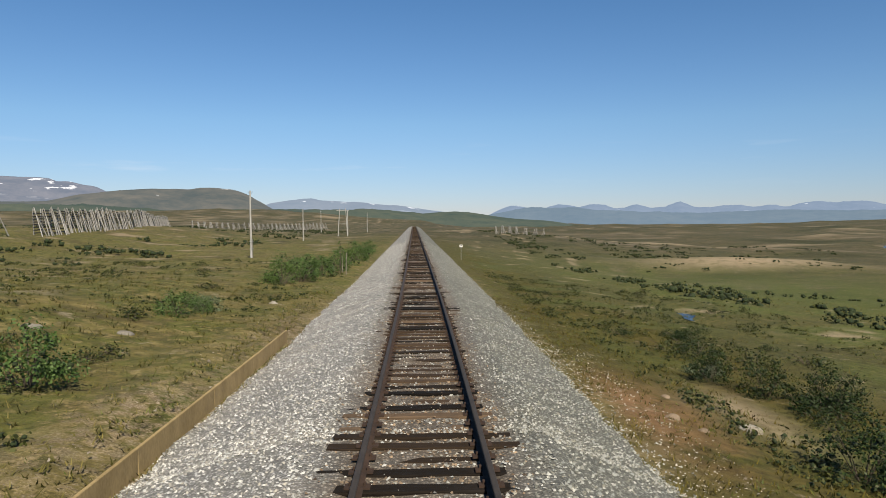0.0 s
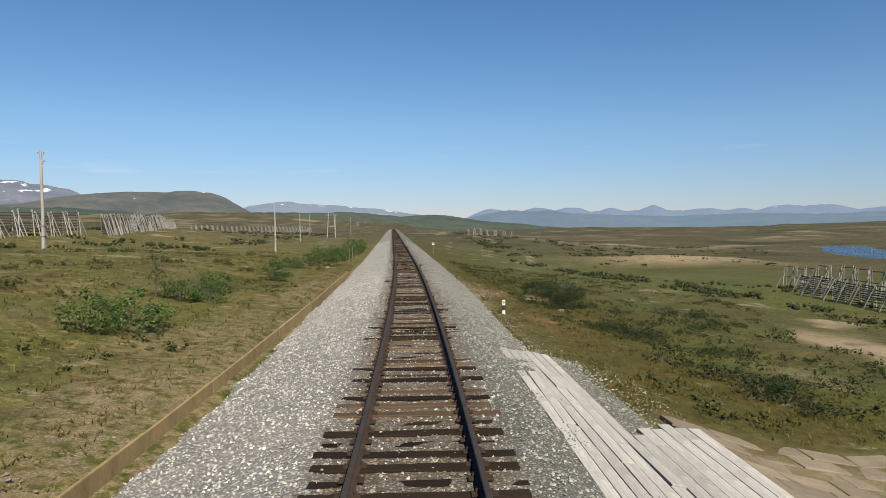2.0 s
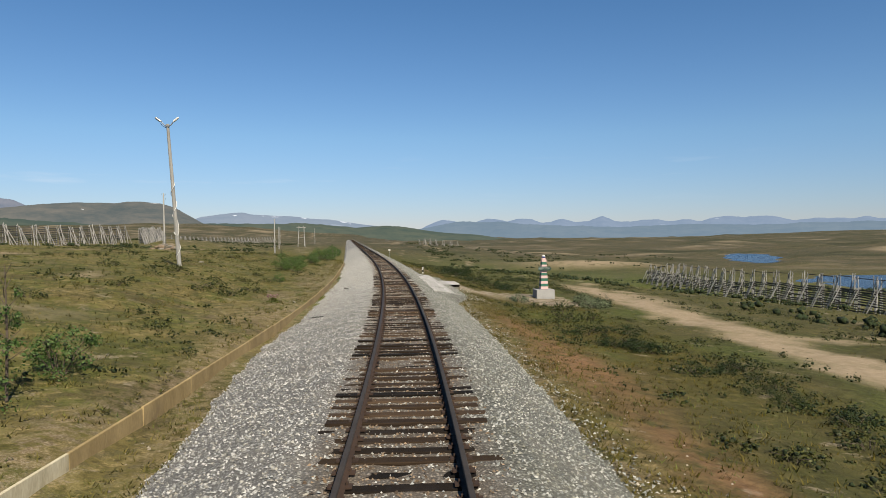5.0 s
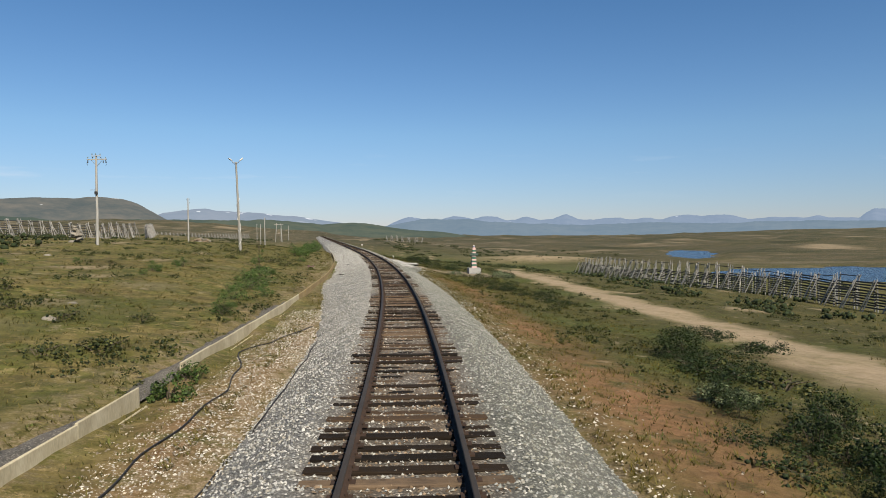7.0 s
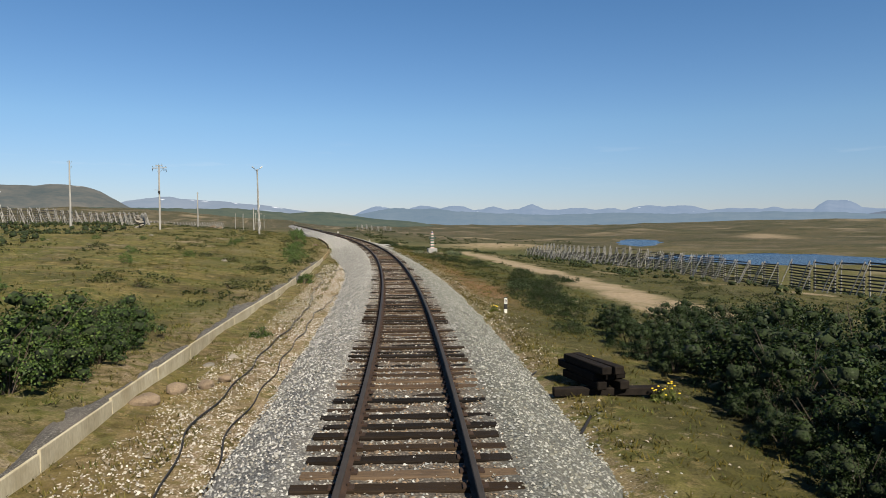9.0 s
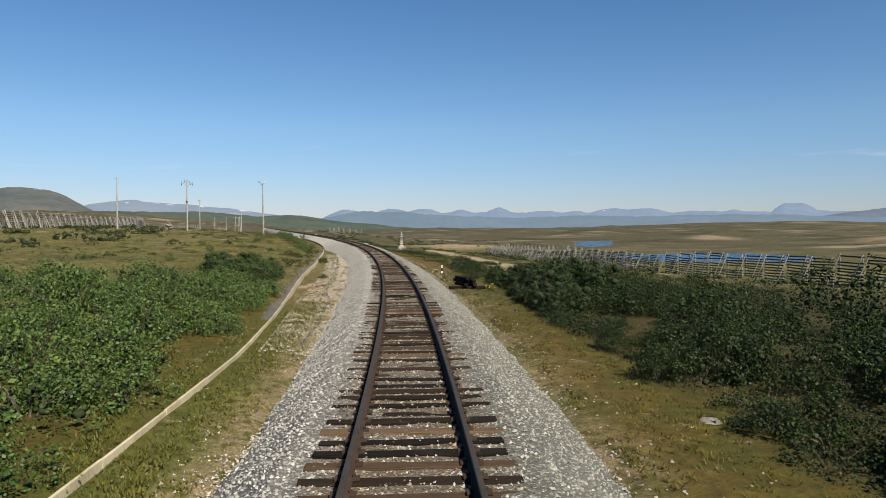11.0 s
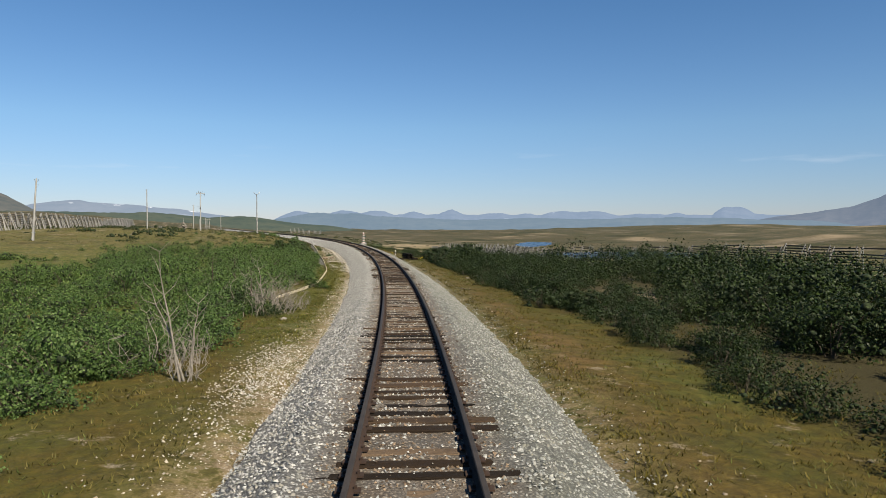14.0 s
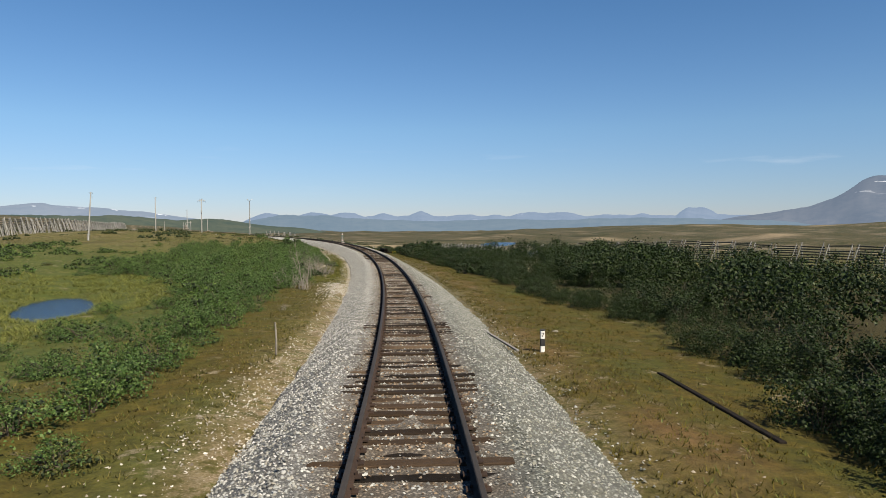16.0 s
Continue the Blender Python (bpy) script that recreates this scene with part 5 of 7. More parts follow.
def build_monument():
    x, y = on_track(MON_S, MON_LAT)
    z0 = ground_z(x, y)
    ob = thing("border_monument", "square tapering pillar striped green and pale pink", "monument", m=pose(float(x), float(y), z0, 0, 0, -math.degrees(heading(MON_S)) - 1) @ Matrix.Scale(0.9, 4))
    part("pedestal", box(1.58, 1.58, 0.84, pose(0, 0, 0.38), 0.02, None, 0.006), "paleconcrete", ob, "pale grey concrete block")
    bands, zb, H = 11, 0.82, 2.62
    for k in range(bands):
        z1, z2 = zb + H * k / bands, zb + H * (k + 1) / bands
        w1, w2 = 0.68 - 0.27 * k / bands, 0.68 - 0.27 * (k + 1) / bands
        bm = bmesh.new()
        q = [bm.verts.new((sx * w / 2, sy * w / 2, z)) for w, z in ((w1, z1), (w2, z2)) for sx, sy in ((-1, -1), (1, -1), (1, 1), (-1, 1))]
        for f in ((0, 1, 5, 4), (1, 2, 6, 5), (2, 3, 7, 6), (3, 0, 4, 7), (3, 2, 1, 0), (4, 5, 6, 7)):
            bm.faces.new([q[i] for i in f])
        bmesh.ops.bevel(bm, geom=[e for e in bm.edges if abs(e.verts[0].co.z - e.verts[1].co.z) > 0.1], offset=0.02, segments=1, affect="EDGES")
        part("stripe", bm, "green" if k % 2 else "pink", ob, "dark green stripe" if k % 2 else "pale pink stripe")
    zt = zb + H
    part("cap", lathe([(0.20, zt), (0.17, zt + 0.05), (0.10, zt + 0.09), (0.08, zt + 0.11)], 16), "pink", ob)
    part("globe", lathe([(0.03, zt + 0.08), (0.11, zt + 0.11), (0.145, zt + 0.18), (0.142, zt + 0.24)], 18), "blue", ob, "blue painted globe")
    part("globe_top", lathe([(0.143, zt + 0.24), (0.125, zt + 0.31), (0.07, zt + 0.36), (0.01, zt + 0.375)], 18), "white", ob, "white painted top of the globe")
    zs = zb + H * 0.69
    bm = bmesh.new()
    out = [(-0.55, -0.18), (0.46, -0.18), (0.60, 0.0), (0.46, 0.18), (-0.55, 0.18)]
    fr = [bm.verts.new((px, -0.40, zs + pz)) for px, pz in out]
    bk = [bm.verts.new((px, -0.37, zs + pz)) for px, pz in out]
    bm.faces.new(fr)
    bm.faces.new(bk[::-1])
    for k in range(5):
        bm.faces.new((fr[k], bk[k], bk[(k + 1) % 5], fr[(k + 1) % 5]))
    bmesh.ops.recalc_face_normals(bm, faces=bm.faces)
    sign = part("sign_board", bm, "signgreen", ob, "dark green arrow-shaped sign board")
    cu = bpy.data.curves.new("lettering", "FONT")
    cu.body, cu.size, cu.extrude, cu.align_x, cu.align_y = "ЕВРОПА", 0.25, 0.004, "CENTER", "CENTER"
    cu.materials.append(M["letter"])
    tx = new("lettering", cu)
    tx.parent = sign
    tx.matrix_basis = pose(-0.04, -0.405, zs, 90, 0, 0)
    tagged(tx, "pale block letters")
    for q in (-0.2, 0.2):
        part("bracket", box(0.04, 0.22, 0.04, pose(q, -0.28, zs), 0.004), "black", sign)
    return ob


build_monument()


def paving_tile_mesh(sx, sy, rng):
    bm = box(sx, sy, 0.07, None, 0.012, None, 0.006, rng)
    me = bpy.data.meshes.new("paving_slab")
    bm.to_mesh(me)
    bm.free()
    me.materials.append(M["paving"])
    return me


def build_paving():
    rng = random.Random(8)
    ob = thing("monument_paving", "worn grey concrete paving slabs round the monument", "paving", kind="structure")
    meshes = [paving_tile_mesh(0.96, 0.66, rng) for _ in range(4)]
    for i in range(9):
        for j in range(13):
            s, lat = -22.8 + 0.68 * j, 5.6 + 0.98 * i + (0.4 if j % 2 else 0)
            if rng.random() < 0.01 or (lat < 10 and s < -18.9) or (lat > 10 and s > -15.0) or (lat > 12.9 and s > -17) or (abs(lat - MON_LAT) < 1.05 and abs(s - MON_S) < 1.05):
                continue
            x, y = on_track(s, lat)
            zz = ground_z(x, y)
            x2, y2 = on_track(s, lat + 0.5)
            tilt = math.degrees(math.atan2(ground_z(x2, y2) - zz, 0.5))
            part("paving_slab", rng.choice(meshes), "paving", ob, "", pose(float(x), float(y), zz - 0.012, 0, 0, -math.degrees(heading(s)) + rng.uniform(-1.5, 1.5)) @ pose(0, 0, 0, rng.uniform(-1, 1), -tilt, 0))


build_paving()


def boardwalk(label, s0, s1, lat0, lat1, z0, z1, seed):
    """A low timber platform of old planks laid along the track, worn and uneven."""
    rng = random.Random(seed)
    ob = thing("boardwalk", label, "boardwalk", "timber platforms beside the track")
    rows = max(2, round((lat1 - lat0) / 0.22))
    for r in range(rows):
        lat = lat0 + (r + 0.5) * (lat1 - lat0) / rows
        z = z0 + (z1 - z0) * (r + 0.5) / rows
        q = s0 + rng.uniform(-0.25, 0.25)
        while q < s1 - 0.6:
            n = min(rng.uniform(2.6, 5.2), s1 + rng.uniform(-0.2, 0.2) - q)
            x, y = on_track(q + n / 2, lat)
            tilt = math.degrees(math.atan2(z1 - z0, lat1 - lat0))
            m = pose(float(x), float(y), z + rng.uniform(-0.005, 0.005), 0, 0, -math.degrees(heading(q + n / 2)) + rng.uniform(-0.15, 0.15)) @ pose(0, 0, 0, rng.uniform(-0.1, 0.1), -tilt + rng.uniform(-0.6, 0.6), 0)
            if rng.random() < 0.12 and q > s0 + 1:
                m = m @ pose(0, 0, 0.012, rng.uniform(-0.4, 0.4), rng.uniform(-2.5, 2.5), rng.uniform(-1.6, 1.6))
            part("plank", box((lat1 - lat0) / rows - rng.uniform(0.006, 0.014), n - 0.012, 0.05, None, 0.005, None, 0.002, rng), "plank", ob, "", m)
            q += n
    for k in range(int((s1 - s0) / 1.8) + 1):
        x, y = on_track(s0 + 0.3 + 1.8 * k, (lat0 + lat1) / 2)
        m = pose(float(x), float(y), (z0 + z1) / 2 - 0.115, 0, 0, -math.degrees(heading(s0 + 1.8 * k))) @ pose(0, 0, 0, 0, -math.degrees(math.atan2(z1 - z0, lat1 - lat0)), 0)
        part("bearer", box(lat1 - lat0 - 0.06, 0.16, 0.16, m, 0.01), "tarwood", ob, "dark timber bearer")
    return ob


boardwalk("long worn platform of grey planks sunk in the ballast", -28.2, -9.3, 2.40, 3.75, -0.535, -0.75, 31)
boardwalk("short platform of weathered grey planks beside the paving", -19.5, -16.0, 3.8, 5.2, -0.79, -0.84, 32)


# ---------------------------------------------------------------- small posts and signs
def picket_post(s, lat, digit, turn=0.0):
    ob = thing("distance_post", "small white distance post with a black band", "post", "distance posts", m=stand(s, lat, turn, 0.0))
    part("post", box(0.14, 0.12, 0.80, pose(0, 0, 0.28), 0.015), "white", ob)
    part("band", box(0.146, 0.126, 0.26, pose(0, 0, 0.30), 0.012), "black", ob, "black painted band")
    part("cap", box(0.15, 0.13, 0.05, pose(0, 0, 0.70), 0.012), "black", ob)
    if digit:
        cu = bpy.data.curves.new("digit", "FONT")
        cu.body, cu.size, cu.extrude, cu.align_x, cu.align_y = digit, 0.2, 0.002, "CENTER", "CENTER"
        cu.materials.append(M["black"])
        tx = new("digit", cu)
        tx.parent = ob
        tx.matrix_basis = pose(0, -0.064, 0.54, 90, 0, 0)
        tagged(tx, "black painted numeral")
    return ob


picket_post(3.3, 4.35, "9")
picket_post(-96.3, 4.7, "8")
picket_post(-197.6, 4.45, "7")


def kilometre_sign(m):
    ob = thing("kilometre_sign", "small white sign plate on a thin metal post", "sign", m=m)
    part("post", tube([(0, 0, -0.2), (0, 0, 2.2)], [0.035, 0.03], 8), "steel", ob)
    part("plate", box(0.46, 0.03, 0.36, pose(0, -0.04, 2.15), 0.005), "white", ob)
    part("bar", box(0.26, 0.006, 0.14, pose(0, -0.059, 2.15)), "black", ob)
    return ob


kilometre_sign(stand(104, 6.9))


def stake(name, s, lat, height, lean, label):
    ob = solo(name, tube([(0, 0, -0.2), (0.01, 0.0, height * 0.5), (lean, 0, height)], [0.035, 0.032, 0.026], 7), "deadwood", label, "stake", m=stand(s, lat))
    return ob


stake("wooden_stake", 57.6, -6.0, 1.9, 0.05, "thin grey wooden stake beside a young tree")
stake("wooden_stake", 60.5, -6.6, 1.7, -0.04, "thin grey wooden stake beside a young tree")
stake("wooden_stake", -198.2, -4.05, 1.05, -0.02, "short grey wooden post at the ballast edge")


# ---------------------------------------------------------------- stack of old sleepers
def sleeper_stack():
    rng = random.Random(31)
    x, y = on_track(-110.2, 4.52)
    ob = thing("sleeper_stack", "stack of old black creosoted sleepers on bare ground", "timber stack", m=pose(float(x), float(y), ground_z(x, y) + 0.14, 0, 0, -math.degrees(heading(-109)) + 106))
    for row, (n, z) in enumerate(((3, 0.13), (3, 0.325), (2, 0.52))):
        for k in range(n):
            part("sleeper", box(1.75 + rng.uniform(-0.2, 0.1), 0.25, 0.18, pose(rng.uniform(-0.22, 0.22), (k - (n - 1) / 2) * 0.272 + (0.12 if n == 2 else 0), z, 0, rng.uniform(-1.0, 1.0), rng.uniform(-2.5, 2.5)), 0.018, None, 0.006, rng), "tarwood", ob)
    return ob


sleeper_stack()
_x, _y = on_track(-110.75, 4.72)
solo("loose_sleeper", box(2.6, 0.25, 0.19, None, 0.018, None, 0.006), "tarwood", "old black sleeper lying in front of the stack", "sleeper", m=pose(float(_x), float(_y), ground_z(_x, _y) + 0.09, 0, 0, -math.degrees(heading(-111))))


# ---------------------------------------------------------------- planks, branches and cables
def lying(name, s, lat, length, w, h, turn, material, label, category, lift=0.0, tilt=0.0):
    x, y = on_track(s, lat)
    z = max(ground_z(x, y), float(ballast_z(np.array([s]), np.array([lat]))[0]) if -left_toe(s) < lat < right_toe(s) else -99)
    return solo(name, box(w, length, h, None, h * 0.15, None, h * 0.06), material, label, category, m=pose(float(x), float(y), z + h * 0.4 + lift, 0, 0, -math.degrees(heading(s)) - turn) @ pose(0, 0, 0, tilt, 0, 0))


lying("plank", -196.0, 3.26, 4.5, 0.09, 0.05, -6.6, "greywood", "long weathered plank lying along the ballast edge", "plank", 0.08)
lying("log", -149.5, 4.6, 0.9, 0.05, 0.05, -35, "deadwood", "bleached branch lying in dry grass", "branch")
lying("log", -203.6, 7.25, 6.4, 0.17, 0.13, 0, "tarwood", "long old dark timber beam half sunk in the grass", "timber beam", -0.06)
lying("log", -108.5, 3.3, 1.6, 0.05, 0.04, 28, "cable", "short dark rod lying on the ballast", "rod")
lying("log", -113.0, 3.6, 1.3, 0.05, 0.04, 24, "cable", "short dark rod lying on the ballast", "rod")
lying("log", -40.5, -3.5, 0.9, 0.04, 0.04, 62, "cable", "short dark rod lying on the ballast", "rod")
lying("log", -161.2, -2.9, 0.9, 0.04, 0.04, 30, "cable", "short dark rod lying on the ballast", "rod")
lying("log", -26.2, -3.0, 0.7, 0.04, 0.04, 60, "cable", "short dark rod lying on the ballast", "rod")


def ground_cable(pts, radius, label):
    """A cable lying on the ground along points of s, lat, eased between them."""
    ss = np.array([p[0] for p in pts], float)
    ls = np.array([p[1] for p in pts], float)
    path = []
    for s in np.arange(ss.min(), ss.max(), 0.35):
        s = float(s)
        lat = float(np.interp(s, ss, ls)) + 0.05 * math.sin(s * 1.9) + 0.04 * math.sin(s * 0.8 + 1)
        x, y = on_track(s, lat)
        z = max(ground_z(x, y), float(ballast_z(np.array([s]), np.array([lat]))[0]) if lat > -left_toe(s) else -99)
        path.append((float(x), float(y), z + radius * 1.6 + 0.02))
    return solo("ground_cable", tube(path, [radius] * len(path), 6), "cable", label, "cable", "cables along the track")


ground_cable([(-131, -3.4), (-117, -3.6), (-113.9, -4.05), (-109.5, -4.15), (-104.4, -4.2), (-96.3, -4.1), (-90, -4.45), (-87, -4.65), (-84.7, -4.57), (-82.1, -4.4), (-79.3, -4.75), (-77.4, -5.2), (-76.5, -5.35), (-75.6, -5.2), (-74.7, -4.64), (-70, -3.7)], 0.017, "black rubber cable lying loose on bare soil")
ground_cable([(-133, -2.95), (-117, -2.95), (-113.9, -3.35), (-109.8, -3.48), (-101.3, -3.62), (-97, -3.66), (-88.5, -3.25), (-86, -3.15), (-84, -2.95), (-72, -3.1)], 0.016, "black rubber cable lying along the ballast foot")


# ---------------------------------------------------------------- rocks and cairn
def boulder_mesh(seed, squash=0.6):
    rng = random.Random(seed)
    bm = bmesh.new()
    bmesh.ops.create_icosphere(bm, subdivisions=3, radius=0.5)
    off = Vector((rng.uniform(0, 50), rng.uniform(0, 50), 0))
    for v in bm.verts:
        n = noise.noise(v.co * 1.6 + off) * 0.30 + noise.noise(v.co * 4.2 + off) * 0.10
        v.co = v.co * (1 + n)
        v.co.z *= squash
    me = bpy.data.meshes.new("boulder")
    bm.to_mesh(me)
    bm.free()
    return me


_boulders = [boulder_mesh(k, 0.45 + 0.1 * (k % 3)) for k in range(5)]
for _me in _boulders:
    _me.materials.append(M["rock"])
_red = boulder_mesh(9, 0.6)
_red.materials.append(M["redrock"])


def boulder(k, s, lat, size, label="pale lichen-grey boulder in the grass", me=None, lift=0.0):
    return solo("boulder", me or _boulders[k % 5], "rock", label, "rock", "boulders", m=Matrix.Translation((0, 0, lift)) @ stand(s, lat, 37 * k, 0.03 * size) @ Matrix.Scale(size * 0.62, 4))


for _k, (_s, _lat, _q) in enumerate(((19.5, -11.0, 0.9), (20.5, -8.8, 0.8), (31, -6.6, 0.7), (15.5, 7.6, 1.0), (9.6, 8.6, 0.9), (-139.5, 6.3, 0.75), (-107.6, -5.4, 0.55), (-106.6, -5.0, 0.5), (-33.8, -5.6, 0.4), (-48, -24, 0.9),
                                      (-66, -36, 1.3), (-60, -30, 0.7), (-75, -12, 0.8), (-71, -13, 0.6), (-17, -14.5, 0.8), (-21, -12, 0.5), (-193, 6.0, 0.4), (-164, -5.0, 0.5))):
    boulder(_k, _s, _lat, _q)
for _k, _s, _lat, _q in ((2, -111.7, -5.62, 1.0), (0, -110.6, -5.3, 0.8), (1, -110.2, -4.75, 0.6), (3, -109.6, -4.45, 0.5)):
    boulder(_k, _s, _lat, _q, "brown boulder lying against the drain", _red, 0.10)
boulder(3, 15.3, 5.7, 0.6, "reddish boulder on bare red soil", _red)
boulder(4, 14.5, 6.1, 0.42, "reddish boulder on bare red soil", _red)
boulder(1, 17.6, 6.4, 0.4, "reddish boulder on bare red soil", _red)


def heap(name, s, lat, count, spread, height, size, label, category, material_mesh, seed):
    rng = random.Random(seed)
    ob = thing(name, label, category, m=stand(s, lat))
    for k in range(count):
        u = k / count
        r = spread * (1 - u) * math.sqrt(rng.random())
        a = rng.uniform(0, 6.28)
        part("stone", material_mesh[k % len(material_mesh)], "rock", ob, "", pose(r * math.cos(a), r * math.sin(a), height * u + 0.1, rng.uniform(-20, 20), rng.uniform(-20, 20), rng.uniform(0, 360)) @ Matrix.Scale(size * rng.uniform(0.7, 1.3), 4))
    return ob


heap("stone_cairn", -23.5, -31, 26, 1.1, 1.6, 0.55, "cairn of piled grey stones on the hill", "cairn", _boulders, 5)
heap("stone_heap", 8, -24, 22, 2.2, 0.5, 0.7, "heap of pale broken stones on the slope", "rocks", [_red, _boulders[0]], 6)
heap("stone_heap", 40, -46, 20, 4.0, 0.4, 0.8, "heap of pale broken stones on the slope", "rocks", _boulders, 7)


# ---------------------------------------------------------------- plants
def leaf_cloud(n, rx, rz, leaf, seed, lumps=26, hollow=0.45, lift=0.12, core=0.13):
    """Leaves in uneven clumps over a dome: a mesh of small folded leaves."""
    rng = np.random.RandomState(seed)
    cores = n > 40
    a = rng.uniform(0, 6.283, lumps)
    el = np.arcsin(rng.uniform(0.02, 1.0, lumps))
    rad = rng.uniform(0.55, 1.0, lumps)
    cen = np.stack([np.cos(a) * np.cos(el) * rad * rx, np.sin(a) * np.cos(el) * rad * rx, (lift + (1 - lift) * np.sin(el) * rad) * rz], 1)
    size = rng.uniform(0.20, 0.42, lumps) * rx
    which = rng.randint(0, lumps, n)
    d = rng.normal(size=(n, 3))
    d /= np.linalg.norm(d, axis=1)[:, None]
    r = rng.uniform(0.42 if cores else hollow, 1.1, n) ** 0.7
    p = cen[which] + d * (size[which] * r)[:, None] * np.array([1, 1, 0.8])
    p[:, 2] = np.maximum(p[:, 2], 0.03)
    nrm = d * 0.9 + rng.normal(size=(n, 3)) * 0.38 + np.array([0, 0, 0.45])
    nrm /= np.linalg.norm(nrm, axis=1)[:, None]
    t = rng.normal(size=(n, 3)) + np.array([0, 0, 0.3])
    t -= nrm * (t * nrm).sum(1)[:, None]
    t /= np.linalg.norm(t, axis=1)[:, None] + 1e-9
    side = np.cross(nrm, t)
    ln = (leaf * rng.uniform(0.6, 1.35, n))[:, None]
    w = ln * 0.34
    V = np.stack([p - t * ln * 0.5, p + side * w, p + t * ln * 0.5, p - side * w], 1).reshape(-1, 3)
    F = np.arange(4 * n).reshape(n, 4)
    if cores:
        # a dark block inside each clump, the inner shade put into its colour
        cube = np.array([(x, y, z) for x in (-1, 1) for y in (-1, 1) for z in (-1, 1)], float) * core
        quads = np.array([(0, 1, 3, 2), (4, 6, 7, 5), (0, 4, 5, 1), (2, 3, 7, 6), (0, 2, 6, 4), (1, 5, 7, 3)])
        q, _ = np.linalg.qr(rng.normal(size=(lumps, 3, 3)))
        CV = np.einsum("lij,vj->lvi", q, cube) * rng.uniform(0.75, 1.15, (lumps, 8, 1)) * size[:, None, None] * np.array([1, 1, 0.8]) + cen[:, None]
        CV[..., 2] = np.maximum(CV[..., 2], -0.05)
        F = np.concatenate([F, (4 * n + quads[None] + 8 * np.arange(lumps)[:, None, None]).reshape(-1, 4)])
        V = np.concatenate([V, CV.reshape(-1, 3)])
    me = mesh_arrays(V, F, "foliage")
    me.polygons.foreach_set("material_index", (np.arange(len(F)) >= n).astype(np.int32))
    me["leaves"] = n
    return me


def stems_mesh(rx, rz, count, seed, thick=0.022):
    rng = random.Random(seed)
    bm = bmesh.new()
    for _ in range(count):
        a, r = rng.uniform(0, 6.28), rng.uniform(0.3, 0.9) * rx
        tip = Vector((math.cos(a) * r, math.sin(a) * r, rz * rng.uniform(0.5, 0.95)))
        mid = tip * 0.5 + Vector((rng.uniform(-0.1, 0.1), rng.uniform(-0.1, 0.1), 0.06))
        tube([(math.cos(a) * 0.06, math.sin(a) * 0.06, -0.1), mid, tip], [thick, thick * 0.7, thick * 0.3], 4, bm)
    me = bpy.data.meshes.new("stems")
    bm.to_mesh(me)
    bm.free()
    return me


KINDS = {}


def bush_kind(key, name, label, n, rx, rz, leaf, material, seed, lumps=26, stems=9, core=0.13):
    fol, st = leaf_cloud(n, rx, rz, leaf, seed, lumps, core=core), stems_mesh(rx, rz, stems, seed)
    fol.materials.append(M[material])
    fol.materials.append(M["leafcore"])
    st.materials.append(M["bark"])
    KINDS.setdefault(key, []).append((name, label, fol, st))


for _q in range(4):
    bush_kind("willow", "willow_bush", "dense dark green willow bush in the grass", 2000, 1.15, 1.45, 0.080, "leaf", 40 + _q)
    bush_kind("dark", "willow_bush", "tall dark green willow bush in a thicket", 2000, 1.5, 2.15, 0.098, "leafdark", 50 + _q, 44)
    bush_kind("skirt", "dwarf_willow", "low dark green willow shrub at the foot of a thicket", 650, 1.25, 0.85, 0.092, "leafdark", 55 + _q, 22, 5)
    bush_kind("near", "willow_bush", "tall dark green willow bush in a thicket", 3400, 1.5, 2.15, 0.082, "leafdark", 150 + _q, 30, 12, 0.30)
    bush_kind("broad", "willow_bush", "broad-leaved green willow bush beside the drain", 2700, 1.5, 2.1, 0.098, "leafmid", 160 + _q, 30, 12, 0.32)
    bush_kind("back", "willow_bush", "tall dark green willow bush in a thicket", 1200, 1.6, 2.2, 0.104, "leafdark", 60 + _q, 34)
    bush_kind("low", "dwarf_shrub", "low dark green dwarf shrub on the tundra", 340, 0.9, 0.42, 0.08, "heather", 70 + _q, 18, 5)
    bush_kind("lush", "willow_shrub", "low spreading green willow shrub", 1600, 1.3, 0.95, 0.078, "leaf", 80 + _q, 26)
for _q in range(2):
    bush_kind("grey", "grey_willow", "grey-green woolly willow shrub", 1100, 0.85, 0.6, 0.085, "leafgrey", 90 + _q, 20, 6)
    bush_kind("juniper", "juniper_bush", "small dark green bush beside the drain", 900, 0.6, 0.5, 0.07, "leafmid", 95 + _q, 16, 6)


def bush(key, s, lat, scale, rng, group="", tall=1.0):
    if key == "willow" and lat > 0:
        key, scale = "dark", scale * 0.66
    name, label, fol, st = rng.choice(KINDS[key])
    ob = thing(name, label, "bush", group or "bushes on the tundra", m=stand(s, lat, rng.uniform(0, 360), 0.03) @ Matrix.Diagonal((scale, scale * rng.uniform(0.85, 1.15), scale * tall * rng.uniform(0.88, 1.12), 1)))
    part("branch_frame", st, "bark", ob)
    part("foliage", fol, "leaf", ob)
    return ob


_rb = random.Random(17)
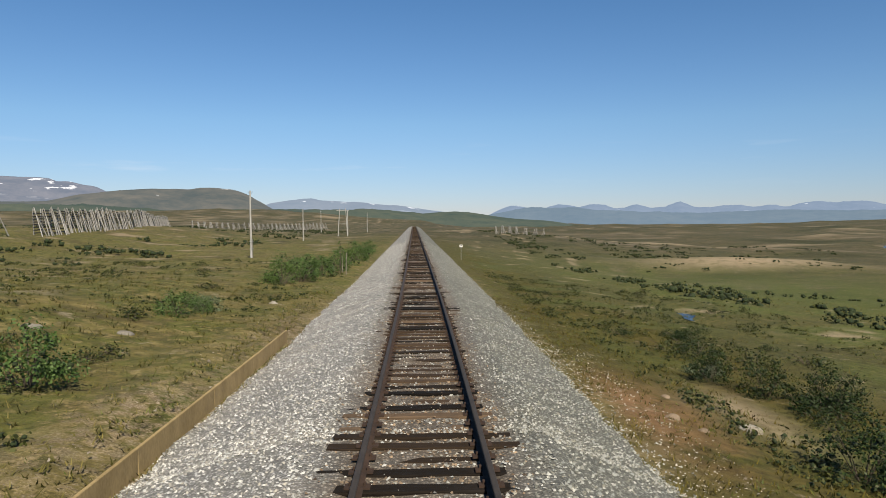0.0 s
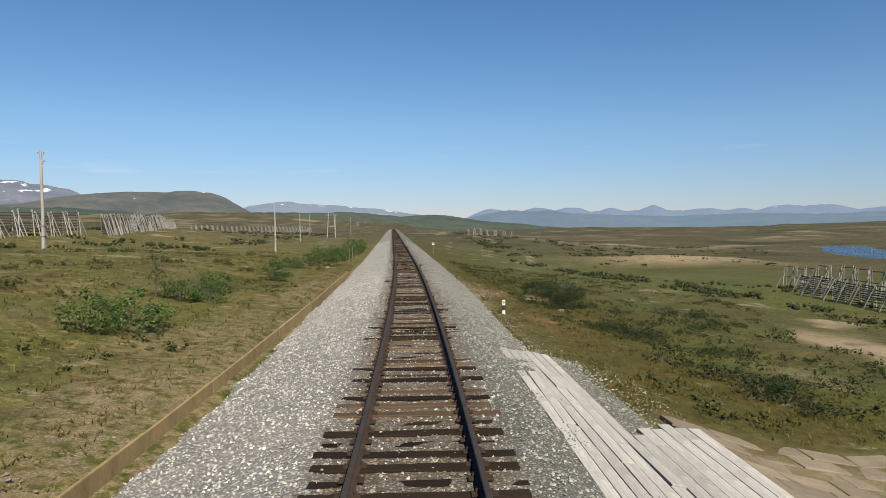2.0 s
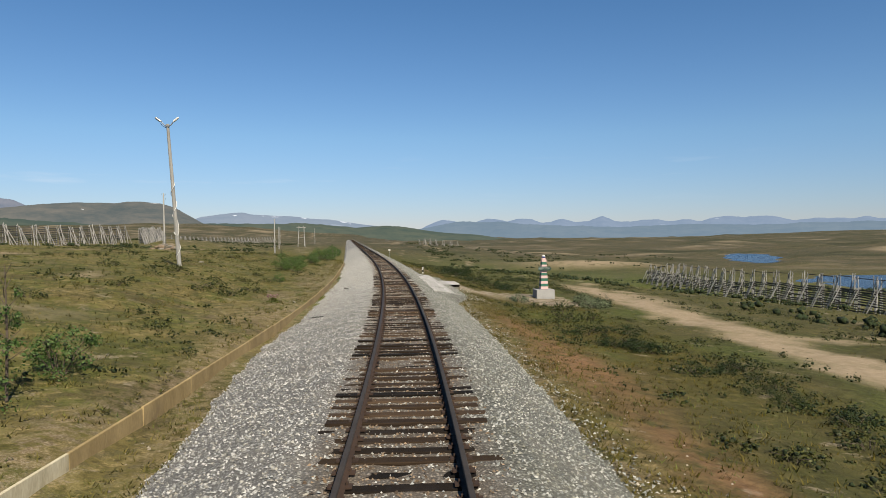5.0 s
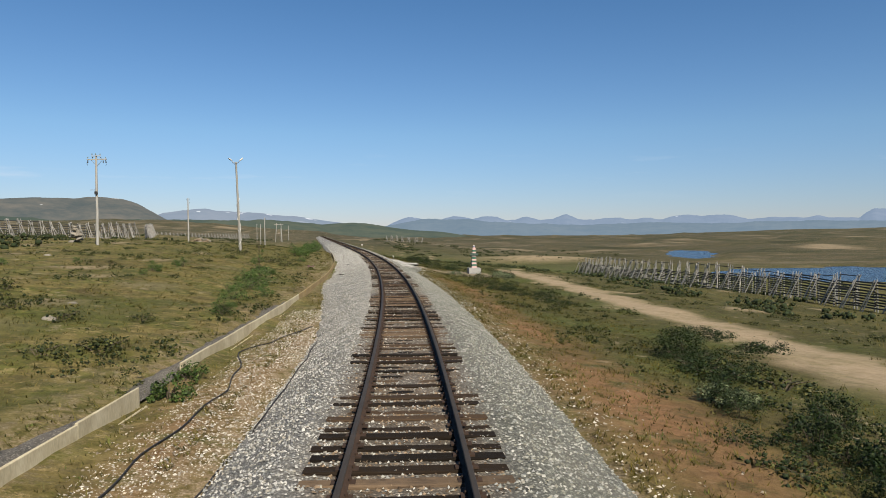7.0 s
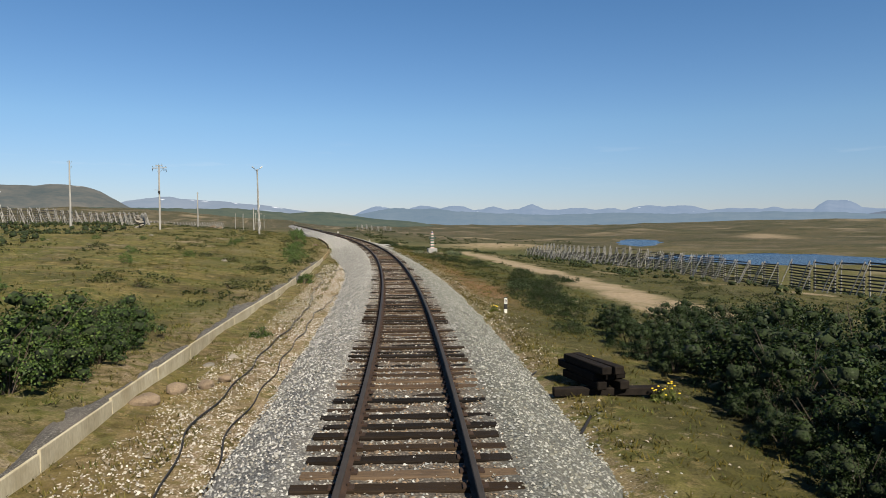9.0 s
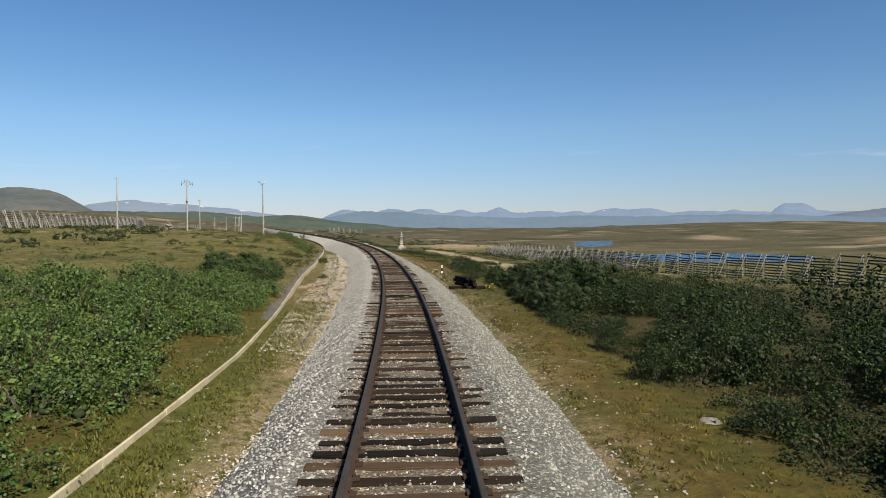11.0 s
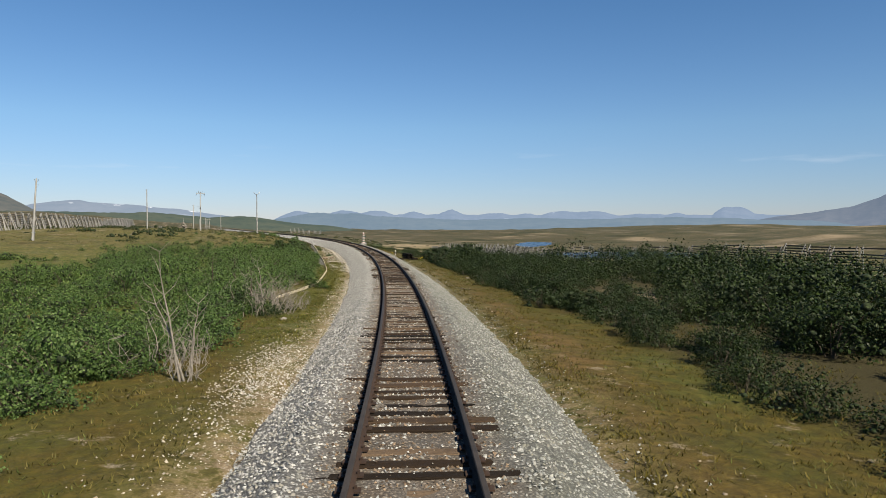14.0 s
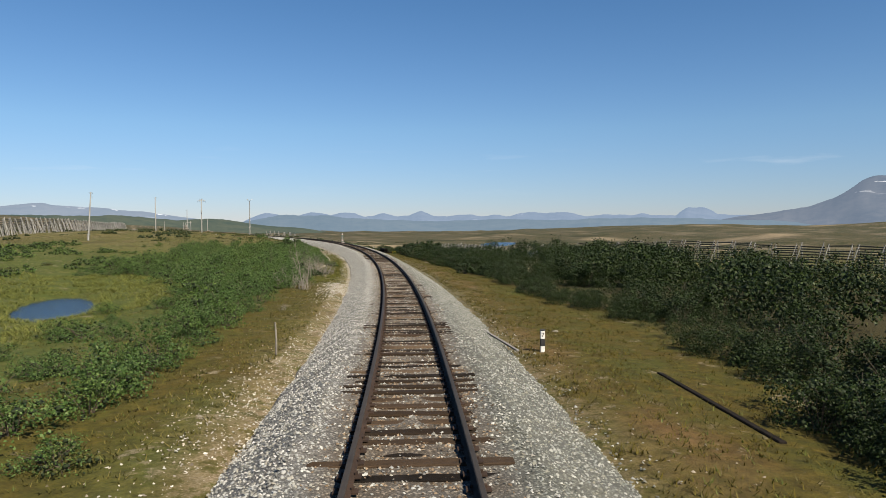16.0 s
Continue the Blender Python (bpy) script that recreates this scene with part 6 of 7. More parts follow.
for _row in (("near", -110, 8.6, 0.95), ("near", -112, 8.7, 1.0), ("near", -114.5, 8.6, 1.0), ("near", -116.5, 8.5, 1.0), ("near", -108.5, 9.2, 0.85), ("near", -106, 9.3, 0.75), ("near", -118.5, 8.3, 1.0), ("near", -104, 9.0, 0.6), ("near", -113, 11.1, 1.1), ("near", -110, 11.7, 1.05), ("near", -116, 11.5, 1.1), ("near", -107, 11.8, 0.9), ("near", -120.5, 8.1, 0.95), ("near", -117.6, 7.4, 0.6), ("near", -115.2, 7.5, 0.55), ("near", -119.4, 7.3, 0.6), ("near", -111.6, 8.2, 0.6), ("near", -113.4, 7.6, 0.45), ("near", -103.0, 7.9, 0.5), ("near", -101.0, 8.3, 0.55), ("near", -105.5, 7.8, 0.5), ("near", -107.5, 7.7, 0.5), ("near", -99.0, 8.8, 0.5), ("near", -112.2, 7.4, 0.4), ("near", -116.6, 6.9, 0.45), ("near", -118.3, 6.8, 0.5), ("near", -114.3, 7.0, 0.4), ("near", -121.5, 7.2, 0.6), ("near", -123.5, 7.3, 0.65), ("near", -105.4, 8.7, 0.6), ("near", -107.0, 8.9, 0.75), ("near", -103.0, 10.2, 0.7), ("near", -101.0, 10.8, 0.7), ("near", -98.6, 11.0, 0.6), ("near", -104.0, 12.0, 0.8), ("near", -100.0, 12.6, 0.7)):
    bush(*_row, _rb, "willow thicket")
# single bushes: kind, s, lat, size
for _row in (("willow", 14.5, -8.3, 0.95), ("willow", 25.0, -8.8, 0.75), ("willow", 26.5, -8.4, 0.5), ("grey", 27.4, -8.6, 0.9), ("low", 22.9, -9.6, 0.8), ("willow", 44.2, -8.8, 1.2),
             ("willow", 47.5, -8.2, 1.3), ("willow", 51, -8.4, 1.3), ("willow", 55.6, -7.7, 1.2), ("willow", 62, -7.4, 1.3), ("willow", 70, -7.0, 1.4), ("willow", 78, -6.8, 1.5), ("willow", 90, -7.0, 1.4), ("willow", 100, -6.6, 1.2)):
    bush(*_row, _rb)
for _row in (("willow", -6.4, -8.8, 0.95), ("willow", -7.8, -9.6, 0.9), ("willow", 1.8, -8.7, 0.85), ("willow", 0.6, -9.6, 0.7), ("low", 17.8, -8.3, 0.8), ("low", -33.2, -9.0, 1.1), ("low", -31.8, -10.4, 1.2),
             ("low", -29.6, -8.5, 1.0), ("willow", -20.4, -8.3, 0.5), ("low", -21.6, -8.9, 0.9), ("willow", 4.2, -9.2, 0.8), ("willow", -69.6, -7.5, 0.55), ("willow", -63.7, -8.3, 0.6), ("willow", -60.8, -7.3, 0.5), ("skirt", -69.9, -7.4, 0.4), ("low", -73.3, -9.6, 0.8), ("low", -79.2, -8.6, 1.0), ("low", -80.5, -9.6, 0.9)):
    bush(*_row, _rb)
for _row in (("juniper", -82.6, -5.6, 1.0), ("juniper", -80.6, -5.7, 0.9), ("juniper", -103.0, -4.9, 0.75), ("juniper", -149.2, -4.85, 1.15), ("juniper", -149.9, -4.3, 0.6), ("broad", -107.2, -7.9, 0.55), ("broad", -105.8, -8.2, 0.6), ("broad", -109.0, -7.7, 0.5), ("broad", -104.8, -8.6, 0.55), ("broad", -108.0, -8.9, 0.78), ("broad", -109.6, -9.0, 0.85), ("broad", -111.2, -9.4, 0.88), ("broad", -112.8, -9.0, 0.82), ("broad", -106.4, -9.0, 0.66), ("broad", -110.2, -10.9, 0.85), ("broad", -113.6, -10.4, 0.8), ("broad", -108.6, -8.0, 0.55), ("broad", -110.4, -7.9, 0.6), ("broad", -112.3, -8.1, 0.66), ("willow", -57.6, -8.6, 0.9), ("willow", -54, -8.4, 0.8)):
    bush(*_row, _rb)
for _row in (("willow", 12.6, 8.4, 1.0), ("willow", 11.2, 9.3, 0.9), ("willow", 20.0, 10.3, 0.9), ("willow", 21.4, 9.3, 0.8), ("willow", 18.8, 11.6, 0.9), ("grey", 22.6, 9.6, 0.8), ("low", 27.4, 10.2, 1.1), ("low", 29, 11.5, 1.1), ("low", 32.9, 8.9, 0.8), ("low", 9.9, 8.2, 0.7), ("low", 4.2, 7.0, 0.45), ("low", -5.2, 8.8, 1.0), ("low", -7.0, 9.6, 1.1)):
    bush(*_row, _rb)
for _row in (("grey", -21.8, 9.1, 1.0), ("grey", -19.6, 14.6, 1.2), ("grey", -21.0, 15.6, 1.0), ("grey", -24.8, 13.9, 1.1), ("willow", -23.6, 14.9, 0.75), ("low", -26.6, 9.6, 1.2), ("low", -28.5, 10.4, 1.3), ("low", -31.5, 9.9, 1.3), ("low", -33, 11, 1.2), ("willow", -74.0, 10.2, 0.95), ("willow", -72.8, 11.2, 0.8), ("willow", -83.2, 8.0, 0.55), ("grey", -81.8, 8.4, 1.0), ("low", -72.5, 6.4, 0.55)):
    bush(*_row, _rb)
for _row in (("dark", -85.6, 8.4, 0.5), ("dark", -87.0, 9.2, 0.55), ("dark", -84.2, 9.6, 0.5), ("low", -79.3, 11.3, 1.2), ("low", -77, 10.2, 1.2), ("willow", -81.9, 8.3, 0.6), ("willow", -88.5, 8.0, 0.6), ("willow", -92, 8.1, 0.7), ("willow", -95.6, 8.0, 0.75), ("low", -98, 6.6, 0.5)):
    bush(*_row, _rb)
for _row in (("willow", -191.6, -7.1, 0.85), ("willow", -190.6, -8.0, 0.7), ("lush", -190.2, -9.2, 0.8), ("lush", -188.2, -7.8, 0.6), ("lush", -193.8, -8.2, 0.6), ("lush", -184.8, -10.8, 0.8), ("lush", -180.3, -11.5, 0.9), ("lush", -186.6, -10.2, 0.6), ("dark", -161.5, -7.6, 0.6), ("dark", -159.8, -7.2, 0.55), ("dark", -163.0, -7.4, 0.65), ("skirt", -162.0, -6.2, 0.7), ("skirt", -160.4, -5.9, 0.6), ("skirt", -163.2, -5.6, 0.6), ("skirt", -161.2, -5.4, 0.5), ("willow", -162.6, -7.2, 0.8), ("willow", -160.6, -7.6, 0.9), ("lush", -161.8, -6.3, 0.6), ("willow", -174.6, -7.6, 0.8), ("willow", -172.6, -7.2, 0.7), ("lush", -171.5, -6.9, 0.8), ("lush", -169.6, -7.4, 0.9), ("lush", -172.4, -8.8, 1.0), ("lush", -167.4, -7.2, 0.9), ("lush", -174.4, -9.6, 0.9), ("lush", -170.4, -9.6, 1.0), ("willow", -166.2, -8.4, 0.8), ("willow", -187, -8.0, 0.9), ("lush", -195.7, -7.0, 0.6), ("lush", -203.3, -7.0, 0.75), ("lush", -200.3, -7.1, 0.6), ("low", -208.3, -5.6, 0.7), ("lush", -206.3, -7.6, 0.9), ("willow", -182.6, -7.4, 0.75), ("willow", -182.3, -9.6, 0.8), ("willow", -194.6, -7.6, 0.7), ("willow", -204.6, -6.9, 0.7), ("lush", -170.5, -6.3, 0.7), ("willow", -202.9, -7.3, 0.95), ("willow", -199.3, -7.3, 0.8), ("willow", -198.6, -7.0, 0.55), ("willow", -194.0, -7.5, 0.8), ("lush", -191.3, -12.7, 0.95), ("lush", -190.6, -14.0, 0.8), ("willow", -206.2, -8.4, 0.8), ("lush", -208.0, -6.0, 0.5), ("willow", -181.0, -12.1, 0.8), ("willow", -162.4, -15.0, 1.2), ("willow", -150.3, -22, 1.2)):
    bush(*_row, _rb)


# the willow thicket on the right: its edge bush by bush, the rest behind as one mass
_count = 0
while _count < 125:
    _s = _rb.uniform(-213, -96)
    _d = _rb.random() ** 1.5 * 8
    _lat = float(thicket_edge(_s)) + 0.4 + _d + 0.9 * noise.noise(Vector((_s * 0.21, 3.3, 0.0)))
    if noise.noise(Vector((_s * 0.17, _lat * 0.25, 7.7))) < -0.28:
        continue
    if (14.0 < _lat < 18 and -154 < _s < -145.5) or abs(_s + 157.5) + abs(_lat - 11.3) < 1.6 or (_s > -100 and _lat > 11):
        continue
    _low = 0.5 if -168 < _s < -152 and 9 < _lat < 15.5 else 0.72 if _s > -150 else 0.9
    bush("dark", _s, _lat, _low * min(1.15, 0.6 + 0.09 * _d) * _rb.uniform(0.65, 1.15), _rb, "willow thicket")
    _count += 1


for _cs, _cl, _rs2, _rl, _n in ((-203, 12.8, 3.5, 1.6, 8), (-209, 11.6, 3, 1.4, 6), (-160.5, 12.6, 2.5, 1.6, 7), (-164, 10.4, 3, 1.0, 5), (-118, 10.2, 4, 1.2, 5), (-146, 8.6, 4.5, 1.0, 9), (-133, 8.0, 4, 0.9, 6), (-152, 9.6, 3, 1.0, 5), (-206.5, 9.4, 2.5, 0.7, 7)):
    for _k in range(_n):
        bush("dark", _cs + _rb.gauss(0, 0.6) * _rs2, _cl + _rb.gauss(0, 0.6) * _rl, _rb.uniform(0.45, 0.85), _rb, "willow thicket")
for _k in range(15):
    _s = _rb.uniform(-160, -149)
    bush("near", _s, float(thicket_edge(_s)) + 0.2 + 2.6 * _rb.random(), _rb.uniform(0.35, 0.6), _rb, "willow thicket")
for _k in range(16):
    bush("skirt", _rb.uniform(-107, -84), _rb.uniform(6.5, 8.2), _rb.uniform(0.35, 0.6), _rb, "low willow clusters", 0.9)
for _k in range(85):
    _s = _rb.uniform(-212, -100) if _k > 22 else _rb.uniform(-163, -140)
    bush("skirt", _s, float(thicket_edge(_s)) + 0.4 + 2.4 * _rb.random(), _rb.uniform(0.45, 0.95), _rb, "willow thicket")


# dark low clusters on the slope below the line: centre, spread, number
for _cs, _cl, _rs2, _rl, _n in ((1.0, 10.0, 3.5, 1.8, 12), (-8.5, 10.4, 2.6, 1.2, 9), (-75.5, 10.6, 3.6, 1.7, 16), (-68, 14.6, 4, 1.4, 9), (17, 10.4, 4, 1.4, 9), (-88, 9.6, 5, 1.0, 10), (30, 12.5, 6, 2.5, 10), (8, 15.5, 6, 2.0, 9), (-40, 10.2, 6, 1.3, 10), (-52, 11.0, 5, 1.5, 9)):
    for _k in range(_n):
        bush("skirt", _cs + _rb.gauss(0, 0.6) * _rs2, max(7.4, _cl + _rb.gauss(0, 0.6) * _rl), _rb.uniform(0.4, 0.8), _rb, "low willow clusters", 0.8)


def bush_mass(name, spots, clouds, material, label):
    """Many bushes too far in to tell apart, as one mesh of leaves."""
    allv, allf, inner, base = [], [], [], 0
    for k, (s, lat, sc, turn) in enumerate(spots):
        me = clouds[k % len(clouds)]
        v = np.empty(len(me.vertices) * 3, np.float32)
        me.vertices.foreach_get("co", v)
        v = v.reshape(-1, 3) * np.array([sc, sc, sc * 1.05])
        c, q = math.cos(turn), math.sin(turn)
        x, y = on_track(s, lat)
        f = np.empty(len(me.loops), np.int32)
        me.loops.foreach_get("vertex_index", f)
        allf.append(f.reshape(-1, 4) + base)
        inner.append(np.arange(len(f) // 4) >= me["leaves"])
        base += len(v)
        allv.append(np.stack([v[:, 0] * c - v[:, 1] * q + x, v[:, 0] * q + v[:, 1] * c + y, v[:, 2] + ground_z(x, y) - 0.05], 1))
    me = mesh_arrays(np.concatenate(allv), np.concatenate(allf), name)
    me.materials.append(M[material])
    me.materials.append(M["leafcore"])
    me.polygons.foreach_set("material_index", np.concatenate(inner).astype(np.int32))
    return solo(name, me, material, label, "bushes", kind="stuff")


_spots = []
while len(_spots) < 290:
    _s = _rb.uniform(-225, -103)
    _lat = float(thicket_edge(_s)) + 4.5 + _rb.random() ** 1.15 * 26
    if (-154 < _s < -145.5 and _lat < 18) or (-168 < _s < -152 and 9 < _lat < 15.5) or (_s > -118 and _lat > 19) or noise.noise(Vector((_s * 0.11, _lat * 0.16, 2.2))) < -0.22:
        continue
    _spots.append((_s, _lat, _rb.uniform(0.5, 1.1) * (0.72 if _s > -120 else 0.9 if _lat < 16 else 1.4), _rb.uniform(0, 6.28)))
_rk = random.Random(77)
for _k in range(46):
    _s = _rk.uniform(-214, -181)
    _spots.append((_s, float(thicket_edge(_s)) - 0.5 + 1.8 * _rk.random(), _rk.uniform(0.3, 0.55), _rk.uniform(0, 6.28)))
for _k in range(60):
    _s = _rk.uniform(-152, -108)
    _spots.append((_s, float(thicket_edge(_s)) + 2.0 + 14 * _rk.random(), _rk.uniform(0.45, 0.75), _rk.uniform(0, 6.28)))
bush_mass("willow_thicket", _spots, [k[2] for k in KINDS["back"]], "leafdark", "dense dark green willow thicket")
# the lower willow scrub on the left
_count = 0
while _count < 215:
    _s = _rb.uniform(-178, -116)
    _near = 1.15 - float(trough_lat(_s)) if _s > -153 else float(np.interp(-_s, [153, 158, 164, 169, 178], [7.0, 6.9, 7.2, 7.6, 7.4]))
    _lat = -_near - _rb.random() ** 1.4 * 18
    if bump(_s, _lat + 0.277 * (_s + 175.5), -175.5, -20.7, 15, 7) > 0.25:
        continue
    bush("lush", _s, _lat, _rb.uniform(0.7, 1.3) * (0.8 if -_lat < _near + 1 else 1), _rb, "willow scrub", _rb.uniform(1.0, 1.45))
    _count += 1
_count = 0
while _count < 110:
    _s = _rb.uniform(-206, -150)
    _lat = -8.5 - _rb.random() ** 1.2 * 30
    if bump(_s, _lat + 0.277 * (_s + 175.5), -175.5, -20.7, 15, 7) > 0.25:
        continue
    bush(_rb.choice(("lush", "low", "low", "lush")), _s, _lat, _rb.uniform(0.4, 0.8), _rb, "willow scrub")
    _count += 1
for _k in range(60):
    bush(_rb.choice(("willow", "low")), _rb.uniform(-100, -40) if _k % 2 else _rb.uniform(-150, -110), _rb.uniform(-30, -14), _rb.uniform(0.25, 0.5), _rb)
for _k in range(24):
    bush(_rb.choice(("lush", "lush", "willow")), _rb.uniform(-197, -164), -6.9 - 9 * _rb.random() ** 1.3, _rb.uniform(0.4, 0.75), _rb, "willow scrub")
# heath: small dark clumps too many to count
_clumps = [leaf_cloud(60, 0.5, 0.24, 0.075, 200 + _q, 6, core=0.17) for _q in range(6)]
_heath = []
while len(_heath) < 1900:
    _s = _rb.uniform(-100, 75)
    _lat = 6.6 + 26 * _rb.random() ** 1.3 if _rb.random() < 0.62 else -(6.4 + 26 * _rb.random() ** 1.3)
    _c = noise.noise(Vector((_s * 0.13, _lat * 0.2, 4.0))) + 0.5 * noise.noise(Vector((_s * 0.4, _lat * 0.5, 9.0)))
    if _c < (-0.12 if _lat > 0 else 0.08) or (_lat > 0 and abs(_lat - float(road_lat(_s))) < 2.6) or (-24 < _s < -13 and 4 < _lat < 15):
        continue
    _heath.append((_s, _lat, _rb.uniform(0.5, 1.4), _rb.uniform(0, 6.28)))
bush_mass("heath_shrubs", _heath, _clumps, "heather", "low dark heath shrubs covering the slopes")
# the green scrub round the pond and the darker scrub further out, as masses
_green = [leaf_cloud(130, 1.0, 0.6, 0.13, 220 + _q, 10, core=0.24) for _q in range(5)]
_spots = []
while len(_spots) < 620:
    _s, _lat = _rb.uniform(-218, -120), -8.0 - 42 * _rb.random() ** 1.2
    if bump(_s, _lat + 0.277 * (_s + 175.5), -175.5, -20.7, 15, 7) > 0.25 or noise.noise(Vector((_s * 0.1, _lat * 0.14, 5.0))) < 0.02 or (_s < -165 and _lat > -9.5):
        continue
    _spots.append((_s, _lat, _rb.uniform(0.5, 1.3), _rb.uniform(0, 6.28)))
bush_mass("willow_scrub", _spots, _green, "leaf", "low green willow scrub round the pond")
_wide = [leaf_cloud(66, 1.6, 0.5, 0.17, 230 + _q, 7, core=0.28) for _q in range(5)]
_spots = []
while len(_spots) < 1300:
    _s = _rb.uniform(-110, 330)
    _lat = _rb.choice((-1, 1)) * (30 + 130 * _rb.random() ** 1.4)
    _x0, _y0 = on_track(_s, _lat)
    if noise.noise(Vector((_s * 0.035, _lat * 0.05, 1.0))) < -0.02 or ground_z(_x0, _y0) < LAKE_Z + 0.8:
        continue
    _spots.append((_s, _lat, _rb.uniform(0.5, 1.5), _rb.uniform(0, 6.28)))
bush_mass("tundra_scrub", _spots, _wide, "heather", "dark low scrub scattered over the tundra")
# dwarf shrubs strewn over both slopes
for _k in range(70):
    bush("low", _rb.uniform(-95, 70), _rb.uniform(-26, -7.5), _rb.uniform(0.35, 1.0), _rb)
for _k in range(70):
    _s, _lat = _rb.uniform(-95, 75), _rb.uniform(7.5, 34)
    if abs(_lat - float(road_lat(_s))) > 2.8 and not (-23 < _s < -12 and 5 < _lat < 17):
        bush("low", _s, _lat, _rb.uniform(0.4, 1.1), _rb)


def young_tree(s, lat, height, leaves, seed, label="young birch with sparse small leaves"):
    rng = random.Random(seed)
    ob = thing("young_tree", label, "tree", "young trees", m=stand(s, lat, 0, 0.05))
    part("trunk", tube([(0, 0, -0.1), (0.03, 0.02, height * 0.5), (0.0, 0.04, height)], [0.035, 0.025, 0.008], 7), "bark", ob)
    bm = bmesh.new()
    for k in range(14):
        z = height * (0.3 + 0.65 * k / 14)
        a = k * 2.4
        r = 0.42 * (1 - 0.6 * k / 14)
        tube([(0, 0, z), (math.cos(a) * r * 0.6, math.sin(a) * r * 0.6, z + 0.18), (math.cos(a) * r, math.sin(a) * r, z + 0.3)], [0.012, 0.008, 0.004], 5, bm)
    part("branch_frame", bm, "bark", ob)
    cl = leaf_cloud(leaves, 0.55, height * 0.8, 0.075, seed, 20, 0.3, 0.1)
    for v in cl.vertices:
        f = 1.15 - 0.85 * v.co.z / (height * 0.9)
        v.co.x *= max(f, 0.15)
        v.co.y *= max(f, 0.15)
        v.co.z += height * 0.22
    cl.materials.append(M["leaf"])
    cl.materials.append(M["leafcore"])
    part("crown", cl, "leaf", ob)


young_tree(58.5, -6.6, 3.1, 900, 1)
young_tree(-56.6, -8.2, 2.9, 900, 2)
young_tree(-161.0, -6.9, 2.0, 500, 3)
young_tree(-153.3, -10.4, 2.4, 500, 5)
young_tree(-158.2, -8.2, 2.6, 420, 6)
young_tree(0.0, -10.4, 1.7, 500, 4)


def dead_shrub(s, lat, size, twigs, seed):
    """A few gnarled bare stems with crooked side twigs."""
    rng = random.Random(seed)
    bm = bmesh.new()
    for _ in range(twigs):
        a, lean = rng.uniform(0, 6.28), rng.uniform(0.1, 0.75)
        h = size * rng.uniform(0.55, 1.15)
        base = Vector((rng.uniform(-0.4, 0.4) * size, rng.uniform(-0.4, 0.4) * size, -0.1))
        pts = [base]
        for k in range(1, 6):
            u = k / 5
            pts.append(base + Vector((math.cos(a) * lean * h * u + rng.uniform(-0.07, 0.07) * size, math.sin(a) * lean * h * u + rng.uniform(-0.07, 0.07) * size, h * u)))
        r = rng.uniform(0.010, 0.024)
        tube(pts, [r, r * 0.9, r * 0.75, r * 0.6, r * 0.4, r * 0.15], 5, bm)
        for _k in range(3):
            st = pts[rng.randint(2, 5)]
            m1 = st + Vector((rng.uniform(-0.2, 0.2), rng.uniform(-0.2, 0.2), rng.uniform(0.0, 0.16))) * size
            tube([st, m1, m1 + Vector((rng.uniform(-0.15, 0.15), rng.uniform(-0.15, 0.15), rng.uniform(0.05, 0.2))) * size], [0.009, 0.006, 0.002], 4, bm)
    return solo("dead_shrub", bm, "deadwood", "bare bleached dead willow shrub", "shrub", "dead shrubs", m=stand(s, lat))


for _k, (_s, _lat, _q, _t) in enumerate(((-162.2, -5.2, 1.1, 14), (-160.8, -4.8, 0.7, 10), (-162.0, -6.0, 1.4, 16), (-161.0, -6.7, 1.6, 12), (-160.0, -5.6, 1.3, 14), (-162.9, -6.6, 1.5, 10), (-159.0, -6.2, 1.4, 12), (-159.2, -5.3, 0.9, 10),
                                         (-158.9, -4.6, 0.45, 9), (-175.4, -5.7, 1.2, 14), (-174.2, -6.7, 1.4, 12), (-173.2, -6.0, 0.9, 9), (-186.5, -5.6, 0.4, 6))):
    dead_shrub(_s, _lat, _q, _t, 100 + _k)


def dead_birch(s, lat, height, seed):
    """A dying young birch: bare leaning stems, forked near the top, a few last leaves."""
    rng = random.Random(seed)
    ob = thing("dead_birch", "tall bare dying birch with pale forked stems", "tree", "dead shrubs", m=stand(s, lat))
    for k, (lean, h) in enumerate(((-0.16, 1.0), (-0.34, 0.72), (0.10, 0.6))):
        pts = [Vector((0.1 * k, 0.05 * k, -0.1))]
        for j in range(1, 7):
            u = j / 6
            pts.append(Vector((0.1 * k + lean * height * h * u + rng.uniform(-0.05, 0.05), 0.05 * k + rng.uniform(-0.06, 0.06), height * h * u)))
        stem = part("stem", tube(pts, [0.034, 0.030, 0.026, 0.022, 0.017, 0.012, 0.005], 6), "deadwood", ob, "pale bare stem")
        for j in range(2, 7):
            for q in (-1, 1):
                if rng.random() < 0.25:
                    continue
                st = pts[j]
                m1 = st + Vector((q * rng.uniform(0.12, 0.3), rng.uniform(-0.15, 0.15), rng.uniform(0.12, 0.3)))
                part("twig", tube([st, m1, m1 + Vector((q * rng.uniform(0.0, 0.15), rng.uniform(-0.1, 0.1), rng.uniform(0.1, 0.3)))], [0.011, 0.007, 0.003], 5), "deadwood", stem)
    return ob


dead_birch(-175.6, -5.75, 3.3, 3)
dead_birch(-161.2, -6.2, 2.3, 8)


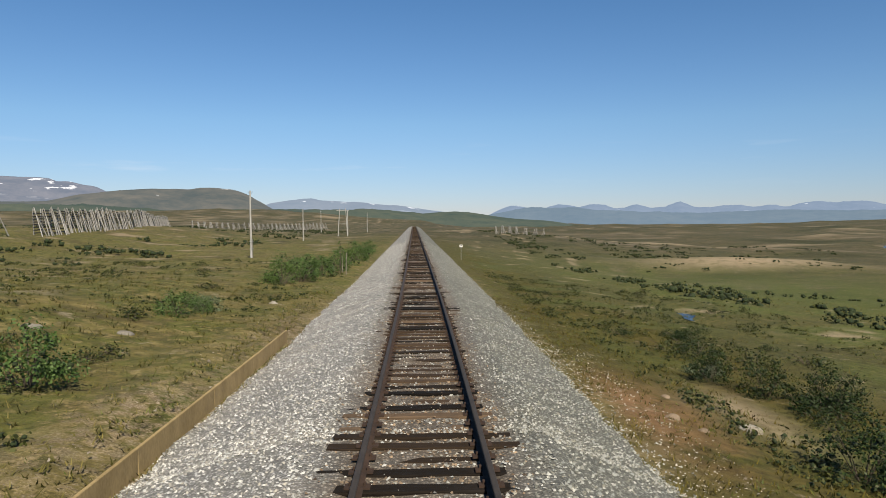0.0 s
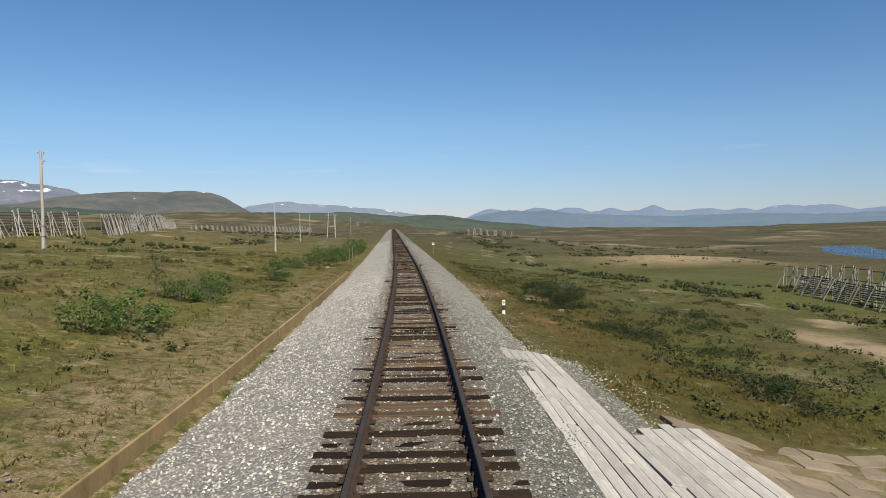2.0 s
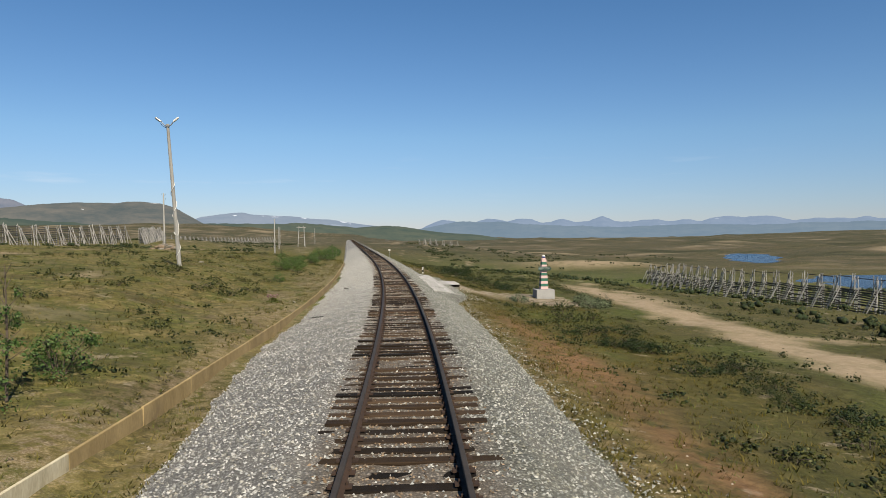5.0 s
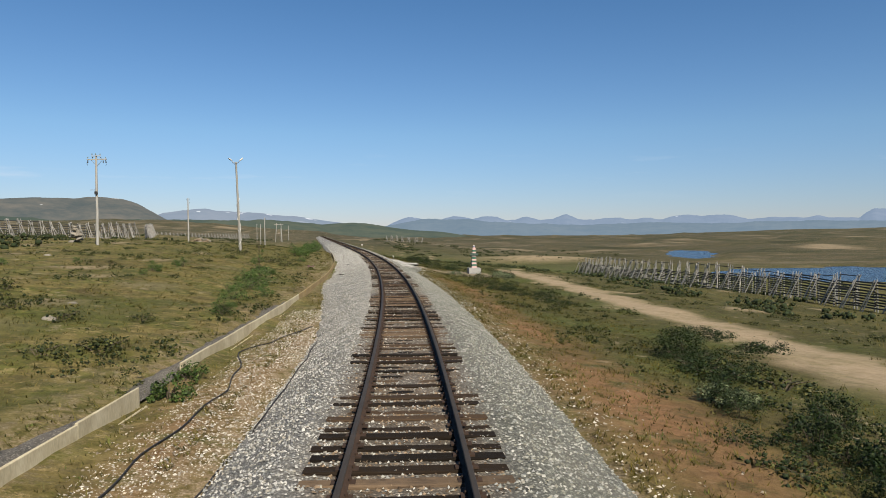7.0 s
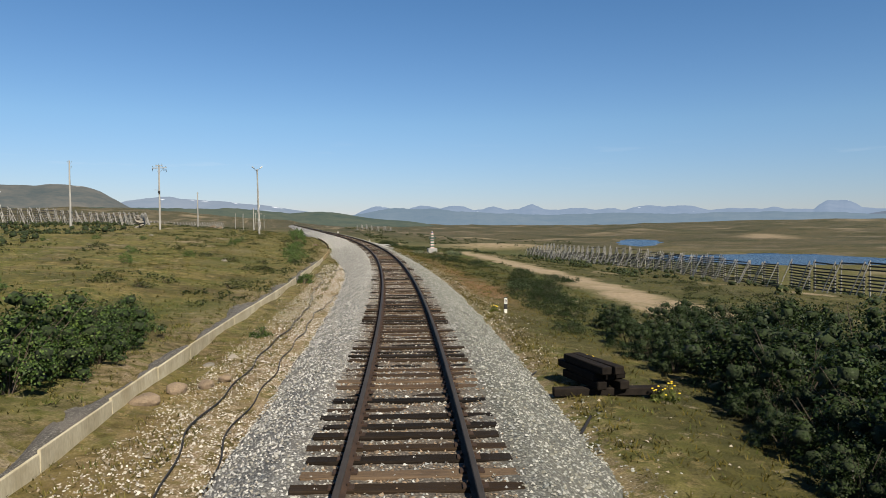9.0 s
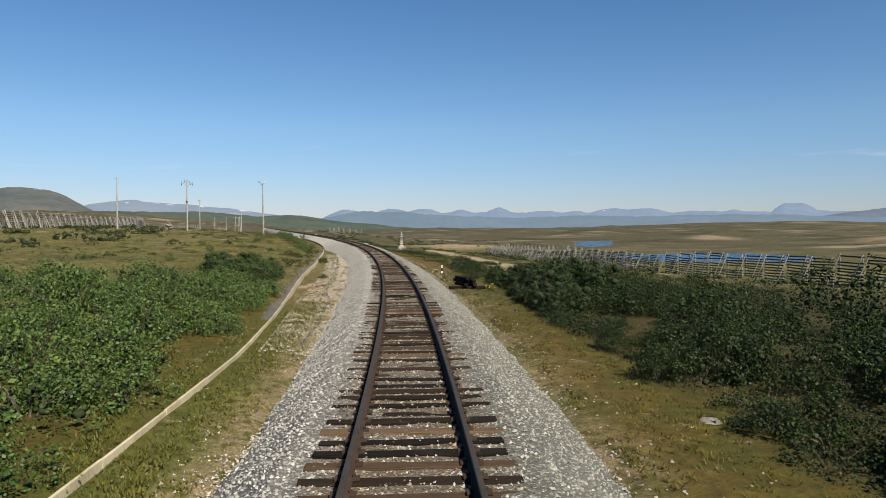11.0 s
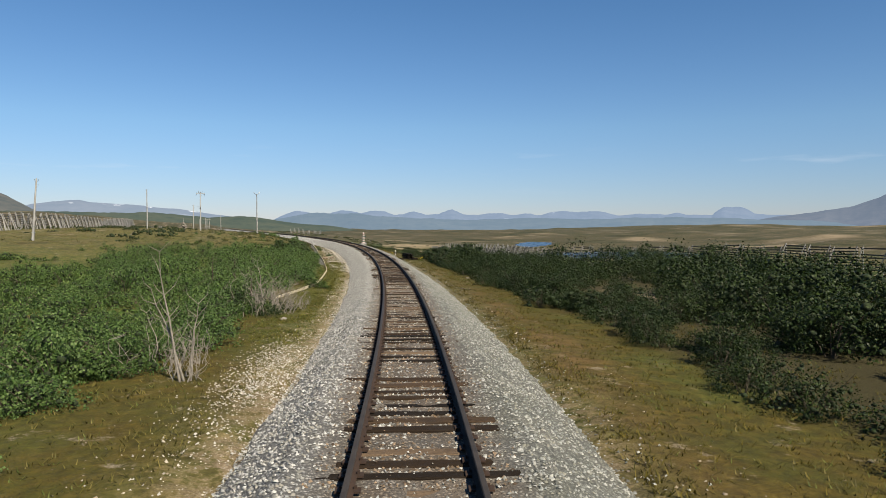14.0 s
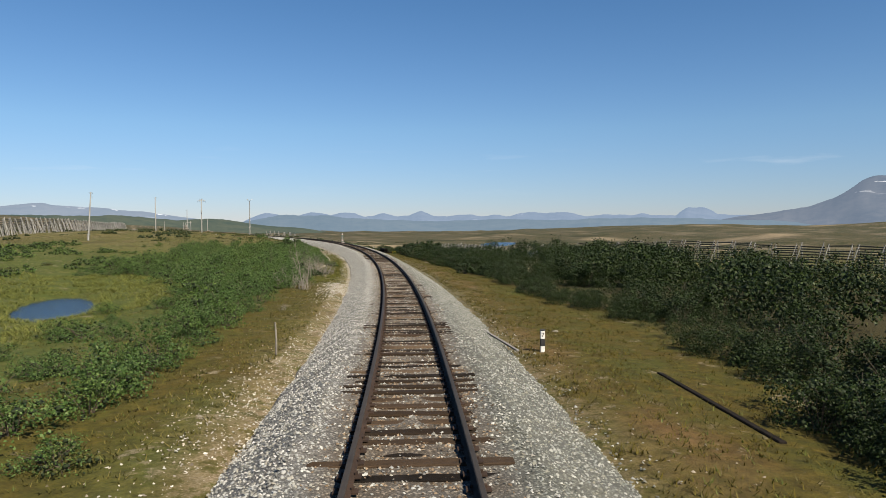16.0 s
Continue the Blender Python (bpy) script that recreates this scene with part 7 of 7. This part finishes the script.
def flower_clump(s, lat, size, blooms, material, label, seed):
    rng = np.random.RandomState(seed)
    ob = thing("flower_clump", label, "flowers", "flower clumps", m=stand(s, lat, 0, 0.02))
    fol = leaf_cloud(int(260 * size), 0.3 * size, 0.28 * size, 0.07, seed, 10)
    fol.materials.append(M["greengrass"])
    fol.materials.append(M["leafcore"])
    part("foliage", fol, "greengrass", ob)
    pts = []
    bm = bmesh.new()
    for _ in range(blooms):
        a, r = rng.uniform(0, 6.28), 0.3 * size * math.sqrt(rng.uniform(0, 1))
        p = (math.cos(a) * r, math.sin(a) * r, size * rng.uniform(0.25, 0.45))
        tube([(p[0] * 0.6, p[1] * 0.6, 0), p], [0.006, 0.004], 4, bm)
        pts.append(p)
    part("stalk_cluster", bm, "greengrass", ob)
    for p in pts:
        b2 = bmesh.new()
        bmesh.ops.create_uvsphere(b2, u_segments=7, v_segments=4, radius=0.032, matrix=Matrix.Translation(p) @ Matrix.Diagonal((1, 1, 0.55, 1)))
        part("bloom", b2, material, ob)


flower_clump(-111.1, 6.0, 1.1, 16, "yellow", "clump of bright yellow flowers beside the stack", 1)
flower_clump(-96.0, 4.25, 0.8, 10, "yellow", "clump of yellow flowers beside the distance post", 2)
flower_clump(-107.3, 5.4, 0.8, 8, "yellow", "clump of bright yellow flowers beside the stack", 3)
flower_clump(-34.4, -6.6, 1.0, 26, "purple", "low heath clump with purple flowers", 4)


def grass_field(name, n, s_range, lat_fun, material, label, height, seed, blades=6):
    """Tufts of grass blades, all in one mesh."""
    rng = np.random.RandomState(seed)
    s = rng.uniform(*s_range, n)
    lat = lat_fun(rng, s)
    x, y = on_track(s, lat)
    z = land(x, y)
    # grass grows in patches and leaves bare spots
    ok = (z > -9.5) & (rolls(x, y, 3.7) + 0.8 * rolls(y, x, 1.3) > rng.uniform(-1.2, 0.5, n)) & (np.abs(lat - road_lat(s)) > 1.9) & ~((lat > 0) & (np.abs(s + 19) < 5) & (lat > 4.5) & (lat < 14))
    x, y, z = x[ok], y[ok], z[ok]
    n = len(x)
    a = rng.uniform(0, 6.283, (n, blades))
    h = height * rng.uniform(0.5, 1.3, (n, blades))
    lean = rng.uniform(0.5, 1.8, (n, blades)) * h
    bx = x[:, None] + rng.uniform(-0.09, 0.09, (n, blades))
    by = y[:, None] + rng.uniform(-0.09, 0.09, (n, blades))
    w = 0.013 + 0.05 * h * 0.35
    z0 = np.repeat(z[:, None], blades, 1) - 0.02
    V = np.stack([np.stack([bx - np.sin(a) * w, by + np.cos(a) * w, z0], -1), np.stack([bx + np.sin(a) * w, by - np.cos(a) * w, z0], -1),
                  np.stack([bx + np.cos(a) * lean, by + np.sin(a) * lean, z0 + h], -1)], 2)
    V = V.reshape(-1, 3)
    return solo(name, mesh_arrays(V, np.arange(len(V)).reshape(-1, 3), name), material, label, "grass", kind="stuff")


def beside(lo, hi, sign, power=1.6):
    return lambda rng, s: sign * (lo + (hi - lo) * rng.uniform(0, 1, len(s)) ** power)


grass_field("verge_grass", 40000, (-214, 40), beside(3.7, 13, 1, 1.4), "browngrass", "dark olive-brown verge grass", 0.10, 1, 4)
grass_field("verge_grass", 40000, (-214, 40), beside(4.0, 18, -1, 1.4), "grass", "dry yellowish verge grass", 0.10, 2, 4)
grass_field("meadow_grass", 14000, (-214, 60), beside(4.6, 30, 1, 1.3), "greengrass", "green tundra grass", 0.10, 3, 4)
grass_field("meadow_grass", 15000, (-214, 60), beside(5.0, 32, -1, 1.2), "greengrass", "green tundra grass", 0.09, 4, 4)
grass_field("tussock_grass", 9000, (-110, 90), beside(6, 60, -1, 1.1), "grass", "pale straw tussocks on the tundra", 0.18, 9, 6)
grass_field("tussock_grass", 7000, (-110, 90), beside(6, 60, 1, 1.1), "grass", "pale straw tussocks on the tundra", 0.18, 10, 6)
grass_field("marsh_grass", 9000, (-193, -158), beside(14.5, 30, -1, 1.0), "marshgrass", "bright marsh grass round the pond", 0.22, 5)
grass_field("trough_grass", 900, (-13, -7), beside(4.0, 4.45, -1, 1.0), "greengrass", "green grass along the drain", 0.12, 8)
grass_field("trough_grass", 900, (-34, -27), beside(4.0, 4.6, -1, 1.0), "greengrass", "green grass along the drain", 0.12, 6)
grass_field("trough_grass", 6000, (-168, -118), beside(3.7, 5.9, -1, 0.7), "greengrass", "green grass along the drain", 0.08, 18, 4)
grass_field("trough_grass", 6500, (-170, -118), beside(3.3, 5.6, -1, 0.8), "mossgrass", "short yellow-green grass along the drain", 0.07, 7)
_rq = np.random.RandomState(12)
_n2 = 9000
_s2 = _rq.uniform(-215, 30, _n2)
_l2 = np.where(_rq.uniform(0, 1, _n2) < 0.55, -1, 1) * (3.1 + 2.9 * _rq.uniform(0, 1, _n2) ** 1.2)
_pick = _rq.uniform(0, 1, _n2) < 0.42
_s2, _l2 = np.where(_pick, _rq.uniform(-135, -66, _n2), _s2), np.where(_pick, -(2.9 + 3.0 * _rq.uniform(0, 1, _n2)), _l2)
_x2, _y2 = on_track(_s2, _l2)
_s4 = np.concatenate([_rq.normal(-174.5, 3.2, 2200), _rq.normal(-204, 3.5, 600), _rq.uniform(-108, -60, 2000)])
_l4 = np.abs(_rq.normal(3.9, 0.5, 4800)) * np.where(np.arange(4800) < 2800, -1, 1)
_x4, _y4 = on_track(_s4, _l4)
scatter_stones("strewn_stones", _s4, _l4, land(_x4, _y4) + 0.01, 0.015 + 0.03 * _rq.uniform(0, 1, 4800) ** 2, "palestone", "pale stones spilled beside the ballast", 17)
# stones rolled off the ballast on to the grass
_s5 = np.concatenate([_rq.uniform(-62, 36, 3800), _rq.uniform(-213, -110, 2600)])
_l5 = np.array([float(right_toe(q)) for q in _s5]) - 0.15 + np.abs(_rq.normal(0, 0.5, 6400))
_x5, _y5 = on_track(_s5, _l5)
scatter_stones("strewn_stones", _s5, _l5, land(_x5, _y5) + 0.012, 0.018 + 0.03 * _rq.uniform(0, 1, 6400) ** 1.5, "dullstone", "grey stones rolled off the ballast shoulder", 19)
_n3 = 34000
_s3 = _rq.uniform(-132, -64, _n3)
_l3 = np.clip(-(2.95 + 2.3 * _rq.uniform(0, 1, _n3) ** 1.3), trough_lat(_s3) + 0.45, -2.9)
_t3 = _rq.uniform(0, 1, _n3) < 0.16
_s3, _l3 = np.where(_t3, _rq.uniform(-213, -140, _n3), _s3), np.where(_t3, -(3.0 + 0.9 * _rq.uniform(0, 1, _n3) ** 1.8), _l3)
_x3, _y3 = on_track(_s3, _l3)
scatter_stones("strewn_stones", _s3, _l3, land(_x3, _y3) + 0.008, 0.011 + 0.030 * _rq.uniform(0, 1, _n3) ** 2.2, "palestone", "pale stones strewn over the bare soil", 16)
scatter_stones("strewn_stones", _s2, _l2, land(_x2, _y2) + 0.01, 0.016 + 0.04 * _rq.uniform(0, 1, _n2) ** 2, "vergestone", "pale stones strewn over the verge", 15)


# ---------------------------------------------------------------- dark gravel behind the drain, pale stones by the platforms
def gravel_ribbon(s_from, s_to, seed):
    """A narrow uneven bed of dark gravel on the ground behind the drain."""
    ss = np.arange(s_from, s_to, 0.5)
    us = np.linspace(0, 1, 7)
    A, U = np.meshgrid(ss, us, indexing="ij")
    wide = 0.62 + 0.28 * rolls(A, A * 0 + seed, 6)
    L = trough_lat(A) - 0.02 - np.clip(wide, 0.15, 1.2) * U
    x, y = on_track(A, L)
    x2, y2 = on_track(A, L - 0.45)
    Z = np.maximum(land(x, y), land(x2, y2) - 0.08) - 0.01 - 0.14 * ease(U + 0.15 * rolls(A, L, 1.3), 0.55, 1.0) + 0.012 * rolls(A, L, 0.7)
    n = len(us)
    k = (np.arange(len(ss) - 1)[:, None] * n + np.arange(n - 1)[None, :]).ravel()
    me = mesh_arrays(np.stack([x.ravel(), y.ravel(), Z.ravel()], 1), np.stack([k, k + n, k + n + 1, k + 1], 1), "gravel_strip")
    solo("gravel_strip", smooth(me), "gravelbed", "strip of dark grey gravel behind the drain", "gravel", kind="structure")


gravel_ribbon(-128, -62, 3.0)
_s6 = np.concatenate([_rq.uniform(-30, -9, 1500), _rq.uniform(10, 24, 900)])
_l6 = 3.9 + 1.9 * _rq.uniform(0, 1, 2400) ** 1.3
_x6, _y6 = on_track(_s6, _l6)
scatter_stones("strewn_stones", _s6, _l6, np.maximum(land(_x6, _y6), np.where(_l6 < right_toe(_s6), ballast_z(_s6, _l6), -99)) + 0.01, 0.010 + 0.024 * _rq.uniform(0, 1, 2400) ** 2, "palestone", "pale stones strewn beside the platform", 19)
